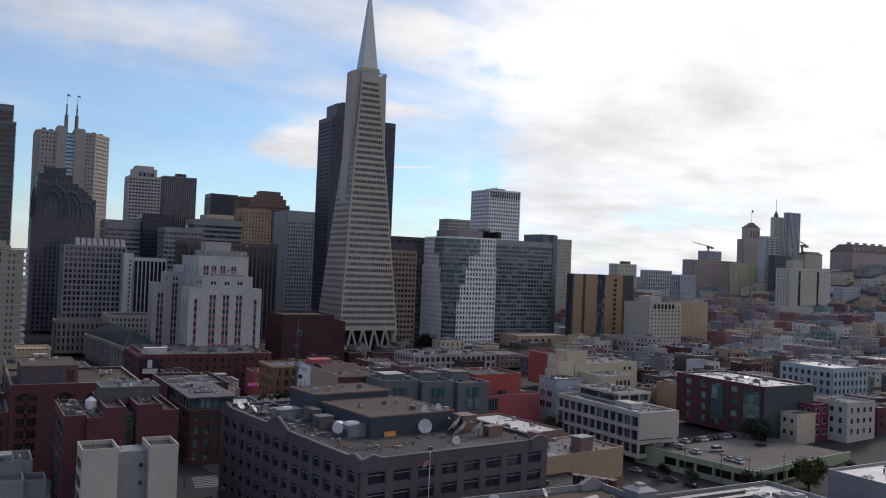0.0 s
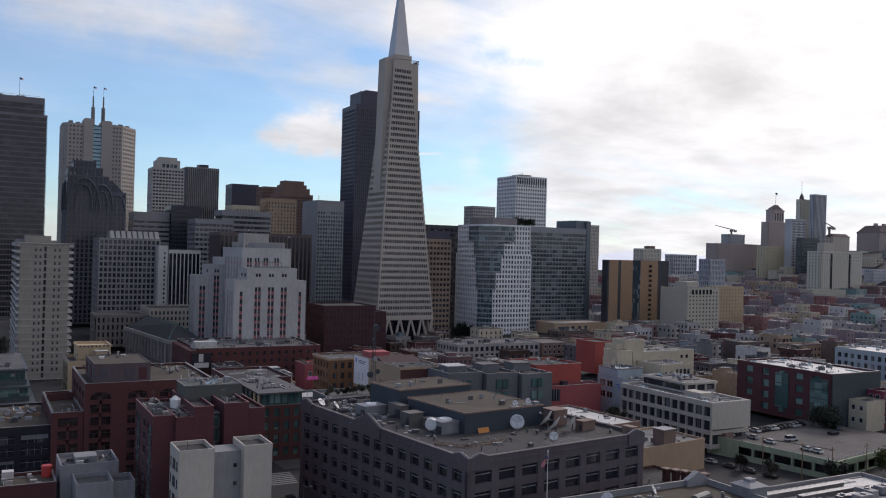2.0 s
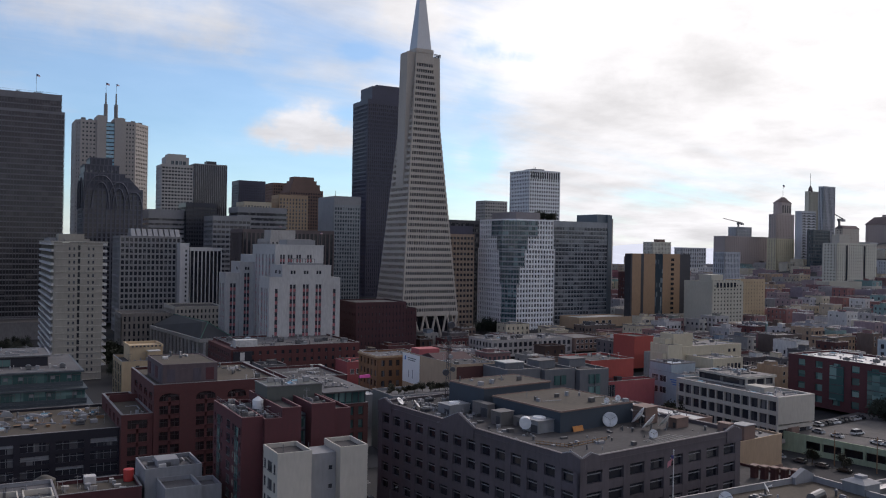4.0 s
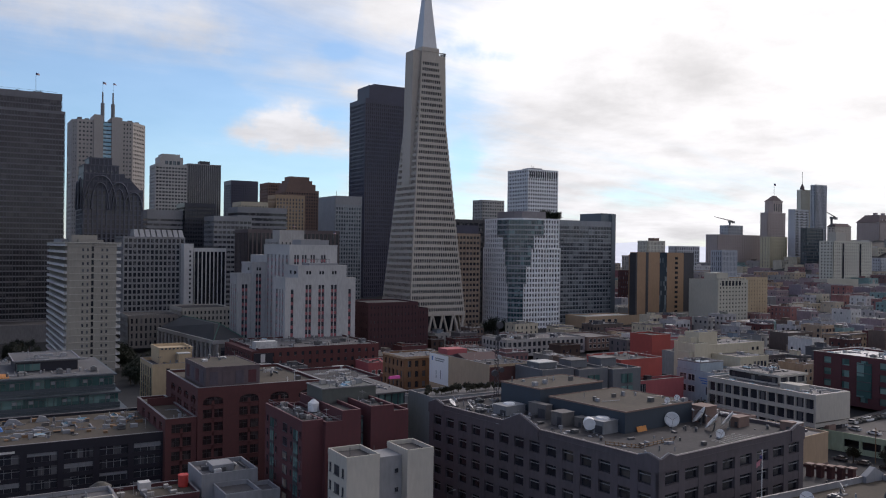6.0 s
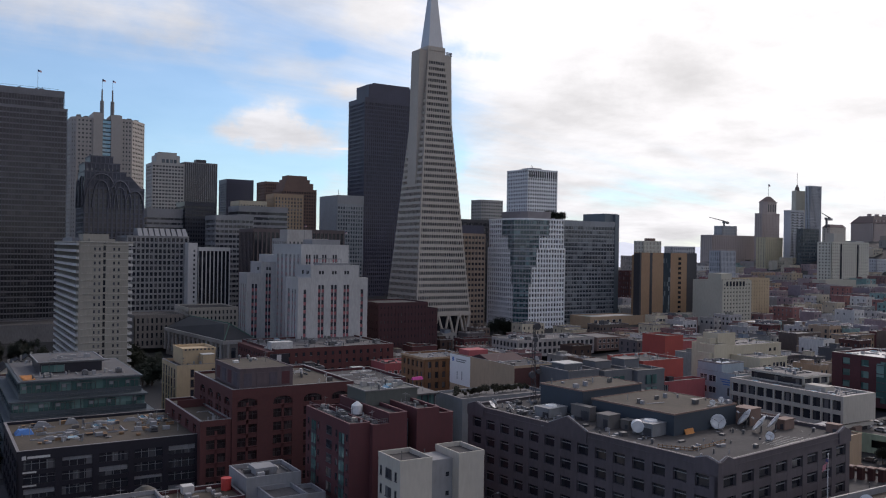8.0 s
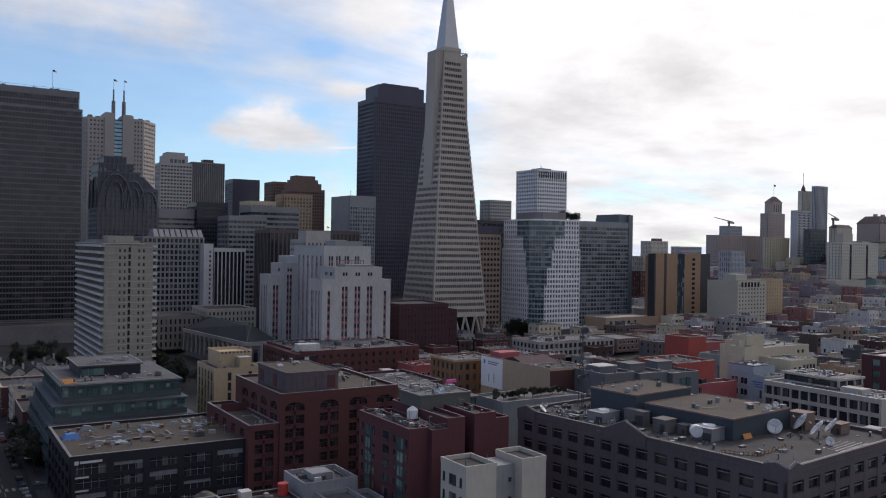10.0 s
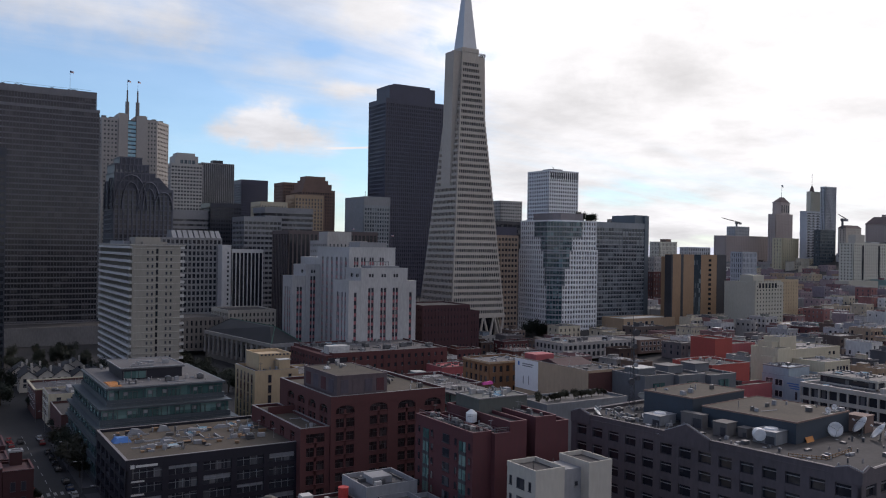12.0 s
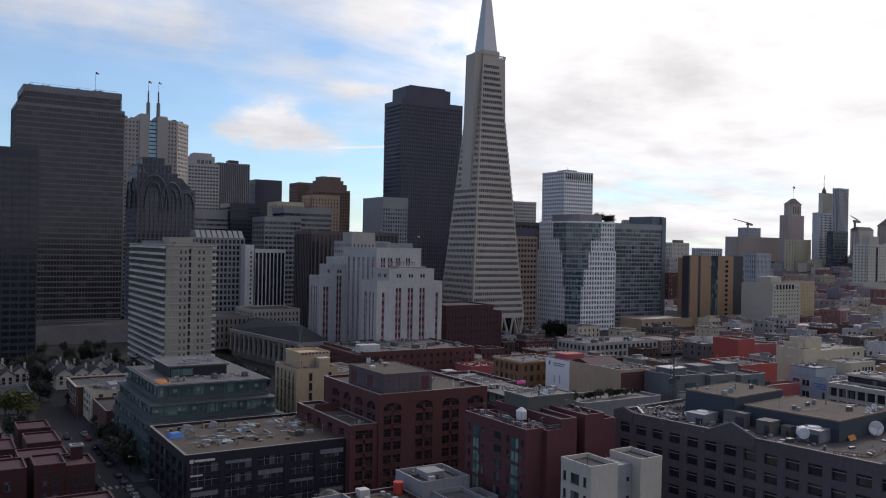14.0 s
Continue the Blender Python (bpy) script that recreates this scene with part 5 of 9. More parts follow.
def mill_face(e, way, plane, start, end, centres, half, zb, zt, floors, top_row):
    """Piers, sashes and broad arches of one facade; way "x" runs along x, "y" along y."""
    def at(u, d, z):
        return (u, plane + d, z) if way == "x" else (plane + d, u, z)

    def block(name, u0, u1, d0, d1, z0, z1, mat, parent=e):
        a, b = at(u0, d0, z0), at(u1, d1, z1)
        return part(name, Mesh().box(min(a[0], b[0]), min(a[1], b[1]), a[2], max(a[0], b[0]), max(a[1], b[1]), b[2]), mat, parent)

    edges = [start] + [v for c in centres for v in (c - half, c + half)] + [end]
    for a, b in zip(edges[::2], edges[1::2]):
        block("pier", a, b, 0.0, 0.55, zb, zt, red_brick)
    h = (zt - zb) / floors
    for c in centres:
        block("mullion_pier", c - 0.32, c + 0.32, 0.06, 0.5, zb, zt - 1.4, red_brick)
        bars = Mesh()
        for r in range(floors):
            z = zb + r * h
            spans = [(m - 0.045, m + 0.045, z + 1.2, z + h) for m in (c - (half + 0.32) / 2, c + (half + 0.32) / 2)] + [(c - half, c + half, z + 1.2 + (h - 1.2) * 0.55, z + 1.3 + (h - 1.2) * 0.55)]
            for u0, u1, za, zc in spans:
                a, b = at(u0, 0.3, za), at(u1, 0.43, zc)
                bars.box(a[0], a[1], a[2], b[0], b[1], b[2])
            block("sill", c - half - 0.1, c + half + 0.1, -0.08, 0.4, z + 1.08, z + 1.2, red_brick)
        part("sash_bar", bars, sash_brown, e)["kind"] = "stuff"
        if top_row:
            n, m = 10, Mesh()
            for k in range(n):
                a0, a1 = math.pi * k / n, math.pi * (k + 1) / n
                u0, u1 = c - half * math.cos(a0), c - half * math.cos(a1)
                z0, z1 = zt - 2.0 + 1.75 * math.sin(a0) ** 0.7, zt - 2.0 + 1.75 * math.sin(a1) ** 0.7
                lo = [at(u0, 0.04, z0), at(u1, 0.04, z1), at(u1, 0.5, z1), at(u0, 0.5, z0)]
                if way == "y":
                    lo = [lo[0], lo[3], lo[2], lo[1]]
                m.prism(lo, [(x, y, zt + 0.1) for x, y, z in lo])
            part("arch", m, red_brick, e, "broad brick arch over paired windows")["kind"] = "stuff"


def make_brick_mill():
    """Large brick building with paired windows under broad arches, a plant block and a lower wing."""
    x0, x1 = 8.5, 44
    e = tower("brick_warehouse", "large red brick warehouse with arched top windows", x0, 263, x1, 300, G, 24.6, 7, 0, 0, red_brick, mill_glass, sh=1.2, r=0.5, top=2.4, roof=tan_roof)
    mill_face(e, "x", 263, x0, x1, (x0 + 4.2, x0 + 14.2, x0 + 23.0, x0 + 31.4), 2.75, G, 22.3, 7, True)
    mill_face(e, "y", x0, 263.56, 300, (267.8, 275.6, 283.4, 291.2), 2.5, G, 22.3, 7, True)
    f = tower("brick_warehouse", "lower red brick wing with a sunken roof terrace", 0.2, 263.4, 8.4, 301, G, 16.9, 5, 0, 0, red_brick, mill_glass, sh=1.2, r=0.5, top=1.6, roof=tan_roof)
    mill_face(f, "x", 263.4, 0.2, 8.4, (4.4,), 2.6, G, 15.4, 5, False)
    mill_face(f, "y", 0.2, 263.96, 301, (269, 276.5, 284, 291.5), 1.5, G, 15.4, 5, False)
    solid(f, "terrace_wall", red_brick, 0.6, 288, 16, 8.4, 288.5, 18.4)
    part("tower_block", Mesh().box(11.2, 265.4, 23.6, 26.4, 288, 29.4), dusty_brick, e, "faded grey-violet plant block")
    part("tower_roof", Mesh().box(11.5, 265.7, 29.4, 26.1, 287.7, 29.5), tan_roof, e)
    part("tower_coping", Mesh().ring(11.1, 265.3, 29.4, 26.5, 288.1, 29.7, 0.4), dusty_brick, e)
    for k in range(4):
        part("blind_panel", Mesh().box(12.3 + k * 3.6, 265.3, 24.9, 14.6 + k * 3.6, 265.5, 28.4), (dusty_dark, dusty_brick, dusty_dark, maroon)[k], e, "blind recessed panel")
        part("blind_panel", Mesh().box(11.1, 267.4 + k * 5.2, 24.9, 11.3, 270.6 + k * 5.2, 28.4), maroon if k % 2 else dusty_dark, e, "blind recessed panel")
    solid(e, "plant_box", white_paint, 14, 279, 29.5, 15.4, 280.5, 30.1, "pale plant box")


dusty_dark = material("faded_violet_panel", (0.085, 0.07, 0.085), 0.9, vary=0.35, streak=1)
make_brick_mill()


def make_dark_office():
    x0, y0, x1, y1 = -42.5, 266, 1.3, 304
    e = tower("dark_office_building", "black steel and brick office building with wide grid windows", x0, y0, x1, y1, G, 13.2, 4, 5, 6, navy_steel, glass_dark, pw=1.5, sh=1.1, r=0.5, top=2.4, roof=tan_roof)
    h = (13.2 - 2.4 - G) / 4
    for i in range(4):
        z = G + i * h + 1.1
        for k in range(5):
            a = x0 + 1.5 + (x1 - x0 - 1.5) * k / 5
            w = (x1 - x0 - 1.5) / 5 - 1.5
            m = Mesh()
            for j in range(1, 4):
                m.box(a + w * j / 4 - 0.05, y0 + 0.3, z, a + w * j / 4 + 0.05, y0 + 0.45, z + h - 1.1)
            m.box(a, y0 + 0.3, z + 1.5, a + w, y0 + 0.45, z + 1.6)
            part("mullion", m, grey_paint, e, "grey window mullions")
            if (i + k) % 3 == 1:
                solid(e, "blind", light_grey, a + 0.1, y0 + 0.46, z + 1.0 + (k % 2) * 0.4, a + w - 0.1, y0 + 0.5, z + h - 1.2)
    # wall sign drawn as plain shapes
    s = thing("wall_sign", "small white plain wall sign on the dark facade", "sign", (-40, 265.9, 11.6))
    part("mark", Mesh().box(-41.4, 265.85, 11.1, -40.5, 265.99, 12.0), white_paint, s)
    part("bar", Mesh().box(-40.2, 265.85, 11.3, -35.2, 265.99, 11.85), white_paint, s)
    for zz in (8.0, 4.8):
        t = thing("wall_sign", "small white plain wall sign between floors", "sign", (-40, 265.9, zz))
        part("bar", Mesh().box(-41.2, 265.85, zz - 0.2, -38.2, 265.99, zz + 0.2), white_paint, t)
    return e


make_dark_office()


slate_clad = material("dark_slate_cladding", (0.06, 0.073, 0.083), 0.5, 0.2, vary=0.25)


def make_teal_office():
    e = thing("teal_glass_office", "stepped grey-blue office building with green glass bands", "office building", (-20, 335, G))
    for x0, y0, x1, y1, z0, z1 in ((-42, 308, -1, 362, G, 8), (-41.8, 308.5, -1.5, 361, 8, 12.5), (-40.5, 311, -3.0, 360, 12.5, 17.3), (-38, 315, -3.7, 359, 17.3, 22.3)):
        part("glazing", Mesh().box(x0 + 0.5, y0 + 0.5, z0, x1 - 0.5, y1 - 0.5, z1), glass_teal, e)
        n = max(1, round((z1 - z0) / 4.4))
        for i in range(n):
            z = z0 + (z1 - z0) * i / n
            part("spandrel", Mesh().ring(x0, y0, z, x1, y1, z + 1.7, 0.6), slate_clad, e)
        part("cornice", Mesh().box(x0 - 0.3, y0 - 0.3, z1 - 0.4, x1 + 0.3, y1 + 0.3, z1 + 0.12), slate_clad, e)
        for k in range(5):
            x = x0 + (x1 - x0) * (k + 0.5) / 5
            part("mullion", Mesh().box(x - 0.08, y0 + 0.25, z0, x + 0.08, y0 + 0.55, z1 - 0.4), slate_clad, e)
        for k in range(9):
            y = y0 + (y1 - y0) * (k + 0.5) / 9
            part("mullion", Mesh().box(x0 + 0.25, y - 0.1, z0, x0 + 0.55, y + 0.1, z1 - 0.4), slate_clad, e)
    part("roof", Mesh().box(-37.5, 315.5, 22.3, -4.2, 358.5, 22.55), grey_roof, e)
    # sliding windows in groups of two to four leaves between plain green panes
    for z, y, runs in ((13.75, 311, ((-39.6, 3), (-33, 2), (-28.6, 4), (-19.5, 2), (-14.6, 3), (-7.2, 2))), (18.55, 315, ((-37.2, 2), (-33.4, 3), (-26.5, 2), (-22.3, 4), (-13.2, 2), (-8.4, 3)))):
        for x, n in runs:
            m = Mesh()
            for i in range(n + 1):
                m.box(x + i * 1.3 - 0.05, y + 0.1, z, x + i * 1.3 + 0.05, y + 0.45, z + 2.6)
            m.box(x, y + 0.12, z + 2.5, x + n * 1.3, y + 0.44, z + 2.58).box(x, y + 0.12, z + 0.02, x + n * 1.3, y + 0.44, z + 0.1)
            part("window_frame", m, galvanised, e, "pale metal window frame")
            part("blind", Mesh().box(x + 0.06, y + 0.38, z + 1.5, x + 1.24, y + 0.46, z + 2.5), light_grey, e, "grey half-drawn blind")
        part("railing", Mesh().box(-40 if z < 15 else -37.6, y - 1.6, z - 0.2, -3.4, y - 1.54, z - 0.14).box(-40 if z < 15 else -37.6, y - 1.6, z - 0.7, -3.4, y - 1.56, z - 0.66), galvanised, e, "thin metal terrace railing")
    for k in range(9):
        solid(e, "terrace_plank", orange, -36.8 + (k % 2) * 0.3, 317 + k * 1.1, 22.55, -33.4, 317.8 + k * 1.1, 22.72, "orange-brown terrace plank")
    part("penthouse", Mesh().box(-31, 329, 22.5, -13, 350, 25.6), navy_steel, e)
    part("penthouse_roof", Mesh().box(-31.6, 328.4, 25.6, -12.4, 350.6, 26.0), grey_roof, e)
    part("penthouse_rim", Mesh().ring(-31.8, 328.2, 26.0, -12.2, 350.8, 26.25, 0.3), light_grey, e, "pale roof rim")
    part("penthouse_glazing", Mesh().box(-30.6, 328.8, 22.9, -24, 329.1, 25.0), glass_teal, e)
    for k in range(4):
        solid(e, "penthouse_mullion", galvanised, -30.7 + k * 2.2, 328.7, 22.8, -30.55 + k * 2.2, 329, 25.1)


make_teal_office()

e = roofed("yellow_corner_building", "ochre stucco building with tall narrow dark windows", 9.5, 325, 24.5, 345, G, 23.2, yellow_paint, tar_roof, parapet=1.1)
for u in (14.6, 21.6):
    windows(e, "y", u - 1, u + 1, 1, 2, 22, 6, 325, w=1.0, h=2.4, frame=brown_stone)
windows(e, "x", 326, 344, 5, 2, 22, 6, 9.5, w=1.0, h=2.6, frame=dark_steel)
part("roof_room", Mesh().box(13, 331, 22.3, 24, 344, 27), yellow_paint, e)
part("roof_room_parapet", Mesh().ring(12.8, 330.8, 27, 24.2, 344.2, 27.9, 0.3), yellow_paint, e)
# solid dark pieces on the parapet stand for shaded loggia gaps
for k in range(8):
    solid(e, "loggia_shade", dark_steel, 13.5 + k * 1.3, 330.7, 27.2, 14.2 + k * 1.3, 331.15, 27.7)
part("stair_box", Mesh().box(18.6, 327, 22.3, 22.4, 330.6, 26), yellow_paint, e)
solid(e, "stair_lid", white_roof, 18.4, 326.8, 26, 22.6, 330.69, 26.2)
e = roofed("yellow_annex", "low ochre stucco building with parapet", 25, 330, 38, 352, G, 20.5, yellow_paint, grey_roof)

e = tower("brick_long_building", "long red brick building with many small windows", 69.3, 395, 127.7, 440, G, 17.8, 5, 16, 12, red_brick, glass_dark, pw=2.2, sh=2.0, r=0.35, top=2.0, roof=grey_roof)
part("end_wall", Mesh().box(66, 395.2, G, 69.2, 436, 16.8), red_brick, e)
windows(e, "x", 397, 435, 11, 3, 16, 4, 66, w=1.1, h=1.6, frame=red_brick)


worn_granite = material("sooty_granite", (0.22, 0.2, 0.185), 0.85, vary=0.3, streak=1)


def make_custom_house():
    e = thing("granite_customs_building", "grey granite neoclassical building with dark hipped roof and copper ridges", "civic building", (76, 518, G))
    x0, y0, x1, y1 = 68, 479, 85.5, 564
    part("wall", Mesh().box(x0, y0, G, x1, y1, 11), worn_granite, e)
    part("cornice", Mesh().box(x0 - 1, y0 - 1, 11, x1 + 1, y1 + 1, 13), concrete, e)
    part("roof", Mesh().prism([(x0, y0, 13), (x1, y0, 13), (x1, y1, 13), (x0, y1, 13)], [(x0 + 6, y0 + 14, 20.5), (x1 - 9, y0 + 14, 20.5), (x1 - 9, y1 - 14, 20.5), (x0 + 9, y1 - 14, 20.5)]), slate_roof, e)
    m = Mesh()
    for a, b in (((x0, y0, 13.2), (x0 + 9, y0 + 14, 20.6)), ((x1, y0, 13.2), (x1 - 9, y0 + 14, 20.6)), ((x0 + 9, y0 + 14, 20.6), (x1 - 9, y0 + 14, 20.6)), ((x0 + 9, y0 + 14, 20.6), (x0 + 9, y1 - 14, 20.6))):
        m.tube(a, b, 0.3, n=5)
    part("ridge", m, green_copper, e, "green copper ridge capping")
    for k in range(14):
        y = y0 + 3 + k * 6.3
        part("column", Mesh().tube((x0 - 0.6, y, G + 3), (x0 - 0.6, y, 10.8), 0.8, 0.7, 8), concrete, e)
        solid(e, "window", glass_dark, x0 - 0.12, y + 2, 2, x0 + 0.2, y + 4.4, 9)
    for k in range(4):
        x = x0 + 2 + k * 6.2
        part("column", Mesh().tube((x, y0 - 0.6, G + 3), (x, y0 - 0.6, 10.8), 0.8, 0.7, 8), concrete, e)
        solid(e, "window", glass_dark, x + 2, y0 - 0.12, 2, x + 4.4, y0 + 0.2, 9)
    e.rotation_euler = (0, 0, radians(6.4))      # a little off the street grid


make_custom_house()
tower("pale_office_row", "pale stone six-storey office building", 77, 566, 108, 600, 0, 24, 6, 12, 10, white_stucco, glass_dark, pw=1.4, sh=1.6, r=0.4, top=2)
tower("grey_stone_block", "weathered grey-brown stone low office block", 46, 570, 75, 596, 0, 20, 4, 10, 8, worn_granite, glass_dark, pw=1.6, sh=1.5, r=0.4, top=2)

# ---- buildings across to the west ----
def make_white_office():
    e = tower("white_ribbon_office", "white concrete office building with ribbon windows and open lower gallery", 196, 210.5, 214, 256, 1, 16.4, 3, 0, 12, white_stucco, glass_dark, pw=0.5, sh=1.35, r=0.8, top=1.6, roof=grey_roof)
    part("end_wall", Mesh().box(195.9, 210.1, 7.4, 214.1, 210.9, 16.42), white_stucco, e, "blank white end wall")
    part("upper_glazing", Mesh().box(206.4, 232.4, 15.2, 220.6, 254.6, 18.6), glass_dark, e)
    for k in range(4):
        solid(e, "upper_column", white_stucco, 206 + k * 4.7, 232, 15.2, 206.7 + k * 4.7, 232.7, 18.6)
    part("upper_sill", Mesh().ring(206, 232, 15.2, 221, 255, 16.3, 0.3), white_stucco, e)
    part("upper_roof", Mesh().box(205.6, 231.6, 18.6, 221.4, 255.4, 19.4), white_stucco, e)
    part("upper_deck", Mesh().box(206.2, 232.2, 19.4, 220.8, 254.8, 19.5), grey_roof, e)
    solid(e, "plant_room", white_stucco, 201, 220, 15.2, 206, 228, 17.8)


make_white_office()


asphalt_deck = material("worn_asphalt", (0.09, 0.082, 0.078), 0.9, vary=0.4, big=0.15)
PX, PY, PTURN = 206.5, 171.0, radians(9)


def lot(u, v):
    """World place of a point on the parking deck, from its near corner."""
    c, s = math.cos(PTURN), math.sin(PTURN)
    return PX + u * c - v * s, PY + u * s + v * c


def make_parking():
    e = thing("parking_structure", "pale green open parking structure with cars on its top deck", "car park", (PX, PY, 0))
    e.rotation_euler = (0, 0, PTURN)
    X, Y = PX, PY
    part("deck", Mesh().box(X + 0.4, Y + 0.4, 3.6, X + 60, Y + 45, 4.1), asphalt_deck, e, "worn asphalt top deck")
    part("wall", Mesh().box(X, Y, 3.1, X + 0.4, Y + 45, 5.0), green_deck, e)
    part("wall", Mesh().box(X + 0.4, Y, 3.1, X + 60, Y + 0.4, 4.9), green_deck, e)
    part("wall", Mesh().box(X + 0.02, Y + 0.02, -3, X + 0.38, Y + 45, 0.6), green_deck, e)
    part("wall", Mesh().box(X + 0.4, Y + 0.03, -3, X + 60, Y + 0.38, 0.4), green_deck, e)
    part("end_wall", Mesh().box(X + 0.01, Y + 33, 0.6, X + 0.39, Y + 45, 3.1), green_deck, e)
    part("end_wall", Mesh().box(X + 26, Y + 0.01, 0.4, X + 60, Y + 0.39, 3.1), green_deck, e)
    for k in range(5):
        solid(e, "column", green_deck, X + 0.05, Y + 0.2 + k * 6.8, 0.6, X + 0.8, Y + 1.0 + k * 6.8, 3.1)
    for k in range(4):
        solid(e, "column", green_deck, X + 6 + k * 6.4, Y + 0.05, 0.4, X + 6.8 + k * 6.4, Y + 0.85, 3.1)
    for k in range(11):
        part("bay_line", Mesh().box(X + 7 + k * 2.6, Y + 4, 4.1, X + 7.12 + k * 2.6, Y + 8.6, 4.12), road_paint, e)
    for k in range(9):
        part("wheel_stop", Mesh().box(X + 13 + k * 2.6, Y + 16, 4.1, X + 14.7 + k * 2.6, Y + 16.3, 4.24), road_paint, e)
        part("wheel_stop", Mesh().box(X + 7.5 + k * 2.6, Y + 3.2, 4.1, X + 9.2 + k * 2.6, Y + 3.5, 4.24), road_paint, e)
    part("inner_wall", Mesh().box(X + 5, Y + 5, -3, X + 50, Y + 38, 3.6), dark_steel, e)
    part("curb_room", Mesh().box(X + 1.2, Y + 38.5, 4.1, X + 6, Y + 44, 6.0), brown_stone, e)


make_parking()
e = tower("maroon_loft_building", "dark red brick loft building with green glazed bays and white roof", 259, 212, 287, 256.5, 3, 22.8, 4, 4, 5, maroon, glass_teal, pw=4.6, sh=1.9, r=0.5, top=1.6, roof=white_roof)
part("corner_wall", Mesh().box(259, 211.6, 3, 287, 212.3, 22.5), slate_clad, e, "dark blue-green corner cladding")
for a, b in ((213.5, 221), (231, 237)):
    part("glazed_bay", Mesh().box(258.5, a, 7, 259.2, b, 20.4), glass_teal, e, "green glazed bay")
    for k in range(4):
        solid(e, "bay_bar", dark_steel, 258.4, a - 0.1, 9.5 + k * 3.4, 258.6, b + 0.1, 9.8 + k * 3.4)
plum_paint = material("plum_red_paint", (0.17, 0.025, 0.05), 0.8, vary=0.18, streak=1)
e = roofed("maroon_house", "maroon house with white bay window trims", 278.5, 205, 287, 211.4, 2, 16.5, plum_paint, tar_roof, "house")
windows(e, "x", 205.5, 211, 2, 4, 16, 3, 278.5, w=1.6, h=1.8)
windows(e, "y", 279, 286.6, 2, 4, 16, 3, 205, w=1.8, h=1.9)
e = roofed("white_flats", "white stucco flats with bay windows", 287.2, 197, 304, 210, 2, 18, white_stucco, grey_roof, "apartment building")
windows(e, "x", 198, 209, 3, 5, 17, 3, 287.2, w=1.4, h=2)
windows(e, "y", 288, 303, 4, 5, 17, 3, 197, w=1.4, h=2)
e = roofed("white_flats", "cream stucco flats next to the maroon house", 268, 204, 278.4, 211.4, 2, 13.5, cream_paint, grey_roof, "apartment building")
windows(e, "x", 204.6, 211, 2, 4, 13, 2, 268, w=1.2, h=1.6)
e = tower("blue_white_apartments", "pale blue-white apartment building with rows of bay windows", 346, 246, 372, 275, 6, 23.4, 4, 8, 8, blue_white, glass_office, pw=1.5, sh=1.6, r=0.4, top=2.2, roof=white_roof, category="apartment building")
rose_wall = material("rose_wall_paint", (0.34, 0.085, 0.09), 0.8, vary=0.18, streak=1)
rose_roof = material("faded_red_roof", (0.058, 0.025, 0.028), 0.85, vary=0.3)


def make_blue_white():
    e = roofed("blue_white_building", "pale blue-white painted building with lettering on its wall", 203, 259, 224, 278, 2, 16.6, blue_white, grey_roof, parapet=0.8)
    part("upper_storey", Mesh().box(203.2, 266, 15.8, 216, 277.8, 19.6), blue_white, e)
    part("upper_parapet", Mesh().ring(203.1, 265.9, 19.6, 216.1, 277.9, 20.1, 0.3), coping_backlit, e)
    for r, z in enumerate((12.6, 8.2)):
        for y in (274.6, 270.2):
            win = part("window", Mesh().box(202.9, y - 1.8, z - 0.1, 203.05, y + 1.8, z + 2.4), white_paint, e)
            for q in (-1, 1):
                o = new("pane", Mesh().box(202.86, y + q * 0.85 - 0.75, z, 202.95, y + q * 0.85 + 0.75, z + 2.3).data("pane", glass_dark))
                o.parent = win
    for k in range(3):
        solid(e, "wall_bar", tarp_blue, 202.9, 261.2, 13.8 - k * 0.9, 203.02, 266.4 - k * 0.7, 14.2 - k * 0.9, "row of unreadable blue lettering as a plain bar")
    solid(e, "dark_door", dark_steel, 202.9, 262, 8, 203.02, 262.9, 11)
    windows(e, "y", 204, 223, 5, 6, 15.4, 2, 259, w=1.7, h=2.0, frame=white_paint)


make_blue_white()


def make_cream():
    e = thing("cream_stepped_building", "cream stucco building rising in plain blank steps", "building", (235, 285, 3))
    FOOT.append((212, 265, 260, 302))
    for x0, y0, x1, y1, z in ((214, 279, 221.9, 287, 25.4), (212, 280, 213.98, 286, 22.0), (222, 284.2, 233, 292, 29.2), (218, 285, 221.98, 292, 27.2), (224.02, 281, 259, 300, 24.2), (226, 266, 243, 280.98, 20.8)):
        part("wall", Mesh().box(x0, y0, 2, x1, y1, z - 0.6), cream_paint, e)
        part("parapet", Mesh().ring(x0 - 0.04, y0 - 0.04, z - 0.6, x1 + 0.04, y1 + 0.04, z, 0.3), cream_paint, e)
        part("roof", Mesh().box(x0 + 0.3, y0 + 0.3, z - 0.6, x1 - 0.3, y1 - 0.3, z - 0.5), grey_roof, e)
    for x, z in ((251, 22), (254, 22), (228, 17.6), (231, 17.6)):
        solid(e, "window", glass_dark, x, 280.88 if z > 20 else 265.88, z - 1.2, x + 1.3, 281.1 if z > 20 else 266.1, z + 0.2)
    # flat dark sheet in place of the shaded recess
    solid(e, "recess", dark_steel, 226, 280.86, 18.2, 232, 281.05, 20.6, "dark sheet for the shade in a balcony recess")
    for k in range(4):
        solid(e, "window", glass_dark, 234 + k * 2.1, 265.86, 16.4, 235.2 + k * 2.1, 266.05, 18.6)


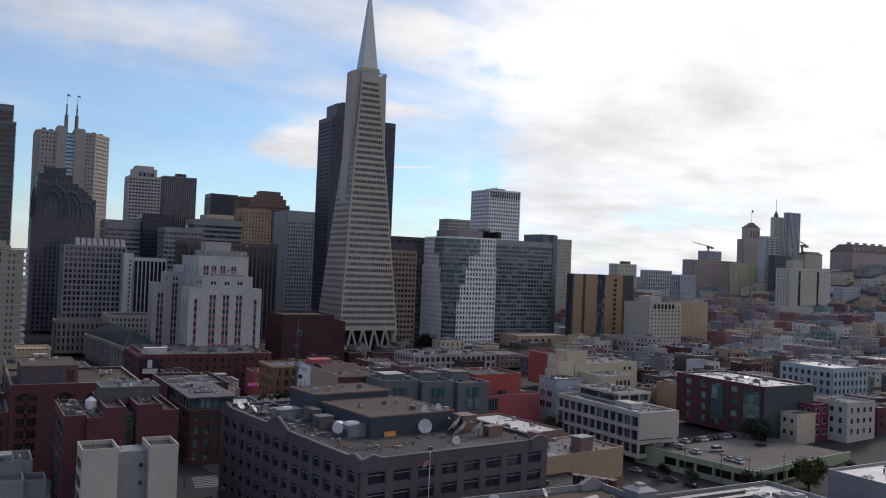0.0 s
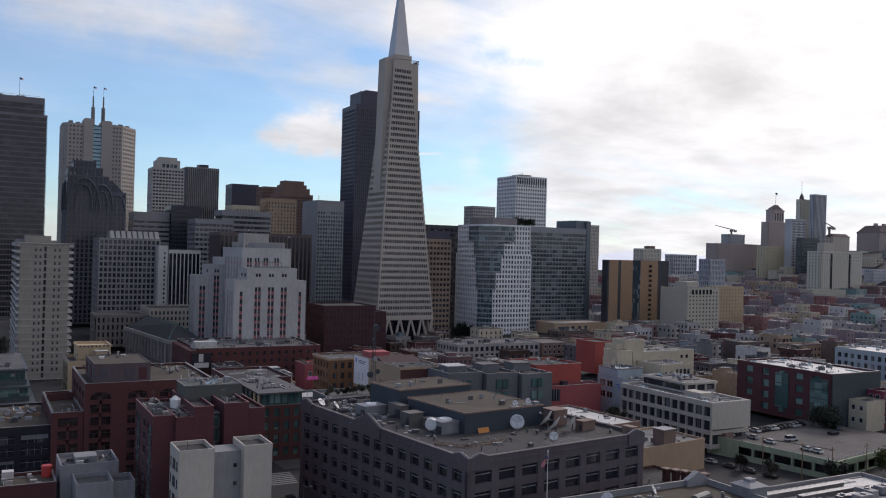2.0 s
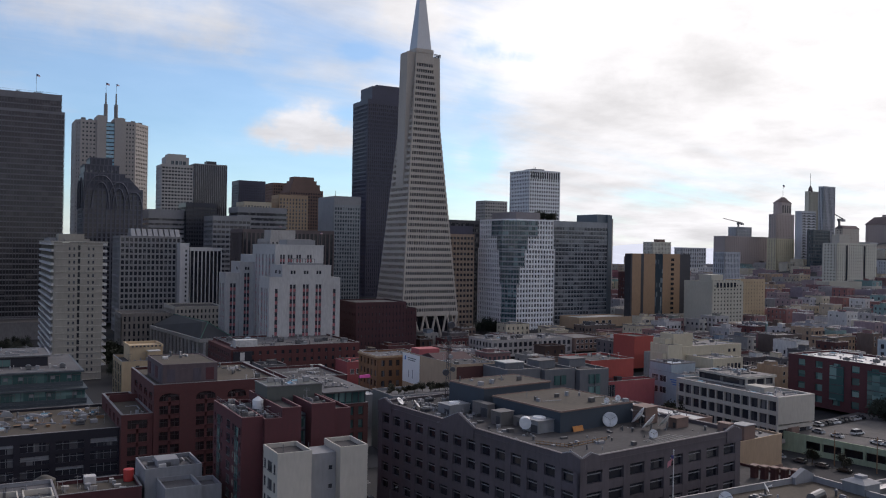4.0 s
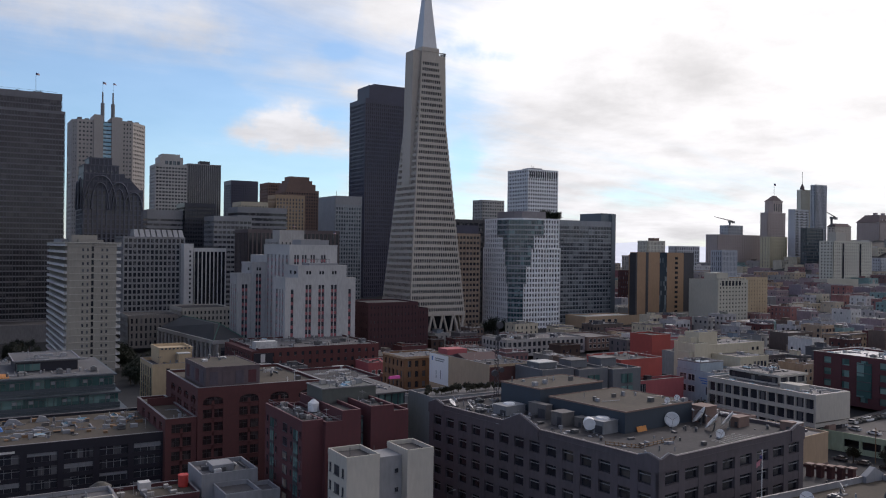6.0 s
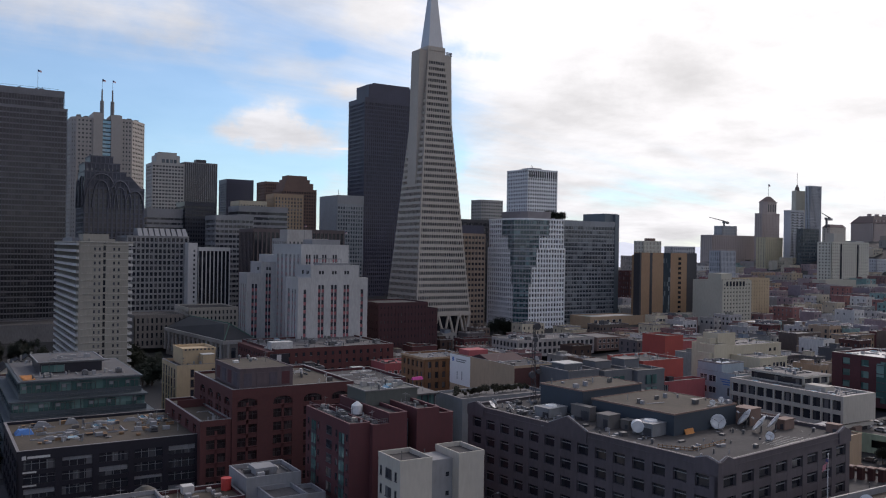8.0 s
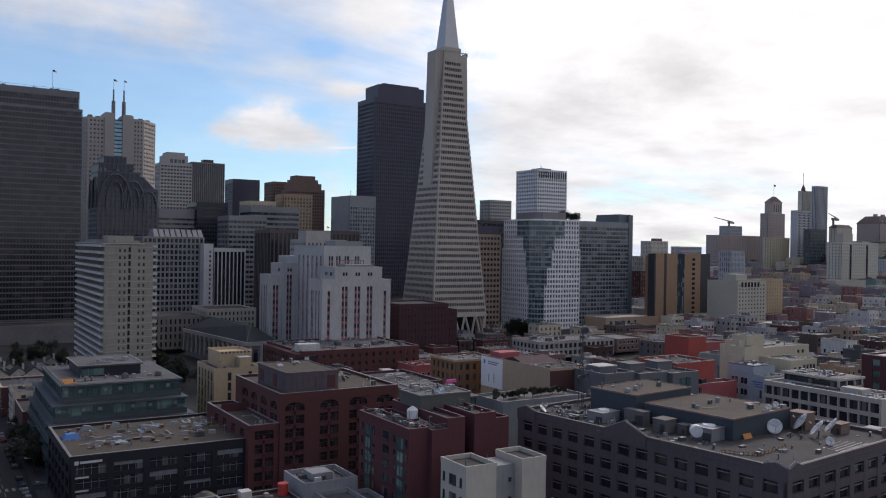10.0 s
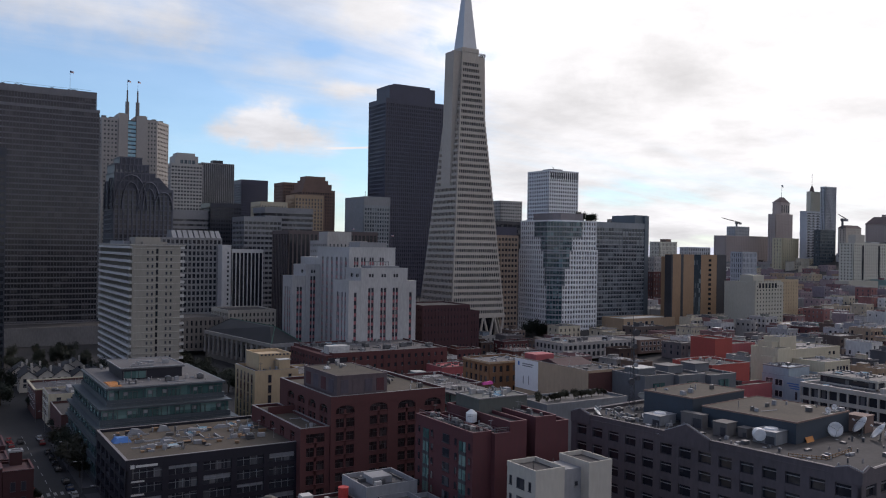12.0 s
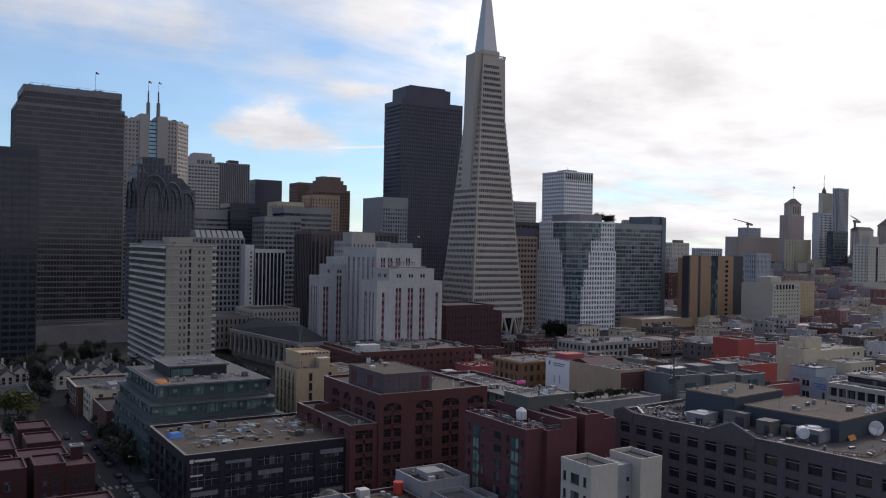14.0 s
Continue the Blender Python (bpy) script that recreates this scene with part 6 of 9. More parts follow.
make_cream()
e = roofed("red_hall", "orange-red painted hall with a flat roof", 171.5, 276.2, 193, 296, 2, 21.5, orange_red, tar_roof)
e = roofed("rose_annex", "rose-pink painted low building with a roof vent", 171.5, 269.6, 198, 276, 2, 14.2, rose_wall, rose_roof)
solid(e, "shop_glazing", glass_dark, 171.8, 269.5, 8.5, 178, 269.62, 13)
for k in range(5):
    solid(e, "glazing_bar", light_grey, 172.6 + k * 1.2, 269.42, 8.5, 172.75 + k * 1.2, 269.5, 13)
solid(e, "roof_vent", dark_steel, 181, 272, 13.4, 183.4, 274, 15.4)
e = roofed("red_block", "bright red painted block behind the cream building", 260, 350, 273, 366, 4, 20.3, orange_red, tar_roof)
e = roofed("red_block", "dull red painted block", 273.3, 354, 296, 366, 5, 16.5, rose_wall, tar_roof)


party_tan = material("tan_party_wall", (0.42, 0.31, 0.21), 0.85, vary=0.14, streak=1)
ochre_brick = material("ochre_brown_brick", (0.2, 0.105, 0.055), 0.88, vary=0.22, fine=2.5, bump=0.3)


grey_loft = material("dark_grey_stucco", (0.125, 0.13, 0.138), 0.8, vary=0.2, streak=1)


def make_grey_row():
    for k, (a, b) in enumerate(((128, 142), (142.6, 156), (156.6, 170))):
        e = roofed("grey_loft_house", "grey stucco loft block with dark green bay windows", a, 268 - k * 2, b, 284, 1, 21.4 - k * 0.5, grey_loft, tar_roof)
        for r in range(2):
            solid(e, "bay_window", glass_teal, a + 4, 267.4 - k * 2, 11 + r * 4.4, a + 9, 268.2 - k * 2, 14.2 + r * 4.4)
            solid(e, "bay_frame", dark_steel, a + 6.3, 267.2 - k * 2, 11 + r * 4.4, a + 6.7, 268 - k * 2, 14.2 + r * 4.4)
        solid(e, "roof_room", grey_loft, a + 3, 274, 20, b - 3, 281, 22.8)
        solid(e, "roof_room_top", grey_roof if k else white_roof, a + 2.8, 273.8, 22.8, b - 2.8, 281.2, 23.1)


make_grey_row()
e = roofed("tan_party_wall_building", "tan party wall building with a painted white end panel", 117, 284.5, 135, 327.5, 1, 21.8, party_tan, tar_roof, parapet=0.6)
# dark front added in place of the dark building next door
solid(e, "neighbour_front", dark_brown, 117.1, 284.3, 1, 135.1, 284.6, 20.9, "dark brick front standing for the dark building beside")
solid(e, "white_panel", sign_white, 116.88, 312.8, 10, 117.02, 327.3, 21.5, "white painted wall panel")
solid(e, "mark", tarp_blue, 116.8, 324.4, 18.8, 116.9, 325.4, 20.4, "small blue painted mark")
for k in range(2):
    solid(e, "bar", grey_paint, 116.8, 315.5 + k * 0.8, 19.6 - k * 0.8, 116.9, 322.5, 20.0 - k * 0.8, "row of unreadable painted writing as a plain bar")
solid(e, "picture", grey_paint, 116.8, 318.2, 12, 116.9, 318.6, 15.4, "thin grey painted outline")
solid(e, "picture", grey_paint, 116.8, 321.6, 12, 116.9, 322.0, 15.0, "thin grey painted outline")
part("sloped_roof", Mesh().gable(118, 300, 134, 316, 21.2, 23.2, along="x"), rose_roof, e)
solid(e, "red_box", rose_wall, 119, 317, 21.2, 128, 324, 23.6)
e = tower("ochre_brick_building", "ochre-brown brick building with tall paired windows and a cornice", 108.5, 333, 130, 352, 1, 19.4, 4, 6, 5, ochre_brick, glass_dark, pw=1.7, sh=1.7, r=0.4, top=1.8, roof=grey_roof)
part("cornice", Mesh().box(108, 332.5, 18.6, 130, 332.98, 19.3).box(108, 333, 18.6, 108.48, 352, 19.3), tan_stone, e)
e = tower("pale_arcade_office", "pale stone office row with tall pilasters", 219, 420, 275, 445, 3, 12.5, 2, 16, 7, concrete, glass_dark, pw=1.2, sh=1.4, r=0.5, top=1.6, roof=grey_roof)
e = roofed("brick_office", "brown brick three-storey office", 275.5, 418, 300, 445, 4, 12, brown_stone, grey_roof)
windows(e, "y", 276, 299, 7, 5, 11.5, 2, 418, w=1.6, h=1.7)

# ---- lower left: nearest roofs and terraces ----
tank_brown = material("brown_painted_tank", (0.05, 0.045, 0.035), 0.7, vary=0.3)


def make_near_roofs():
    e = thing("white_terrace_building", "pale grey stucco building with stepped roof terraces", "building", (4, 215, G))
    for a, b, c, d, z in ((-0.5, 224, 12.4, 236.5, 10.6), (2, 214, 10, 224, 8.4), (10.01, 216, 15, 224, 7.6)):
        part("wall", Mesh().box(a, b, G, c, d, z), light_grey, e)
        part("parapet", Mesh().ring(a, b, z, c, d, z + 1.1, 0.35), light_grey, e)
        part("roof", Mesh().box(a + 0.35, b + 0.35, z, c - 0.35, d - 0.35, z + 0.1), grey_roof, e)
    windows(e, "y", 1, 13, 4, 3, 10, 1, 224, w=0.7, h=3)
    solid(e, "roof_box", light_grey, 3, 228, 10.8, 8, 233, 12.4)
    f = roofed("grey_terrace_building", "grey stucco building with low white roof parapets", -40, 208, -20, 224, G, 11.8, light_grey, grey_roof)
    for k in range(3):
        part("roof_wall", Mesh().ring(-39 + k * 6.4, 209, 10.9, -33.4 + k * 6.4, 216, 12.2, 0.3), white_stucco, f)
    d = thing("dome_vent", "dark round rooftop tank with a domed top", "tank", (-21, 229, 7.9))
    part("drum", Mesh().tube((-21, 229, 7.9), (-21, 229, 10.6), 2.3, 2.3, 18), tank_brown, d)
    part("lid", Mesh().tube((-21, 229, 10.6), (-21, 229, 11.5), 2.3, 0.8, 18), tank_brown, d)
    g = roofed("flat_roof_building", "low maroon building with a tan roof", -34, 222, -1.5, 233.5, G, 8.6, maroon, tan_roof)
    solid(g, "roof_hatch", white_paint, -12.5, 231, 7.9, -10, 233.5, 9.6)
    r = thing("round_flue", "bright red round rooftop flue", "flue", (-3, 230.5, 7.9))
    part("drum", Mesh().tube((-3, 230.5, 7.9), (-3, 230.5, 10.4), 1.15, 1.15, 14), sign_red, r)
    part("cap", Mesh().tube((-3, 230.5, 10.4), (-3, 230.5, 10.6), 1.25, 1.2, 14), sign_red, r)
    roofed("white_low_building", "white low roof with a raised edge", 22, 172, 40, 186, G, 8, white_stucco, white_roof)


make_near_roofs()


def make_red_terraces():
    for x0, y0, x1, y1, z in ((-90, 281, -75.6, 292, 10.8), (-74, 281, -67.1, 292, 11), (-67, 281, -60.4, 291, 10.2), (-76, 296, -64.5, 306, 9.6), (-84, 297, -76.4, 312, 7), (-72, 318, -63.5, 332, 8.4), (-84, 322, -74.4, 336, 6.5), (-82, 240, -60.6, 262, 8.2), (-72, 344, -63, 356, 7.2), (-86, 350, -76, 362, 5.5)):
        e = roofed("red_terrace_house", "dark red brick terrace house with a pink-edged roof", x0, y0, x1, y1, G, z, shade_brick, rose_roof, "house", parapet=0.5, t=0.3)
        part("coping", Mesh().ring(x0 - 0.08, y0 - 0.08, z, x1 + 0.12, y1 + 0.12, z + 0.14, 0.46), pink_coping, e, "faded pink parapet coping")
        windows(e, "y", x0 + 1, x1 - 1, 2, 1, z - 2, 2, y0, w=0.9, h=2.0, frame=dark_steel)
    f = thing("brick_chimney", "square red brick chimney with a pale cap", "chimney", (-63.6, 289, 9.7))
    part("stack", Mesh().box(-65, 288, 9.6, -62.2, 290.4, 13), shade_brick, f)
    part("cap", Mesh().ring(-65.2, 287.8, 13, -62, 290.6, 13.4, 0.5), light_grey, f)


make_red_terraces()
e = roofed("red_market_building", "low red painted building with a cluttered red roof", 113.5, 376, 130, 390, 0, 11.4, rose_wall, rose_wall, parapet=0.6)
windows(e, "y", 114.5, 129, 5, 4, 10, 1, 376, w=1.6, h=2.0)
bits, rnd = Mesh(), random.Random(21)
for k in range(16):
    a, b = rnd.uniform(114, 128), rnd.uniform(377, 388)
    bits.box(a, b, 10.8, a + rnd.uniform(0.5, 1.8), b + rnd.uniform(0.4, 1.2), 11.2 + rnd.uniform(0.2, 1.0))
part("roof_fixture", bits, galvanised, e, "grey vents and boxes")["kind"] = "stuff"


def gable_house(x, y, h, rnd):
    """One narrow gabled house, front gable towards the street in the north."""
    e = thing("gable_house", "small white gabled townhouse with a dark pitched roof", "house", (x + 3.5, y + 5, G), group="white gabled townhouses")
    w, d, q = 7.0, 10.0, 2.6
    part("wall", Mesh().box(x, y, G, x + w, y + d, h).gable(x + 0.01, y + 0.01, x + w - 0.01, y + d - 0.01, h, h + q, along="y"), white_stucco, e)
    m = Mesh()
    c = x + w / 2
    for s in (-1, 1):
        a = c + s * (w / 2 + 0.4)
        lo = [(a, y - 0.4, h - 0.3), (c, y - 0.4, h + q + 0.05), (c, y + d + 0.4, h + q + 0.05), (a, y + d + 0.4, h - 0.3)]
        if s > 0:
            lo = [lo[1], lo[0], lo[3], lo[2]]
        m.prism(lo, [(px, py, pz + 0.3) for px, py, pz in lo])
    part("roof", m, slate_roof, e)
    part("chimney", Mesh().box(x + 5, y + 4, h, x + 5.9, y + 4.9, h + q + 1.6), white_stucco, e)
    windows(e, "y", x + 0.8, x + w - 0.8, 2, -1, h - 0.2, 2, y, w=1.1, h=1.3, frame=dark_steel)


def make_gable_houses():
    rnd = random.Random(5)
    for row, (y, xs) in enumerate(((474, (-45.5, -38.2, -31, -23.8, -16.6)), (486, (-68, -44, -32, -18)), (494, (-62, -48, -40.5, -26)), (510, (-70, -44, -20)))):
        for x in xs:
            gable_house(x + rnd.uniform(-0.6, 0.6), y + rnd.uniform(-2, 2), 3.4 + rnd.uniform(-0.6, 0.6), rnd)


make_gable_houses()
roofed("dark_street_building", "dark brick building with a tar roof on the street", -43, 366, -18, 393, G, 6.5, dark_brown, tar_roof)
e = roofed("cream_street_building", "cream stucco three-storey building on the street", -43.5, 394, -22, 411, G, 9, cream_paint, grey_roof)
windows(e, "x", 395, 410, 4, 0, 8, 3, -43.5, w=1.4, h=1.6)
windows(e, "y", -42.5, -23, 4, 0, 8, 3, 394, w=1.3, h=1.7, frame=dark_steel)
solid(e, "roof_room", light_grey, -36, 399, 8.2, -28, 407, 10.2)
e = roofed("brown_street_building", "red-brown brick building with a pale roof on the street", -46, 411.5, -18, 437, G, 8, dark_brown, grey_roof)
windows(e, "x", 412, 436, 6, 0, 7, 2, -46, w=1.4, h=1.8)
part("cornice", Mesh().ring(-46.4, 411.3, 8, -17.6, 437.4, 8.4, 0.8), cream_paint, e, "white cornice")
e = roofed("plain_wall_building", "dark grey low building with a blank street wall", -82, 425, -60, 448, G, 5, grey_paint, tar_roof)
podium_grey = material("worn_podium_concrete", (0.2, 0.19, 0.19), 0.85, vary=0.3, streak=1)
e = roofed("tower_podium", "pale worn concrete podium of the office slab", -60, 655, 30, 691, -3, 9, podium_grey, tar_roof, "building")


def make_corner_shop():
    """Brick corner building with a glazed top storey and a projecting flat cap."""
    e = tower("glazed_corner_building", "dark brick corner building with a glazed top storey", 59.3, 265.7, 74, 296, G, 14.6, 4, 4, 6, dark_brown, glass_teal, pw=1.6, sh=1.5, r=0.5, top=1.0, roof=grey_roof)
    part("top_glazing", Mesh().box(60, 266.4, 14, 73.4, 295.4, 18.2), glass_teal, e)
    for k in range(7):
        part("mullion", Mesh().box(59.8 + k * 2.2, 266.1, 14.6, 60.05 + k * 2.2, 266.5, 18.2), dark_steel, e)
        part("mullion", Mesh().box(59.7, 266.6 + k * 4.7, 14.6, 60.1, 266.85 + k * 4.7, 18.2), dark_steel, e)
    part("cap", Mesh().box(58.8, 265.2, 18.2, 74.4, 296.4, 18.7), grey_roof, e)
    f = roofed("red_gable_wall_building", "dark red painted building with a blank street wall", 58.8, 297, 80, 325, G, 18.6, red_clad, tar_roof)


make_corner_shop()


# ---- hill with its big buildings ----
def far_block(name, label, x0, y, x1, z1, n, nx, wall, glass=None, depth=22, category="apartment building", pw=1.6, sh=1.6, z0=None):
    z0 = ground(x0, y) - 4 if z0 is None else z0
    return tower(name, label, x0, y, x1, y + depth, z0, z1, n, min(nx, int((x1 - x0) / (pw + 0.9))), max(2, int(depth / (pw + 1.4))), wall, glass or glass_hazed, pw=pw, sh=sh, r=0.4, top=1.6, roof=grey_roof, category=category)


# haze over the hill is put into these walls as paler base colours
hill_brown = material("haze_paled_brown_stone", (0.4, 0.335, 0.31), 0.85, vary=0.18, streak=1, big=0.03)
hill_beige = material("haze_paled_beige_stone", (0.5, 0.44, 0.37), 0.85, vary=0.18, streak=1, big=0.03)
hill_grey = material("haze_paled_grey_stone", (0.42, 0.43, 0.45), 0.8, vary=0.18, streak=1, big=0.03)
hill_white = material("haze_paled_white_stucco", (0.53, 0.51, 0.43), 0.85, vary=0.14, streak=1, big=0.03)
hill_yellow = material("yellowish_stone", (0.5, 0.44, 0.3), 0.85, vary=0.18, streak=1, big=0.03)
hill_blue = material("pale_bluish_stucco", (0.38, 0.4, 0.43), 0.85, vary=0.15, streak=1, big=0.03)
dome_brown = material("dull_brown_roof_tiles", (0.13, 0.095, 0.09), 0.8, vary=0.2)
def slotted_flats(name, label, x0, y, x1, z0, z1, wall, depth=14, slots=4, n=14, half=1.6):
    """Apartment tower with columns of dark balcony slots between strips of small windows."""
    e = thing(name, label, "apartment building", ((x0 + x1) / 2, y + depth / 2, z0))
    FOOT.append((x0, y, x1, y + depth))
    part("wall", Mesh().box(x0, y, z0, x1, y + depth, z1 - 0.8), wall, e)
    part("parapet", Mesh().ring(x0 - 0.1, y - 0.1, z1 - 0.8, x1 + 0.1, y + depth + 0.1, z1 + 0.5, 0.5), wall, e)
    part("roof", Mesh().box(x0 + 0.5, y + 0.5, z1 - 0.8, x1 - 0.5, y + depth - 0.5, z1 - 0.6), grey_roof, e)
    h, w = (z1 - z0 - 2) / n, (x1 - x0) / slots
    for s in range(slots):
        c = x0 + w * (s + 0.5)
        part("slot", Mesh().box(c - half, y - 0.08, z0 + 1, c + half, y + 0.3, z1 - 2), glass_black, e, "dark balcony slot")
        rail, pane = Mesh(), Mesh()
        for i in range(n):
            z = z0 + 1 + i * h
            rail.box(c - half - 0.1, y - 0.3, z, c + half + 0.1, y - 0.06, z + 1.35)
            for u in (-0.32, 0.32):
                pane.box(c + u * w - 0.8, y - 0.09, z + 0.9, c + u * w + 0.8, y + 0.1, z + 2.4)
        part("balcony", rail, wall, e)["kind"] = "stuff"
        part("window_glass", pane, glass_dark, e)["kind"] = "stuff"
    return e


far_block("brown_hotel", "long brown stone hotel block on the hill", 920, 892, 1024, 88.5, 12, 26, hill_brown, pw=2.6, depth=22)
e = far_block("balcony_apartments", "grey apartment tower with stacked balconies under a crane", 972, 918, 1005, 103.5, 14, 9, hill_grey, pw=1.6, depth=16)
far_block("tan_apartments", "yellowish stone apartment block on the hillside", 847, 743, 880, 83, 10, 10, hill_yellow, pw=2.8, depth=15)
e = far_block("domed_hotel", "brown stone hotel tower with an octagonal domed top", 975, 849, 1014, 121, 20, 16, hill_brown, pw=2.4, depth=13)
part("upper_tower", Mesh().column([(987, 849.5), (1007, 849.5), (1012, 853), (1012, 860), (1007, 862), (987, 862), (982, 860), (982, 853)], 119.5, 137), hill_brown, e)
part("belfry_cornice", Mesh().column([(986, 849), (1008, 849), (1013, 852.6), (1013, 860.4), (1008, 862.6), (986, 862.6), (981, 860.4), (981, 852.6)], 137, 138.2), hill_brown, e)
part("dome", Mesh().prism([(987, 849.5, 138.2), (1007, 849.5, 138.2), (1012, 853, 138.2), (1012, 860, 138.2), (1007, 862, 138.2), (987, 862, 138.2), (982, 860, 138.2), (982, 853, 138.2)], [(995, 854, 146), (999, 854, 146), (1000, 855, 146), (1000, 857, 146), (999, 858, 146), (995, 858, 146), (994, 857, 146), (994, 855, 146)]), dome_brown, e, "dark faceted dome")
for k in range(4):
    solid(e, "arched_window", glass_dark, 988.5 + k * 5, 849.3, 123, 990.8 + k * 5, 849.7, 134)
flag(997, 856, 164, 1.8, 19)
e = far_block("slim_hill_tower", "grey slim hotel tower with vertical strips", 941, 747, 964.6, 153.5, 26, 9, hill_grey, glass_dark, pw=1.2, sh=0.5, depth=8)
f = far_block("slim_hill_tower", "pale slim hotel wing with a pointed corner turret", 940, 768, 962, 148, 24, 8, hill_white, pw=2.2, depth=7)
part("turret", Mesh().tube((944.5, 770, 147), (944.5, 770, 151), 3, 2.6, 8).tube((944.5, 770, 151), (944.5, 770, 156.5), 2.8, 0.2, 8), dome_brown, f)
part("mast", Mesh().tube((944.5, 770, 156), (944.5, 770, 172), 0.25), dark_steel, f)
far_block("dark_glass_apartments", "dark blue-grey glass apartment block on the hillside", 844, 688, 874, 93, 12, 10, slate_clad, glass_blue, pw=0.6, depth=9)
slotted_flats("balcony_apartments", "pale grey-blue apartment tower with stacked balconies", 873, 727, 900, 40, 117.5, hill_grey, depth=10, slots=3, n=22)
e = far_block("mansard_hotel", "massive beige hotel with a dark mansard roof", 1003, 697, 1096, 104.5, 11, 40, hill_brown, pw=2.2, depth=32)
part("mansard", Mesh().prism([(1002, 696, 104.5), (1097, 696, 104.5), (1097, 730, 104.5), (1002, 730, 104.5)], [(1012, 703, 114.5), (1092, 701, 114.5), (1092, 725, 114.5), (1012, 723, 114.5)]), dome_brown, e, "dark mansard roof")
for k in range(10):
    solid(e, "dormer", hill_brown, 1008 + k * 8.6, 697, 104.5, 1011 + k * 8.6, 703, 109)
for k in range(5):
    solid(e, "chimney", hill_brown, 1014 + k * 17, 709, 108, 1018 + k * 17, 713, 117.5)
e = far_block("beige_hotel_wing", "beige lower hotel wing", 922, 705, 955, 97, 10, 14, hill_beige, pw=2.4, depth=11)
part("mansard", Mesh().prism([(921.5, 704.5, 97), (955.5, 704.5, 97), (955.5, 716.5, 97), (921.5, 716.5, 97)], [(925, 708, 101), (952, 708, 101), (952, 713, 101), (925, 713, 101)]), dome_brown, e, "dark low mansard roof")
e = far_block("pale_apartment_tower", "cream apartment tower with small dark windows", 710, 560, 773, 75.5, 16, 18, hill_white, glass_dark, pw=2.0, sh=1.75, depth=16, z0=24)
for a in (724, 752):
    solid(e, "slot", glass_dark, a, 559.6, 30, a + 2.6, 560.2, 73, "dark balcony slot")
solid(e, "penthouse", white_stucco, 722, 566, 75, 738, 574, 84)
f = roofed("parking_podium", "cream blank podium below the apartment tower", 679, 545, 728, 559.5, 18, 38, pale_flats, grey_roof)
e = far_block("white_row", "long white two-storey row", 706, 519, 755, 34, 2, 16, white_stucco, pw=1.2, depth=12)
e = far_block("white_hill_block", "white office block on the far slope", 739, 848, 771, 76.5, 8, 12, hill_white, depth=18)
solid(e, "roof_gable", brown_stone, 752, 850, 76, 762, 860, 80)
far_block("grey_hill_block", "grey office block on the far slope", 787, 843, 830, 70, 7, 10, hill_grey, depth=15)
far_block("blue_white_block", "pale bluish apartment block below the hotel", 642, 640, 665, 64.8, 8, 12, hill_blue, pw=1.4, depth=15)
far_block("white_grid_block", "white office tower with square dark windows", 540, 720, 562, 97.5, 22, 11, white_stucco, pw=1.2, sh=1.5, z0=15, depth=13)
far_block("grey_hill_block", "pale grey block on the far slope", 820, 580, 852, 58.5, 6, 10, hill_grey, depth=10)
far_block("grey_hill_block", "brown-grey block on the far slope", 867, 960, 900, 60, 6, 10, hill_grey, depth=17)
far_block("grey_hill_block", "dark grey block behind the ochre tower", 577, 700, 610, 58, 9, 10, concrete, z0=12, depth=19)
far_block("brown_hill_block", "brown brick block behind the ochre tower", 514, 640, 540, 44, 8, 8, dark_brown, z0=8, depth=15)
far_block("white_low_block", "white low block at the foot of the ochre tower", 418.3, 498, 456, 15.8, 3, 3, white_stucco, pw=9, z0=6, depth=11)


def crane(x, y, z0, z1, reach):
    e = thing("tower_crane", "thin grey tower crane over a building site", "crane", (x, y, z0))
    part("mast", Mesh().box(x - 1, y - 1, z0, x + 1, y + 1, z1), galvanised, e)
    part("jib", Mesh().tube((x + 8, y, z1), (x - reach, y, z1 + 6), 0.9, 0.5, 4), galvanised, e)
    part("cab", Mesh().box(x - 2, y - 1.6, z1 - 2.5, x + 2, y + 1.6, z1 + 0.5), galvanised, e)
    part("counterweight", Mesh().box(x + 6, y - 1.5, z1 - 3, x + 10, y + 1.5, z1), concrete, e)


crane(986, 927, 101, 110, 34)
crane(922, 710, 96, 109, 10)

# far hill crests behind everything, their haze put in as emission
def far_ridge():
    rnd = random.Random(3)
    v, f = [], []
    n = 60
    for i in range(n + 1):
        x = -800 + i * 75
        y = 2900 - i * 12
        h = 30 + 16 * math.sin(i * 0.31) + 9 * math.sin(i * 0.83 + 1) + rnd.uniform(-4, 4) + 62 * math.exp(-((x - 2150) / 520) ** 2)
        v += [(x, y - 500, 0), (x, y, h), (x, y + 700, 0)]
    for i in range(n):
        a = i * 3
        f += [(a, a + 3, a + 4, a + 1), (a + 1, a + 4, a + 5, a + 2)]
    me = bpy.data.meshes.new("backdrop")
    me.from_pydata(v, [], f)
    me.materials.append(haze_ridge)
    tagged(new("backdrop", me), "low distant hills along the horizon, their haze a glow", "hills", kind="structure")


far_ridge()


# ---- streets of low houses ----
def wall_paint(words, color):
    return material("house_wall", color, 0.85, vary=0.28, streak=1, big=0.08), words


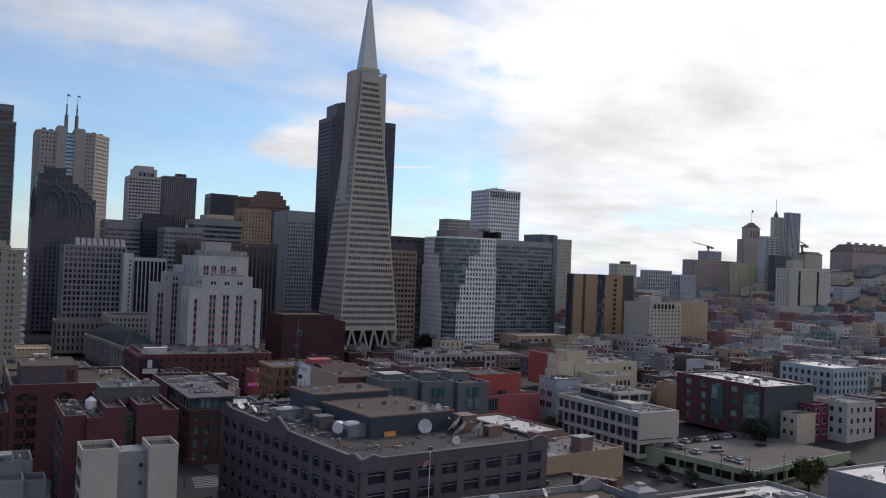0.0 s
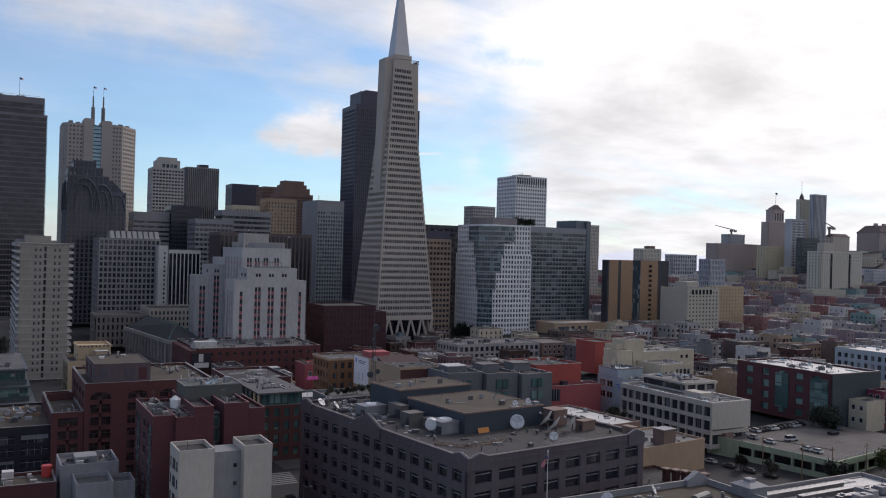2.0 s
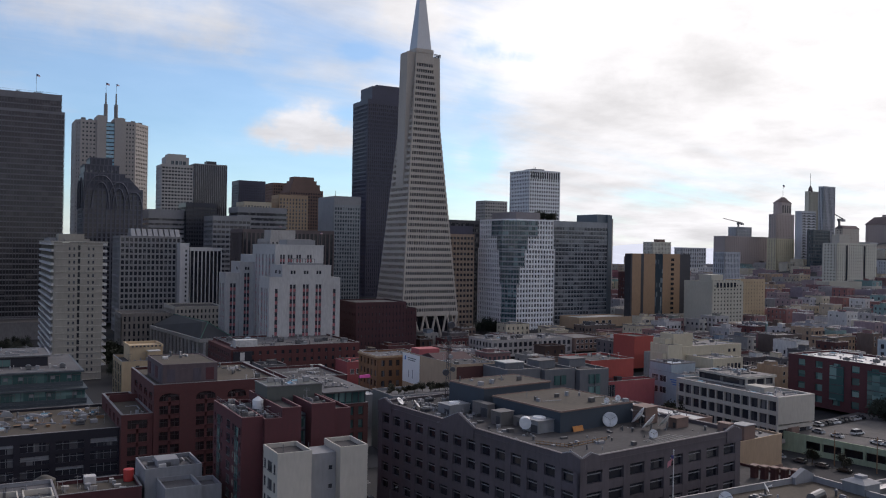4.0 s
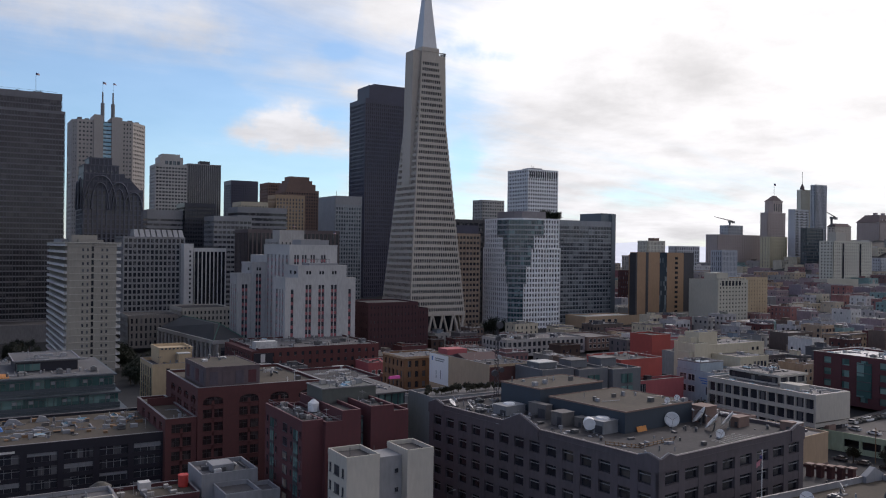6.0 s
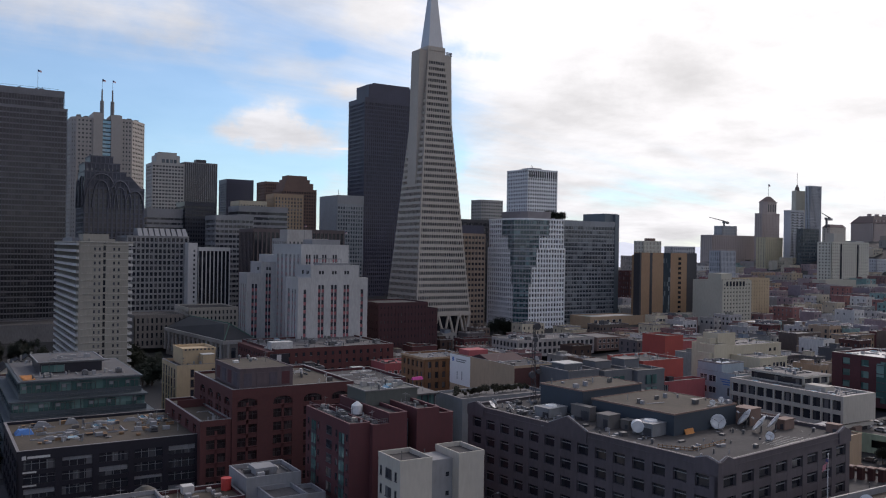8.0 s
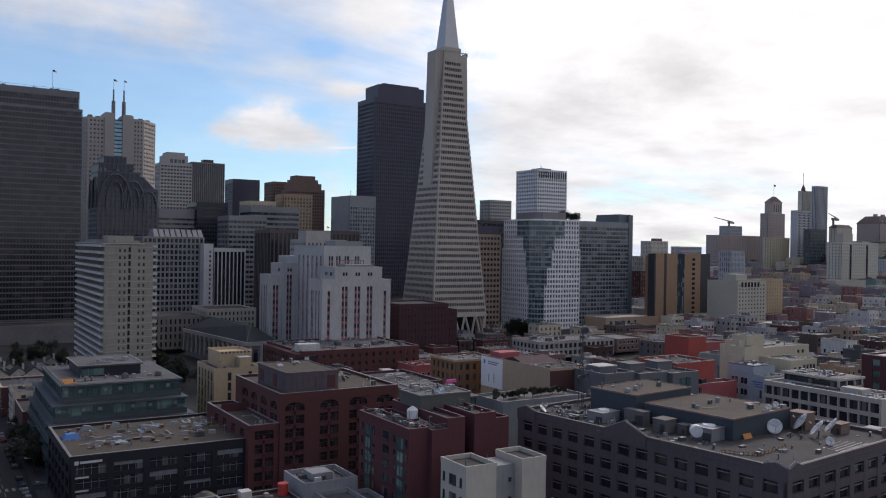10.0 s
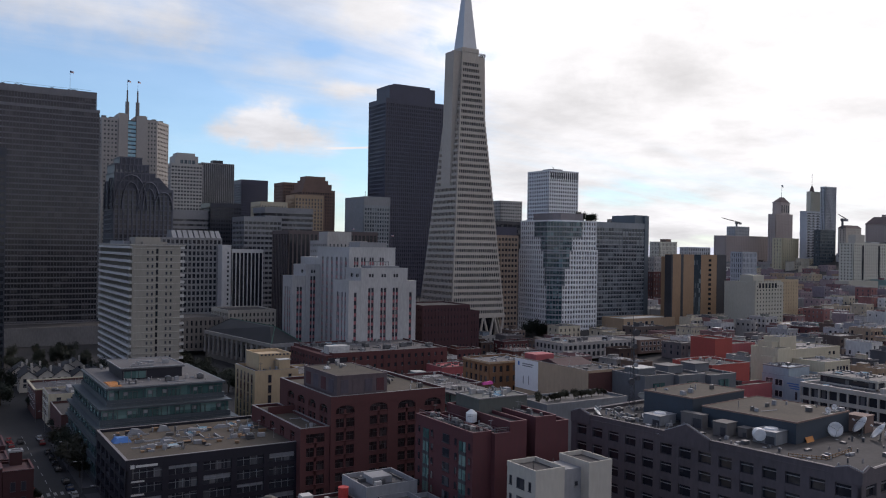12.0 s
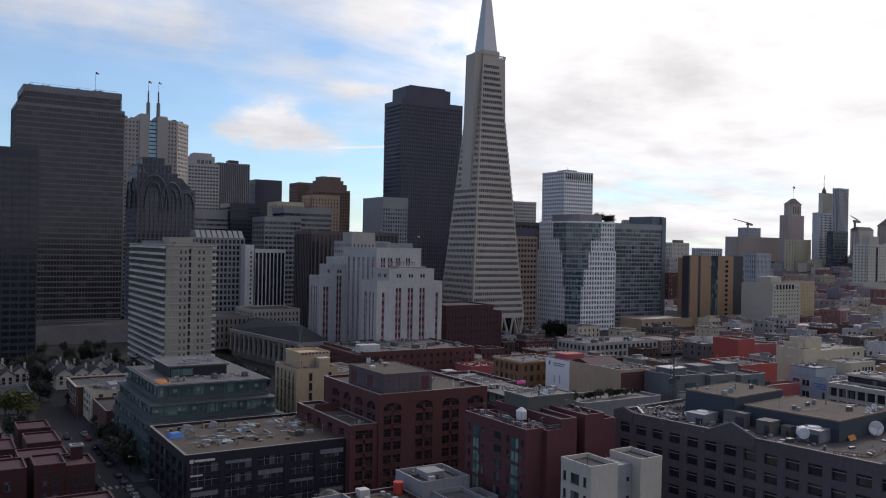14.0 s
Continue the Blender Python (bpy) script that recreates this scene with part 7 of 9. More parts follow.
WALLS = [wall_paint(w, c) for w, c in (("maroon brick", (0.1, 0.032, 0.034)), ("dark red brick", (0.075, 0.028, 0.027)), ("red brick", (0.14, 0.05, 0.042)), ("dark brown brick", (0.07, 0.042, 0.034)), ("brown stone", (0.15, 0.105, 0.085)),
                                       ("umber painted", (0.11, 0.085, 0.075)), ("cream painted", (0.5, 0.44, 0.33)), ("white stucco", (0.55, 0.53, 0.5)), ("pale grey stucco", (0.38, 0.37, 0.37)), ("grey concrete", (0.26, 0.25, 0.235)), ("dark grey painted", (0.1, 0.1, 0.108)),
                                       ("slate painted", (0.13, 0.14, 0.16)), ("tan stucco", (0.36, 0.26, 0.18)), ("dull rose painted", (0.22, 0.12, 0.12)), ("taupe stucco", (0.13, 0.11, 0.11)), ("blue-grey painted", (0.16, 0.2, 0.24)), ("grey-green painted", (0.19, 0.2, 0.17)), ("buff painted", (0.42, 0.35, 0.26)))]
PALE = [w for w in WALLS if w[1] in ("cream painted", "white stucco", "pale grey stucco", "grey concrete", "tan stucco", "dull rose painted", "buff painted", "white stucco")]
# palettes of the far town: distance haze put into lighter wall colours
UPPER = [wall_paint(w, c) for w, c in (("pale tan stucco", (0.36, 0.3, 0.24)), ("worn white stucco", (0.52, 0.51, 0.49)), ("rosy stone", (0.28, 0.22, 0.22)), ("mid grey stucco", (0.3, 0.3, 0.32)), ("cream plaster", (0.46, 0.41, 0.32)))]
DEEP = [wall_paint(w, c) for w, c in (("maroon painted", (0.22, 0.09, 0.1)), ("brick-red painted", (0.27, 0.125, 0.115)), ("mauve-brown painted", (0.27, 0.2, 0.21)), ("teal painted", (0.18, 0.28, 0.27)), ("violet-grey painted", (0.23, 0.2, 0.225)), ("warm grey painted", (0.29, 0.265, 0.26)))] + WALLS[:6]
# tar paled for far roofs, the haze being part of its colour
hazed_tar = material("hazed_tar_roof", (0.13, 0.115, 0.12), 0.9, vary=0.5, big=0.12)
FAR_ROOFS = [(hazed_tar, "bleached tar roof"), (hazed_tar, "bleached tar roof"), (grey_roof, "grey membrane roof"), (light_grey, "pale grey roof"), (hazed_tar, "bleached tar roof"), (grey_roof, "grey membrane roof"), (rose_wall, "dull red roof"), (white_roof, "white membrane roof")]
FAR_WALLS = (DEEP[:6] * 3 + UPPER + PALE * 3)[:len(WALLS + DEEP + PALE)]
ROOFS = [(tar_roof, "tar roof"), (tar_roof, "tar roof"), (grey_roof, "grey membrane roof"), (grey_roof, "grey membrane roof"), (tan_roof, "tan gravel roof"), (slate_roof, "dark sheet roof"), (rose_roof, "faded red roof"), (white_roof, "white membrane roof")]


def house(rnd, x0, y0, x1, y1, z0, h, rows, fine):
    (wall, word), (roof, cover) = rnd.choice(WALLS + PALE if fine else UPPER + UPPER + PALE[:4] if z0 > 42 else FAR_WALLS), rnd.choice(ROOFS if fine else FAR_ROOFS)
    e = thing("row_building", "%s low-rise row building with %s" % (word, cover), "building", ((x0 + x1) / 2, (y0 + y1) / 2, z0), group="low-rise buildings of the town")
    zt = z0 + h
    t = rnd.uniform(0.25, 0.6)
    body = Mesh().box(x0, y0, z0 - 4, x1, y1, zt)
    if not fine:
        body.ring(x0 - 0.02, y0 - 0.02, zt, x1 + 0.02, y1 + 0.02, zt + 0.7, t)
    part("wall", body, wall, e)
    part("roof", Mesh().box(x0 + t, y0 + t, zt, x1 - t, y1 - t, zt + 0.1), roof, e)
    ph = rnd.uniform(0.4, 1.2)
    if fine:
        part("parapet", Mesh().ring(x0 - 0.02, y0 - 0.02, zt, x1 + 0.02, y1 + 0.02, zt + ph, t), wall, e)
    if not fine:
        if rnd.random() < 0.55:
            part("coping", Mesh().ring(x0 - 0.1, y0 - 0.1, zt + 0.7, x1 + 0.1, y1 + 0.1, zt + 0.9, t + 0.15), rnd.choice((coping_backlit, white_stucco, white_roof)), e)
    elif rnd.random() < 0.5:
        part("cornice", Mesh().box(x0 - 0.5, y0 - 0.5, zt + ph - 0.5, x1 + 0.1, y0 - 0.02, zt + ph + 0.06).box(x0 - 0.5, y0 - 0.02, zt + ph - 0.5, x0 - 0.02, y1, zt + ph + 0.06), wall if rnd.random() < 0.6 else coping_backlit, e)
    else:
        part("coping", Mesh().ring(x0 - 0.08, y0 - 0.08, zt + ph, x1 + 0.08, y1 + 0.08, zt + ph + 0.09, t + 0.1), coping_backlit, e)
    if rnd.random() < (0.6 if fine else 0.25):
        a, b = rnd.uniform(x0 + 2, x1 - 6), rnd.uniform(y0 + 3, y1 - 6)
        c, d, q = a + rnd.uniform(2.2, 5), b + rnd.uniform(3, 6), zt + rnd.uniform(1.8, 3.2)
        part("stair_house", Mesh().box(a, b, zt, c, d, q), wall if rnd.random() < 0.5 else rnd.choice(WALLS)[0], e)
        part("stair_roof", Mesh().box(a - 0.2, b - 0.2, q, c + 0.2, d + 0.2, q + 0.15), rnd.choice(ROOFS)[0], e)
    # vents, flues, skylights and pipe runs, too small and many to count
    fx = Mesh()
    for i in range(rnd.randint(9, 20)):
        a, b, k = rnd.uniform(x0 + 1, x1 - 2), rnd.uniform(y0 + 1, y1 - 2), rnd.random()
        if k < 0.35:
            fx.tube((a, b, zt), (a, b, zt + rnd.uniform(0.7, 1.8)), 0.16, n=6)
        elif k < 0.75:
            fx.box(a, b, zt, a + rnd.uniform(0.5, 1.8), b + rnd.uniform(0.5, 1.6), zt + rnd.uniform(0.4, 1.3))
        elif k < 0.9:
            fx.box(a, b, zt + 0.2, min(a + rnd.uniform(2, 5), x1 - 0.6), b + 0.3, zt + 0.5)
        else:
            fx.tube((a, b, zt), (a, b, zt + 3), 0.05, n=4).tube((a - 0.8, b, zt + 2.8), (a + 0.8, b, zt + 2.8), 0.04, n=4)
    part("roof_fixture", fx, rnd.choice((galvanised, light_grey, white_paint, concrete, dark_steel)), e)["kind"] = "stuff"
    w, hh = rnd.uniform(0.9, 1.5), rnd.uniform(1.5, 2.0)
    px, py = rnd.uniform(2.2, 3.6), rnd.uniform(2.6, 4.6)
    if not fine:
        px, py = px * 1.3, py * 1.3
    nx, ny = max(2, int((x1 - x0) / px)), max(2, int((y1 - y0) / py))
    m, fr, bay = Mesh(), Mesh(), Mesh()
    style, blind = rnd.random(), rnd.random() < 0.35
    for r in range(rows):
        z = zt - 3.0 - r * 3.4
        for i in range(nx):
            x = x0 + (x1 - x0) * (i + 0.5) / nx
            out = 0.0
            if style < 0.3 and i % 3 == 1:
                out = 0.9
                bay.prism([(x - 1.5, y0 - 0.01, z - 1.0), (x - 0.8, y0 - out, z - 1.0), (x + 0.8, y0 - out, z - 1.0), (x + 1.5, y0 - 0.01, z - 1.0)], [(x - 1.5, y0 - 0.01, z + 2.4), (x - 0.8, y0 - out, z + 2.4), (x + 0.8, y0 - out, z + 2.4), (x + 1.5, y0 - 0.01, z + 2.4)])
            fr.box(x - w / 2 - 0.16, y0 - out - 0.08, z - 0.2, x + w / 2 + 0.16, y0 - out + 0.02, z + hh + 0.16)
            m.box(x - w / 2, y0 - out - 0.12, z, x + w / 2, y0 - out, z + hh)
        for i in range(0 if blind else ny):
            if rnd.random() < 0.15:
                continue
            y = y0 + (y1 - y0) * (i + 0.5) / ny
            fr.box(x0 - 0.08, y - w / 2 - 0.16, z - 0.2, x0 + 0.02, y + w / 2 + 0.16, z + hh + 0.16)
            m.box(x0 - 0.12, y - w / 2, z, x0, y + w / 2, z + hh)
    part("window_glass", m, glass_dark if fine and rnd.random() < 0.7 else glass_hazed, e)["kind"] = "stuff"
    if bay.v:
        part("bay_window", bay, wall if rnd.random() < 0.6 else white_stucco, e)["kind"] = "stuff"
    if rnd.random() < (0.4 if fine else 0.15):
        part("window_trim", fr, white_stucco if rnd.random() < 0.6 else wall, e)["kind"] = "stuff"
    return e


def free(x0, y0, x1, y1, gap=1.0):
    return all(x1 + gap < a or x0 - gap > c or y1 + gap < b or y0 - gap > d for a, b, c, d in FOOT)


def sprinkle(xa, ya, xb, yb, cw, cd, hlo, hhi, fine, lo, hi, seed, street=3, lane=12):
    """Rows of houses on a street grid between two corners, kept clear of other buildings and inside a fan of directions."""
    rnd = random.Random(seed)
    y, row = ya, 0
    while y < yb:
        x, col = xa, 0
        while x < xb:
            w, d = cw * (rnd.uniform(0.55, 1.2) if rnd.random() < 0.82 else rnd.uniform(1.6, 2.4)), cd * rnd.uniform(0.6, 1.0)
            ang = math.degrees(math.atan2(x + w / 2, y + d / 2))
            if lo < ang < hi and free(x, y, x + w, y + d):
                h = rnd.uniform(hlo, hhi) * (0.75 if w > 1.5 * cw else 1.0)
                house(rnd, x, y, x + w - 0.3, y + d, min(ground(x, y), ground(x + w, y + d)), h, 2, fine)
                FOOT.append((x, y, x + w, y + d))
            x += w
            col += 1
            if col % 4 == 0:
                x += lane
        y += cd
        row += 1
        if row % 2 == 0:
            y += lane


sprinkle(66, 276, 205, 392, 12, 14, 10, 14, True, 8, 38, 1, lane=7)
sprinkle(140, 395, 345, 535, 16, 17, 6.5, 10, True, 15, 40, 2, lane=8)
sprinkle(205, 200, 425, 470, 12, 15, 8, 13, True, 38, 62, 3, lane=8)
sprinkle(430, 320, 660, 640, 14, 18, 6, 10.5, False, 38, 60, 4, lane=9)
sprinkle(660, 420, 900, 770, 17, 20, 6, 10.5, False, 40, 58, 5, lane=9)
sprinkle(470, 660, 900, 900, 24, 28, 7, 11, False, 33, 50, 6, lane=10)
sprinkle(880, 560, 1010, 900, 24, 30, 6, 10, False, 40, 58, 7, lane=9)


# ---- foreground roofs ----
e = roofed("tan_roof_building", "near building with an ochre roof and pale stucco parapets", 72, 100, 122, 142, G, 16.2, light_grey, tan_roof, parapet=1.3)
part("gable_parapet", Mesh().box(116, 140.9, 15, 122.3, 142.2, 16.4).gable(116, 140.9, 122.3, 142.2, 16.4, 18, along="y"), light_grey, e)
solid(e, "chimney_block", grey_paint, 121.4, 128.8, G, 126.4, 133.8, 17.2)
part("chimney_cap", Mesh().prism([(121.1, 128.5, 17.2), (126.7, 128.5, 17.2), (126.7, 134.1, 17.2), (121.1, 134.1, 17.2)], [(122.6, 130, 17.9), (125.2, 130, 17.9), (125.2, 132.6, 17.9), (122.6, 132.6, 17.9)]).box(123, 130.4, 17.9, 124.8, 132.2, 18.5), light_grey, e)
part("duct", Mesh().tube((108, 131, 15.9), (113, 132.4, 15.9), 0.9, n=10).tube((113, 132.4, 15.9), (113.6, 132.6, 14.9), 0.9, 0.9, 10), galvanised, e, "fat bent galvanised duct")
e = roofed("pale_roof_building", "near building with a pale roof, ducts and white parapet", 129, 108, 183, 147, G, 10, light_grey, white_roof, parapet=1.0)
for k in range(3):
    part("duct", Mesh().box(140 + k * 8, 141 - k * 4, 9.2, 168 + k * 4, 142.6 - k * 4, 10.4), galvanised, e, "galvanised roof duct")
part("walkway", Mesh().box(136, 143.4, 9.15, 176, 145.4, 9.4), white_paint, e, "white roof walkway")
for k in range(18):
    solid(e, "walkway_rib", galvanised, 137 + k * 2.15, 143.4, 9.4, 137.2 + k * 2.15, 145.4, 9.47)
solid(e, "dark_gutter", dark_steel, 133, 145.6, 9.15, 182, 146.4, 9.3)
e = roofed("pale_roof_building", "near low building with a bright membrane roof", 212, 132, 262, 150, 1, 10, light_grey, white_roof, parapet=0.8)


# ---- rooftop equipment ----
def roof_unit(kind):
    """An air handler: casing, raised fan cowl and side grille on a base frame."""
    e = thing("roof_unit", "galvanised rooftop air handling unit", "air conditioner", (0, 0, 0))
    w, d, h = ((3.2, 2.2, 1.7), (2.0, 1.6, 1.3), (4.6, 2.4, 2.0))[kind]
    part("base_frame", Mesh().ring(-w / 2, -d / 2, 0, w / 2, d / 2, 0.25, 0.2), dark_steel, e)
    part("casing", Mesh().box(-w / 2, -d / 2, 0.25, w / 2, d / 2, h), galvanised if kind != 2 else light_grey, e)
    part("fan_cowl", Mesh().tube((0, 0, h), (0, 0, h + 0.3), 0.6, 0.55, 12), galvanised, e)
    part("grille", Mesh().box(-w / 2 + 0.3, -d / 2 - 0.05, 0.6, w / 2 - 0.3, -d / 2 + 0.05, h - 0.3), dark_steel, e)
    return e


def vent_stack():
    e = thing("roof_vent", "short galvanised roof vent with a rain cap", "vent", (0, 0, 0))
    part("pipe", Mesh().tube((0, 0, 0), (0, 0, 1.1), 0.28, n=8), galvanised, e)
    part("cap", Mesh().tube((0, 0, 1.1), (0, 0, 1.4), 0.5, 0.25, 8), galvanised, e)
    return e


def skylight():
    e = thing("skylight", "low pale framed roof skylight", "skylight", (0, 0, 0))
    part("frame", Mesh().ring(-1.4, -1, 0, 1.4, 1, 0.45, 0.2), white_paint, e)
    part("pane", Mesh().gable(-1.2, -0.8, 1.2, 0.8, 0.4, 0.8, along="x"), glass_sky, e)
    return e


UNITS = [roof_unit(0), roof_unit(1), roof_unit(2), vent_stack(), skylight()]
# the first of each kind stands on a roof too
SPOTS = []
roof_rnd = random.Random(11)


def clutter(x0, y0, x1, y1, z, n, kinds=(0, 1, 2, 3, 3, 4)):
    for i in range(n):
        SPOTS.append((roof_rnd.choice(kinds), roof_rnd.uniform(x0, x1), roof_rnd.uniform(y0, y1), z, roof_rnd.choice((0, 90, 180, 270))))


clutter(-40, 276, -2, 300, 12.5, 9, (1, 3, 3, 4))
clutter(70, 398, 125, 436, 17.1, 16)
clutter(-36, 318, -8, 327, 22.6, 5, (1, 3, 3))
clutter(18.5, 214, 21.6, 232, 23.9, 3, (1, 3, 3))
clutter(23, 211, 26, 218, 23.5, 2, (1, 3))
clutter(33, 268, 42, 298, 23.9, 3, (3, 3, 1))
clutter(13, 276, 25, 286, 29.5, 2, (3,))
clutter(30, 222, 39, 229, 29.2, 4, (3, 3, 4))
for u, v, z, k in ((60, 25, 11.6, 1), (70, 30, 11.6, 3), (76, 24, 11.6, 4), (95, 27, 11.6, 3), (64, 36, 11.6, 4), (60, 46, 13.6, 4), (68, 50, 13.6, 3), (75, 44, 13.6, 4), (84, 52, 13.6, 1), (64, 60, 13.6, 3)):
    SPOTS.append((k, *spot(u, v), z, 7))
clutter(198, 213, 204, 250, 15.7, 7, (1, 3, 4))
clutter(208, 235, 219, 253, 19.5, 6, (1, 3, 4))
clutter(261, 216, 284, 252, 22.1, 8, (1, 3, 4))
clutter(84, 118, 118, 138, 15.0, 9, (1, 3, 3, 4))
clutter(140, 118, 178, 134, 9.2, 14, (0, 1, 2, 3, 4))
clutter(216, 135, 258, 150, 9.4, 7, (1, 3, 4))
clutter(222, 423, 272, 442, 11.8, 10)
clutter(-38, 207, -22, 222, 10.8, 6, (1, 3, 3))
for u, v, k in ((4, 58, 1), (9, 63, 3), (13, 69, 1), (30, 66, 3), (40, 55, 1), (44, 40, 3), (46, 30, 1), (8, 46, 3), (6, 20, 3), (40, 66, 0), (18, 67, 3), (47, 6, 3), (31, 14, 3)):
    SPOTS.append((k, *spot(u, v), SD, 7))

def litter(words, x0, y0, x1, y1, z, n, seed, mat):
    """Pipes, ducts, vents and small boxes strewn over one roof, too small and many to count."""
    rnd = random.Random(seed)
    m = Mesh()
    for i in range(n):
        a, b, k = rnd.uniform(x0, x1), rnd.uniform(y0, y1), rnd.random()
        if k < 0.28:
            m.tube((a, b, z - 0.1), (a, b, z + rnd.uniform(0.6, 1.6)), rnd.uniform(0.08, 0.22), n=6)
        elif k < 0.62:
            m.box(a, b, z - 0.1, min(a + rnd.uniform(0.4, 1.9), x1 + 0.4), min(b + rnd.uniform(0.4, 1.6), y1 + 0.4), z + rnd.uniform(0.25, 1.3))
        elif k < 0.78:
            m.box(a, b, z - 0.1, min(a + rnd.uniform(2.5, 7), x1), b + rnd.uniform(0.15, 0.4), z + rnd.uniform(0.2, 0.5))
        elif k < 0.92:
            m.box(a, b, z - 0.1, a + rnd.uniform(0.15, 0.4), min(b + rnd.uniform(2.5, 7), y1), z + rnd.uniform(0.2, 0.5))
        else:
            m.tube((a, b, z - 0.1), (a, b, z + 3), 0.05, n=4).tube((a - 0.7, b, z + 2.6), (a + 0.7, b, z + 2.6), 0.04, n=4)
    tagged(new("roof_clutter", m.data("roof_clutter", mat)), words, "roof clutter", kind="stuff")


GREY_BITS, PALE_BITS = "small galvanised vents, pipes and boxes on a flat roof", "small pale vents, curbs and boxes on a flat roof"
for k, (x0, y0, x1, y1, z, n) in enumerate(((-40, 275, -2, 301, 12.5, 60), (71, 398, 125, 437, 17.1, 80), (-36, 317, -6, 327, 22.55, 16), (-35, 352, -6, 357, 22.55, 8), (-29, 331, -15, 348, 26.0, 14), (18, 212, 21.8, 232, 23.95, 18), (22.9, 210, 25.9, 219, 23.5, 10), (34, 210, 39, 220, 26.05, 10),
                                           (29, 222, 40, 230, 29.2, 18), (33, 268, 42, 298, 23.9, 16), (1.6, 266, 7, 286, 16.2, 6), (13, 276, 25, 286, 29.5, 6), (198, 213, 212, 228, 15.7, 26), (207, 234, 219, 253, 19.5, 24), (261, 216, 284, 252, 22.1, 30), (140, 112, 180, 138, 9.2, 70), (76, 104, 118, 138, 15.0, 60),
                                           (214, 134, 260, 148, 9.4, 36), (222, 423, 272, 442, 11.8, 40), (-38, 209, -22, 222, 10.95, 26), (-32, 224, -4, 232, 7.9, 22), (0.5, 226, 11.4, 235, 10.7, 14), (130, 270, 140, 282, 20.6, 12), (144, 268, 154, 282, 20.1, 12), (158, 266, 168, 282, 19.6, 12), (204, 267, 215, 276, 19.65, 14), (206, 260, 222, 265, 15.9, 14), (226, 284, 257, 298, 23.7, 30), (223, 285, 232, 291, 28.7, 20), (173, 278, 191, 294, 20.7, 16), (228, 268, 241, 279, 20.3, 12), (118, 286, 134, 299, 21.3, 20), (110, 335, 128, 350, 18.7, 16), (342, 242, 370, 273, 24.3, 30), (289, 199, 302, 208, 17.2, 12), (61, 268, 72, 294, 18.75, 24), (61, 299, 78, 323, 17.8, 24), (12, 327, 22, 331, 22.5, 8), (26, 332, 37, 350, 19.7, 18), (-41, 396, -24, 409, 8.3, 16), (-44, 413, -20, 435, 7.3, 26))):
    litter(GREY_BITS, x0, y0, x1, y1, z, n // 2, 100 + k, galvanised if k % 2 else light_grey)
    litter(PALE_BITS, x0, y0, x1, y1, z, n // 2, 200 + k, (light_grey if k < 8 else white_paint, light_grey, concrete)[k % 3])
for k, (u0, v0, u1, v1, z, n) in enumerate(((3, 3, 46, 19, SD, 40), (2, 45, 13, 71, SD, 110), (15, 63, 45, 71, SD, 70), (3, 22, 9, 44, SD, 30), (41, 24, 50, 60, SD, 30), (16, 22, 39, 45, 27.1, 12), (15, 48, 36, 61, 28.7, 8), (54, 23, 100, 38, 11.6, 30), (55, 43, 96, 70, 13.6, 40), (54, -3, 70, 19, 6.9, 24))):
    rnd2 = random.Random(300 + k)
    for half in range(2):
        m = Mesh()
        for i in range(n // 2):
            a, b = spot(rnd2.uniform(u0, u1), rnd2.uniform(v0, v1))
            q = rnd2.random()
            if q < 0.4:
                m.tube((a, b, z - 0.1), (a, b, z + rnd2.uniform(0.5, 1.6)), rnd2.uniform(0.07, 0.25), n=6)
            elif q < 0.75:
                m.box(a, b, z - 0.1, a + rnd2.uniform(0.4, 1.6), b + rnd2.uniform(0.4, 1.4), z + rnd2.uniform(0.25, 1.2))
            else:
                c, d = rnd2.uniform(-3, 3), rnd2.uniform(-0.8, 0.8)
                m.tube((a - c, b - d, z + 0.2), (a + c, b + d, z + 0.2), 0.1, n=5)
        tagged(new("roof_clutter", m.data("roof_clutter", (galvanised, light_grey)[half])), GREY_BITS, "roof clutter", kind="stuff")

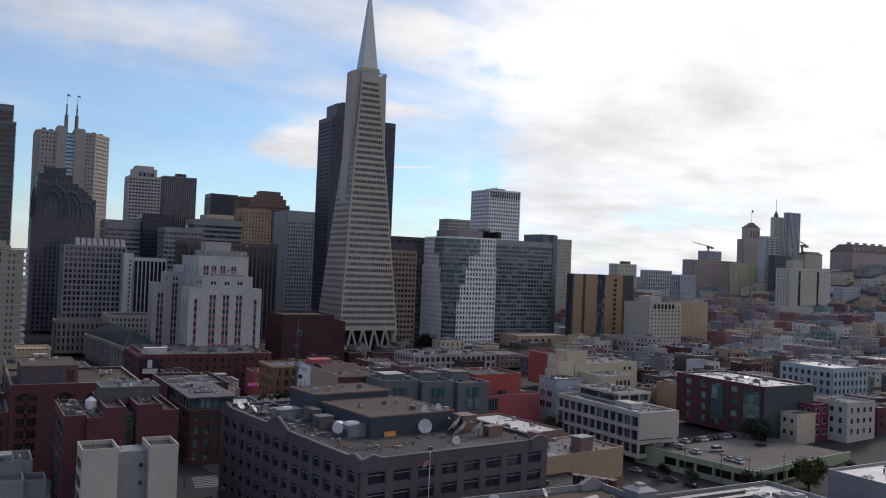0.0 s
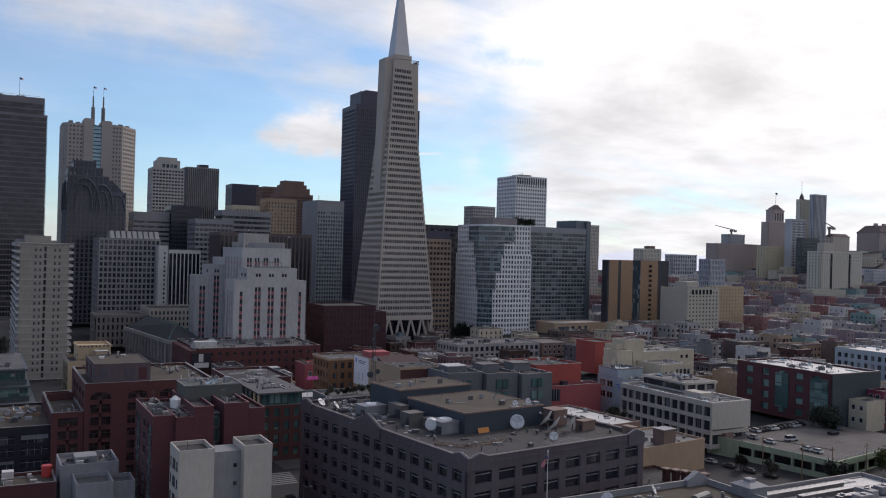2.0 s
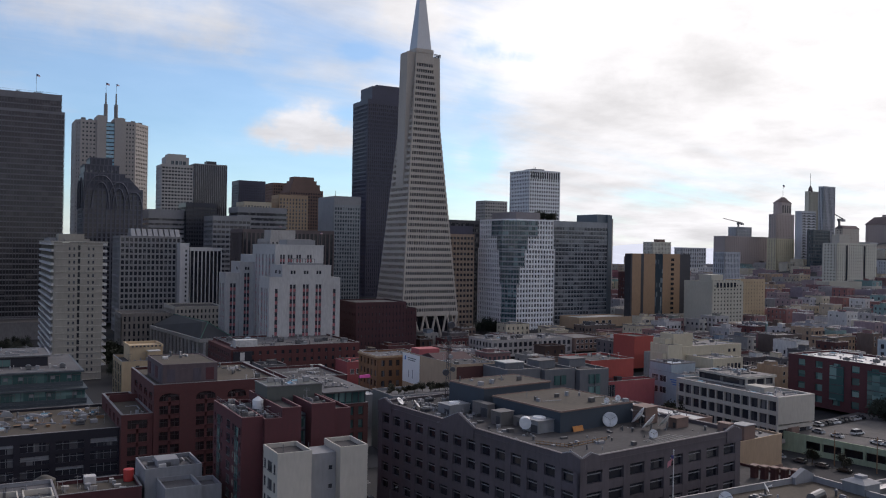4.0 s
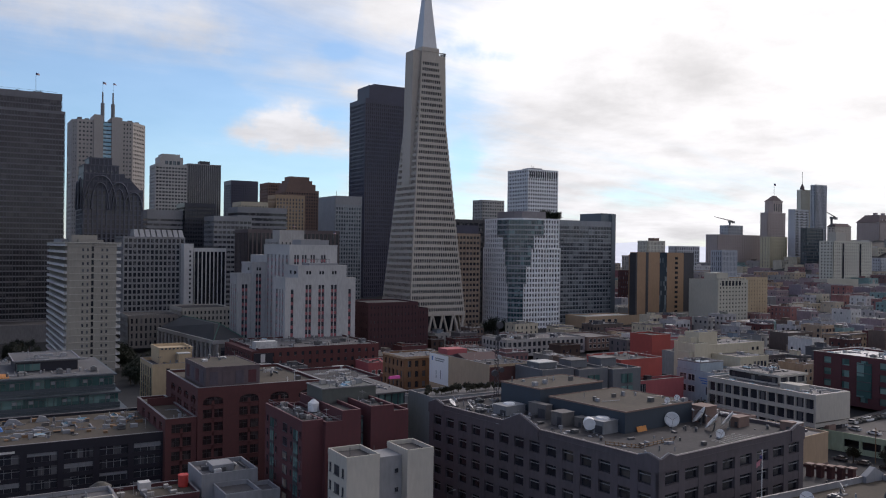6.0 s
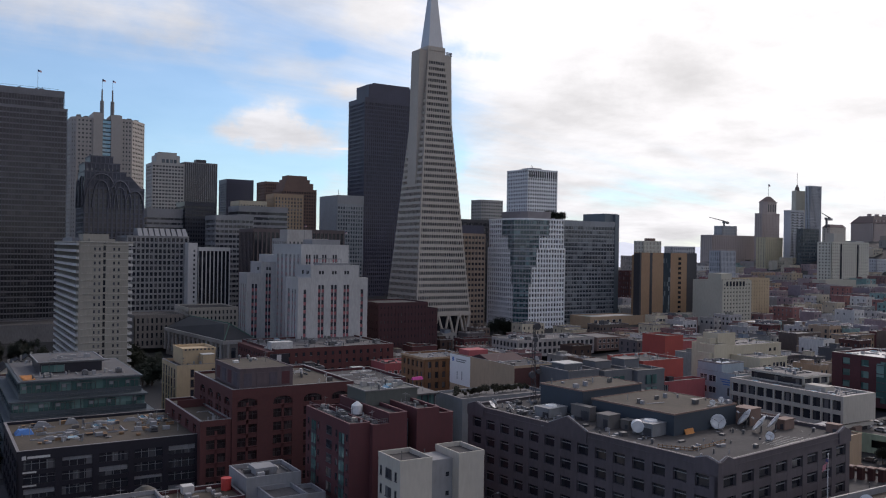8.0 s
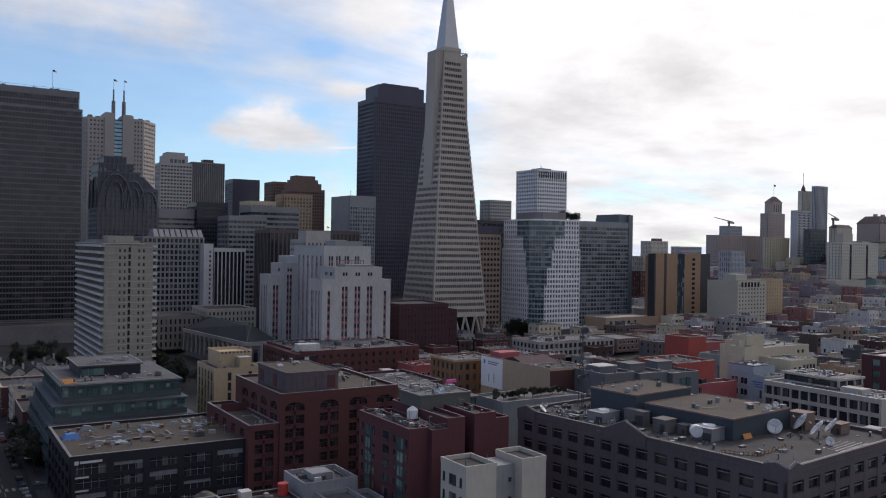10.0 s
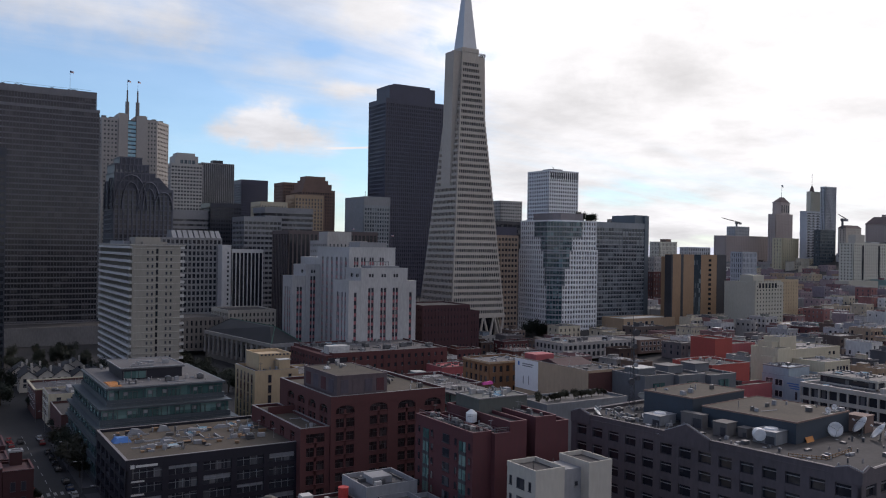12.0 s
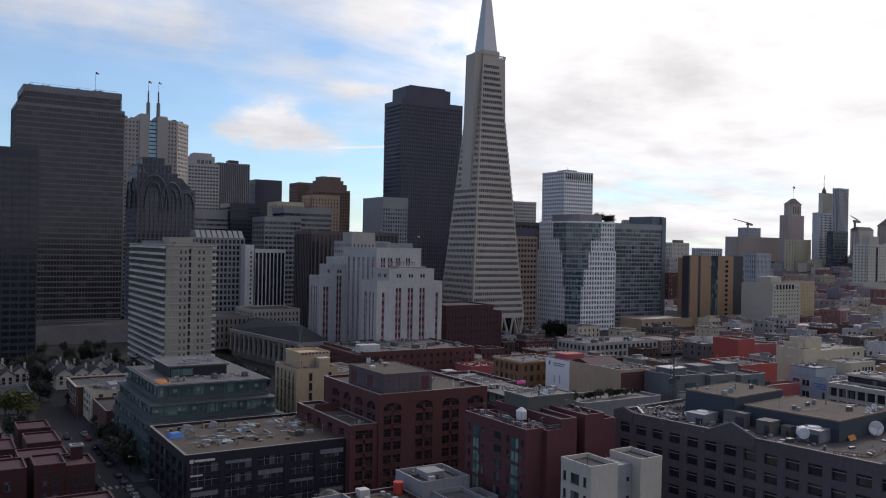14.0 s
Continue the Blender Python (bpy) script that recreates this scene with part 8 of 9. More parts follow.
# ---- dishes on the studio roof ----
def dish(x, y, z, r, yaw, lift, stand=1.5):
    e = thing("satellite_dish", "white satellite dish on a steel stand", "satellite dish", (x, y, z), group="dishes on the studio roof")
    q = Euler((radians(90 - lift), 0, radians(yaw))).to_matrix()
    c = Vector((x, y, z + stand + r * 0.75))
    rings, n = [(0.0, 0.0), (0.35, 0.03), (0.7, 0.13), (1.0, 0.27)], 20
    v, f = [], []
    for layer in (0, 0.05):
        for k, (u, d) in enumerate(rings):
            for i in range(n):
                a = 2 * math.pi * i / n
                v.append(tuple(c + q @ Vector((r * u * math.cos(a), r * u * math.sin(a), r * d * 1.1 - layer))))
    s = len(rings) * n
    for o in (0, s):
        for k in range(len(rings) - 1):
            for i in range(n):
                j = (i + 1) % n
                f.append((o + k * n + i, o + k * n + j, o + (k + 1) * n + j, o + (k + 1) * n + i))
    k = (len(rings) - 1) * n
    for i in range(n):
        j = (i + 1) % n
        f.append((k + i, k + j, s + k + j, s + k + i))
    me = bpy.data.meshes.new("reflector")
    me.from_pydata(v, [], f)
    me.materials.append(dish_white)
    for p in me.polygons:
        p.use_smooth = True
    place("reflector", me, e, label="round white dish reflector")
    focus = c + q @ Vector((0, 0, r * 0.95))
    for i in range(3):
        a = 2 * math.pi * (i + 0.25) / 3
        part("strut", Mesh().tube(tuple(c + q @ Vector((r * math.cos(a) * 0.95, r * math.sin(a) * 0.95, r * 0.25))), tuple(focus), 0.04, n=5), galvanised, e)
    part("feed_horn", Mesh().tube(tuple(focus - q @ Vector((0, 0, 0.1))), tuple(focus + q @ Vector((0, 0, 0.45))), 0.16, 0.2, 8), white_paint, e)
    part("post", Mesh().tube((x, y, z), tuple(c - q @ Vector((0, 0, 0.2))), 0.2, 0.16, 8), galvanised, e)
    part("base", Mesh().box(x - 0.9, y - 0.9, z, x + 0.9, y + 0.9, z + 0.2), concrete, e)
    for i in range(3):
        a = 2 * math.pi * i / 3
        part("brace", Mesh().tube((x + 0.8 * math.cos(a), y + 0.8 * math.sin(a), z + 0.2), (x, y, z + stand), 0.06, n=5), galvanised, e)


for u, v, z, r, yaw, lift, stand in ((30.3, 20.2, SD, 1.75, -38, 5, 0.9), (37.6, 17.4, SD, 2.3, -132, 38, 0.8), (35.2, 12.2, SD, 2.2, -138, 40, 0.6), (39.6, 11.2, SD, 2.2, -142, 38, 0.8), (29.6, 6.8, SD, 1.0, -30, 15, 0.6), (22.5, 67.5, SD, 2.4, 120, 55, 1.2),
                                     (4, 62, SD, 1.2, 60, 40, 0.6), (2.6, 67.5, SD, 1.2, 40, 45, 0.6), (6, 70.5, SD, 1.1, 75, 35, 0.6), (8, 57, SD, 1.0, 20, 40, 0.6), (31.5, 22.5, 27.1, 0.7, -30, 15, 0.4), (36.5, 23.5, 27.1, 0.7, -30, 15, 0.4)):
    dish(*spot(u, v), z, r, yaw, lift, stand)
dish(90, 136, 15.0, 1.3, -60, 20, 0.8)
dish(104, 138.5, 15.0, 1.0, 40, 30, 0.6)


def rooftop_box(name, label, x0, y0, x1, y1, z0, z1, mat, lid=True):
    e = thing(name, label, "roof plant", ((x0 + x1) / 2, (y0 + y1) / 2, z0))
    part("casing", Mesh().box(x0, y0, z0, x1, y1, z1), mat, e)
    part("lid", Mesh().box(x0 - 0.15, y0 - 0.15, z1, x1 + 0.15, y1 + 0.15, z1 + 0.18), mat, e)
    if lid:
        part("cowl", Mesh().tube(((x0 + x1) / 2, (y0 + y1) / 2, z1 + 0.18), ((x0 + x1) / 2, (y0 + y1) / 2, z1 + 0.5), min(x1 - x0, y1 - y0) * 0.3, min(x1 - x0, y1 - y0) * 0.26, 14), dish_white, e)
    part("louvre", Mesh().box(x0 - 0.04, y0 + 0.3, z0 + 0.5, x0 + 0.05, y0 + (y1 - y0) * 0.45, z1 - 0.9), dark_steel, e)
    return e


light_steel = material("pale_galvanised_casing", (0.22, 0.225, 0.235), 0.55, 0.2, vary=0.25, streak=1)
box_grey = material("grey_brown_plant_paint", (0.13, 0.12, 0.115), 0.8, vary=0.25, streak=1)


def on_studio(name, label, u0, v0, u1, v1, h, mat, lid=False):
    x, y = spot((u0 + u1) / 2, (v0 + v1) / 2)
    a, b = (u1 - u0) / 2, (v1 - v0) / 2
    rooftop_box(name, label, x - a, y - b, x + a, y + b, SD, SD + h, mat, lid).rotation_euler = (0, 0, TURN_S)


on_studio("cooling_unit", "large grey rooftop cooling unit with a round cowl", 10.6, 23.5, 16.2, 29, 3.1, light_steel, True)
on_studio("cooling_unit", "grey rooftop plant box with a pale cap", 6.5, 51, 12.8, 56, 2.6, light_steel, True)
on_studio("plant_box", "taupe rooftop plant box", 12, 43, 14.2, 49, 3.6, box_grey)
on_studio("plant_box", "grey rooftop plant box with pipes", 9, 34.6, 13, 38.2, 3.4, box_grey)
on_studio("plant_box", "small grey plant box by the blue wall", 12.2, 31.4, 14.8, 33.8, 2.4, box_grey)
on_studio("plant_box", "taupe stair box behind the dishes", 40, 17.8, 44.4, 22.2, 4.2, brown_stone)
on_studio("plant_box", "brown brick chimney box", 42.5, 10.6, 46.8, 13, 2.6, brown_stone)
on_studio("plant_box", "square brown chimney at the parapet", 49.3, 1.4, 51.2, 4.3, 2.2, brown_stone)
on_studio("plant_box", "grey plant box behind the studio box", 40.5, 46, 46, 54, 3.2, box_grey)
x, y = spot(10.2, 27.4)
e = thing("radome", "round white antenna drum beside the cooling unit", "antenna", (x, y, SD))
part("drum", Mesh().tube((x - 0.5, y - 0.8, SD + 2.3), (x + 0.3, y + 0.4, SD + 2.45), 1.35, 1.35, 20), dish_white, e)
part("stand", Mesh().tube((x, y, SD), (x, y, SD + 1.6), 0.35), galvanised, e)
x, y = spot(20.7, 20.7)
e = thing("wall_board", "orange painted board leaning on the blue wall", "board", (x, y, SD))
part("board", Mesh().prism([(x - 1.6, y - 0.3, SD), (x + 1.6, y + 0.1, SD), (x + 1.6, y + 0.25, SD), (x - 1.6, y - 0.15, SD)], [(x - 1.6, y + 0.4, SD + 1.5), (x + 1.6, y + 0.8, SD + 1.5), (x + 1.6, y + 0.95, SD + 1.5), (x - 1.6, y + 0.55, SD + 1.5)]), orange, e)
for a, b in (((3.8, 16.8), (7.3, 10.6)), ((7.3, 10.6), (19.4, 11.2))):
    a, b = spot(*a), spot(*b)
    e = thing("pipe_rack", "low timber and pipe rack on the roof", "rack", (a[0], a[1], SD))
    for z in (0.5, 1.0):
        part("rail", Mesh().tube((*a, SD + z), (*b, SD + z), 0.07, n=6), timber, e)
    for i in range(9):
        x, y = a[0] + (b[0] - a[0]) * i / 8, a[1] + (b[1] - a[1]) * i / 8
        part("post", Mesh().tube((x, y, SD), (x, y, SD + 1.2), 0.08, n=6), timber, e)
for k in range(6):
    a, b = spot(25.5, 1.6 + k * 0.9), spot(40 - k * 0.8, 1.6 + k * 1.15)
    e = thing("roof_pipe", "long grey conduit run across the roof", "pipe", (a[0], a[1], SD))
    part("pipe", Mesh().tube((*a, SD + 0.4), (*b, SD + 0.4), 0.12, n=6), galvanised, e)
    for i in range(5):
        x, y = a[0] + (b[0] - a[0]) * (i + 0.3) / 5, a[1] + (b[1] - a[1]) * (i + 0.3) / 5
        part("foot", Mesh().box(x - 0.15, y - 0.3, SD, x + 0.15, y + 0.3, SD + 0.32), concrete, e)
for u0, v0, u1, v1 in ((4.6, 23.4, 7, 33), (17, 3, 18.2, 17), (18.2, 8, 24, 9.2), (8, 20, 16, 21.2)):
    x, y = spot((u0 + u1) / 2, (v0 + v1) / 2)
    e = thing("roof_walkway", "pale worn walkway sheet on the tar roof", "walkway", (x, y, SD))
    part("sheet", Mesh().box(x - (u1 - u0) / 2, y - (v1 - v0) / 2, SD - 0.02, x + (u1 - u0) / 2, y + (v1 - v0) / 2, SD + 0.08), grey_roof, e)
    e.rotation_euler = (0, 0, TURN_S)


patch_rnd = random.Random(21)
deck_patch = material("worn_deck_patch", (0.095, 0.088, 0.078), 0.9, vary=0.5, big=0.3)
for k in range(14):
    u, v = patch_rnd.uniform(3, 44), patch_rnd.uniform(3, 19)
    w, d = patch_rnd.uniform(1, 6), patch_rnd.uniform(0.6, 3)
    x, y = spot(u, v)
    e = thing("roof_patch", "pale worn patch of roofing felt on the deck", "roofing patch", (x, y, SD))
    q = [(x - w / 2 + patch_rnd.uniform(-0.4, 0.4), y - d / 2), (x + w / 2, y - d / 2 + patch_rnd.uniform(-0.3, 0.3)), (x + w / 2 + patch_rnd.uniform(-0.5, 0.5), y + d / 2), (x - w / 2, y + d / 2 + patch_rnd.uniform(-0.3, 0.3))]
    part("felt", Mesh().column(q, SD - 0.02, SD + 0.03 + k * 0.003), deck_patch if k % 3 else tar_roof, e)
    e.rotation_euler = (0, 0, TURN_S)


def lattice_mast(x, y, z0, z1):
    e = thing("lattice_mast", "slender steel lattice antenna mast with small drums", "antenna", (x, y, z0))
    for i in range(3):
        a = 2 * math.pi * i / 3
        part("leg", Mesh().tube((x + 0.8 * math.cos(a), y + 0.8 * math.sin(a), z0), (x + 0.35 * math.cos(a), y + 0.35 * math.sin(a), z1), 0.08, n=5), dark_steel, e)
    n = 12
    for k in range(n):
        z, r0, r1 = z0 + (z1 - z0) * k / n, 0.8 - 0.45 * k / n, 0.8 - 0.45 * (k + 1) / n
        for i in range(3):
            a, b = 2 * math.pi * i / 3, 2 * math.pi * (i + 1) / 3
            part("lacing", Mesh().tube((x + r0 * math.cos(a), y + r0 * math.sin(a), z), (x + r1 * math.cos(b), y + r1 * math.sin(b), z + (z1 - z0) / n), 0.05, n=4), dark_steel, e)
    for dx, dy, z, r in ((0.2, -0.8, z1 - 0.5, 1.0), (0.1, -0.9, z0 + 12, 0.6), (-0.4, -0.9, z0 + 17, 0.7), (-1.2, -0.6, z0 + 7.6, 0.9), (0.9, -0.8, z0 + 8.4, 0.7)):
        part("drum", Mesh().tube((x + dx, y + dy, z), (x + dx - 0.1, y + dy - 0.5, z), r, r * 0.95, 16), light_grey if r < 0.65 else dark_steel, e, "round microwave drum")
    part("whip", Mesh().tube((x, y, z1), (x, y, z1 + 4), 0.06, n=5), galvanised, e)


lattice_mast(79.2, 224.4, SD, 43)


def flagpole(x, y, z0, z1):
    e = thing("flagpole", "tall white flagpole with a drooping flag", "flagpole", (x, y, z0))
    part("pole", Mesh().tube((x, y, z0), (x, y, z1), 0.11, 0.07, 8), white_paint, e)
    part("finial", Mesh().tube((x, y, z1), (x, y, z1 + 0.25), 0.16, 0.1, 8), white_paint, e)
    m, n = Mesh(), 5
    for k in range(n):
        a, b = -0.24 * k - 0.08, -0.24 * (k + 1) - 0.08
        s0, s1 = 0.18 * math.sin(k * 1.7), 0.18 * math.sin((k + 1) * 1.7)
        z = z1 - 0.6 - 0.28 * k
        m.prism([(x + a, y + s0, z - 1.0), (x + b, y + s1, z - 1.2), (x + b, y + s1 + 0.04, z - 1.2), (x + a, y + s0 + 0.04, z - 1.0)], [(x + a, y + s0, z), (x + b, y + s1, z - 0.3), (x + b, y + s1 + 0.04, z - 0.3), (x + a, y + s0 + 0.04, z)])
    part("cloth", m, flag_red, e, "faded red drooping cloth")["kind"] = "stuff"
    part("canton", Mesh().box(x - 0.5, y - 0.12, z1 - 1.3, x - 0.08, y + 0.14, z1 - 0.75), flag_blue, e)


flagpole(73, 132.7, 14.9, 28.3)

tarp_grey = material("grey_tarpaulin", (0.16, 0.165, 0.18), 0.7, vary=0.35, big=0.6)
# tarpaulin and stores on the dark office roof
e = thing("tarpaulin", "bright blue tarpaulin over roof stores", "tarpaulin", (-39, 291, 12.5))
part("sheet", Mesh().prism([(-41, 288, 12.5), (-36.5, 288, 12.5), (-36.5, 292, 12.5), (-41, 292, 12.5)], [(-40, 289, 13.6), (-37.5, 289, 13.9), (-37.2, 291, 13.5), (-40.2, 291, 13.8)]), tarp_blue, e)
for x, y, w, d, h in ((-36, 296, 5, 3, 1.6), (-30, 285, 4.5, 2, 1.0), (-22, 291, 6, 3.2, 1.3), (-13, 294, 5, 2.4, 0.9), (-8, 288, 3.4, 2, 1.4), (-28, 297, 4, 2, 1.8)):
    e = thing("tarpaulin", "pale grey tarpaulin heaped over builders' stores", "tarpaulin", (x, y, 12.5))
    part("sheet", Mesh().prism([(x, y, 12.45), (x + w, y + 0.3, 12.45), (x + w * 0.95, y + d, 12.45), (x + 0.2, y + d * 0.9, 12.45)], [(x + w * 0.25, y + d * 0.3, 12.5 + h), (x + w * 0.7, y + d * 0.25, 12.5 + h * 0.7), (x + w * 0.65, y + d * 0.7, 12.5 + h * 0.8), (x + w * 0.3, y + d * 0.75, 12.5 + h * 0.95)]), tarp_grey if w > 4.2 else light_steel, e)
store_rnd = random.Random(4)
for k in range(46):
    x, y = store_rnd.uniform(-39, -3), store_rnd.uniform(274, 300)
    w, d, h = store_rnd.uniform(0.4, 2.2), store_rnd.uniform(0.25, 1.2), store_rnd.uniform(0.2, 0.9)
    mat_k = store_rnd.choice((timber, galvanised, dark_steel, box_grey, tan_stone, light_steel, dark_steel, timber))
    e = thing("roof_crate", "stacked builder's crate on the gravel roof", "crate", (x, y, 12.5), group="stores on the dark roof")
    part("box", Mesh().box(x, y, 12.45, x + w, y + d, 12.45 + h), mat_k, e)
    part("top_board", Mesh().box(x - 0.1, y - 0.1, 12.45 + h, x + w + 0.1, y + d + 0.1, 12.55 + h), timber if k % 2 else mat_k, e)
    if k % 4 == 0:
        part("pole", Mesh().tube((x, y, 12.6 + h), (x + w + 1.2, y + d, 12.7 + h), 0.08, n=5), galvanised, e)

# hoarding and panels
e = thing("hoarding", "white and dark advertising hoarding with plain shapes", "billboard", (68, 394, 10))
part("board", Mesh().box(66.5, 393.4, 9, 75, 393.9, 16), navy_steel, e)
part("panel", Mesh().box(67.5, 393.2, 9.4, 74, 393.5, 11.6), white_paint, e)
part("panel", Mesh().box(69.5, 393.2, 12, 71.5, 393.5, 15.6), white_paint, e)
solid(e, "backing", white_roof, 69, 399, 17.0, 79, 404, 20.4)
e = thing("magenta_awning", "bright magenta sheet over a roof terrace", "awning", (94.3, 314, 8))
part("sheet", Mesh().prism([(92.1, 313.2, 14.4), (96.5, 313.2, 14.4), (96.5, 314.8, 14.4), (92.1, 314.8, 14.4)], [(92.3, 313.7, 15.3), (96.3, 313.7, 15.5), (96.3, 314.3, 15.5), (92.3, 314.3, 15.3)]), magenta, e)
part("post", Mesh().tube((92.3, 314, 8), (92.3, 314, 14.6), 0.1, n=5).tube((96.3, 314, 8), (96.3, 314, 14.6), 0.1, n=5), galvanised, e)
e = roofed("terrace_building", "low grey building with a cluttered pale roof terrace", 85.3, 307, 98.3, 322, G, 9, grey_paint, white_roof)


# ---- trees ----
def tree_meshes(seed, leaf, h, r):
    rnd = random.Random(seed)
    tr = Mesh().tube((0, 0, 0), (0.1, 0, h * 0.5), 0.28, 0.16, 7)
    tips = []
    for i in range(7):
        a, up = rnd.uniform(0, 6.3), rnd.uniform(0.45, 0.9)
        tip = (r * 0.7 * math.cos(a), r * 0.7 * math.sin(a), h * up)
        tr.tube((0.1, 0, h * rnd.uniform(0.3, 0.5)), tip, 0.12, 0.04, 5)
        tips.append(Vector(tip))
    v, f = [], []
    for k in range(2200):
        c = rnd.choice(tips) + Vector((rnd.gauss(0, r * 0.28), rnd.gauss(0, r * 0.28), rnd.gauss(0, h * 0.12)))
        u = Vector((rnd.gauss(0, 1), rnd.gauss(0, 1), rnd.gauss(0, 1))).normalized()
        w = u.orthogonal().normalized()
        s = rnd.uniform(0.2, 0.42)
        n = len(v)
        v += [tuple(c + u * s), tuple(c + w * s * 0.6), tuple(c - u * s), tuple(c - w * s * 0.6)]
        f.append((n, n + 1, n + 2, n + 3))
    me = bpy.data.meshes.new("crown")
    me.from_pydata(v, [], f)
    me.materials.append(leaf)
    return tr.data("trunk", bark), me


TREES = [tree_meshes(1, leaf_dark, 7.5, 3.2), tree_meshes(2, leaf_olive, 6.5, 2.8), tree_meshes(3, leaf_lime, 6.5, 3.0), tree_meshes(4, leaf_dark, 9.5, 3.6)]
WORDS = ["dark green street tree", "olive green street tree", "yellow-green street tree in autumn leaf", "tall dark green tree"]


def tree(kind, x, y, z, s=1.0, yaw=0.0):
    e = thing("tree", WORDS[kind] + " with a loose crown", "tree", (x, y, z), group="trees")
    for nm, me in zip(("trunk", "crown"), TREES[kind]):
        o = new(nm, me)
        o.parent, o.scale, o.rotation_euler = e, (s, s, s), (0, 0, yaw)


tree_rnd = random.Random(8)
for y, k, s in ((318, 1, 0.8), (326, 1, 1.1), (333, 1, 1.2), (341, 0, 1.1), (349, 1, 1.0), (357, 1, 1.0), (384, 0, 0.6), (430, 0, 0.7)):
    tree(k, -44 + tree_rnd.uniform(-0.8, 0.8), y, G, s, y)
for x, y, k, s in ((-66, 412, 2, 1.5), (-70, 417, 2, 1.4), (-63, 409, 2, 1.0), (-58.6, 296, 1, 0.6), (-78, 337, 0, 1.0), (-83, 294, 0, 1.0), (-80, 450, 3, 1.3), (-72, 452, 0, 1.2), (-86, 444, 3, 1.5), (-92, 440, 3, 1.5), (-78, 470, 3, 1.5), (-96, 452, 3, 1.6), (-100, 470, 3, 1.6), (-90, 486, 3, 1.5), (-82, 492, 3, 1.4), (-74, 500, 0, 1.6), (-55, 446, 0, 1.1), (-52, 474, 3, 1.2), (-56, 505, 3, 1.3), (-36, 500, 0, 1.2), (-12, 486, 3, 1.2), (-10, 468, 0, 1.2), (-88, 428, 0, 1.4), (-98, 425, 3, 1.4), (-70, 380, 0, 1.0), (-86, 355, 3, 1.1), (-90, 372, 0, 1.2), (-88, 406, 3, 1.2), (-95, 310, 0, 1.2), (-92, 330, 3, 1.2)):
    tree(k, x, y, G, s, x)
for k in range(60):
    tree(tree_rnd.choice((0, 3, 3, 1)), tree_rnd.uniform(-78, -4), tree_rnd.uniform(526, 625), G, tree_rnd.uniform(0.5, 0.9), k)
for k in range(14):
    tree(tree_rnd.choice((0, 3)), tree_rnd.uniform(24, 40), tree_rnd.uniform(430, 520), G, tree_rnd.uniform(0.9, 1.4), k)
for x, y, k, s in ((196, 258, 1, 1.1), (193, 256, 2, 0.9), (199, 255, 1, 1.3), (222, 163.5, 2, 1.3), (225, 166, 1, 1.2), (219.5, 161.5, 2, 0.9), (236, 160, 2, 0.8), (241, 161, 1, 0.9), (252, 210, 0, 1.3), (256, 211, 3, 1.0), (192, 194, 1, 0.7), (203, 168, 0, 0.9), (196, 186, 1, 0.6)):
    tree(k, x, y, ground(x, y), s, x)
for k in range(5):
    tree(tree_rnd.choice((0, 3, 3)), 284 + tree_rnd.uniform(0, 8), 528 + tree_rnd.uniform(0, 8), 2, tree_rnd.uniform(0.9, 1.3), k)
for k in range(7):
    tree(0, 343 + k * 2.2 + tree_rnd.uniform(-1, 1), 548 + tree_rnd.uniform(0, 8), 85.2, tree_rnd.uniform(0.7, 1.0), k)
tree(1, 28, 190, G, 0.6, 1)
# planters on the long roof beside the studio
for k in range(16):
    x, y = 83.5 + k * 1.95, 272 + tree_rnd.uniform(-2, 2)
    tree(1, x, y, 15.4, tree_rnd.uniform(0.25, 0.45), k)
e = roofed("garden_roof_building", "low building with a planted roof terrace", 82, 264, 116, 280, G, 16.2, grey_paint, grey_roof)


# ---- cars ----
def car_data(paint, van=False):
    l, w = (4.9, 1.95) if van else (4.4, 1.8)
    body = Mesh().prism([(-l / 2, -w / 2, 0.35), (l / 2, -w / 2, 0.35), (l / 2, w / 2, 0.35), (-l / 2, w / 2, 0.35)], [(-l / 2 + 0.1, -w / 2 + 0.06, 0.95), (l / 2 - 0.15, -w / 2 + 0.06, 0.85), (l / 2 - 0.15, w / 2 - 0.06, 0.85), (-l / 2 + 0.1, w / 2 - 0.06, 0.95)])
    a, b = (-l / 2 + 0.15, l / 2 - 1.3) if van else (-l / 2 + 0.5, l / 2 - 1.4)
    top = 1.85 if van else 1.42
    cab = Mesh().prism([(a, -w / 2 + 0.08, 0.9), (b + 0.3, -w / 2 + 0.08, 0.86), (b + 0.3, w / 2 - 0.08, 0.86), (a, w / 2 - 0.08, 0.9)], [(a + 0.35, -w / 2 + 0.22, top - 0.05), (b - 0.35, -w / 2 + 0.22, top - 0.05), (b - 0.35, w / 2 - 0.22, top - 0.05), (a + 0.35, w / 2 - 0.22, top - 0.05)])
    roof = Mesh().box(a + 0.33, -w / 2 + 0.2, top - 0.05, b - 0.33, w / 2 - 0.2, top + 0.03)
    wheel = Mesh().tube((0, -0.1, 0), (0, 0.1, 0), 0.33, 0.33, 12)
    return [("body", body.data("body", paint), (0, 0, 0)), ("cabin", cab.data("cabin", glass_black), (0, 0, 0)), ("roof", roof.data("roof", paint), (0, 0, 0))] + [("wheel", wheel.data("wheel", rubber), (sx * l * 0.31, sy * (w / 2 - 0.1), 0.33)) for sx in (-1, 1) for sy in (-1, 1)]


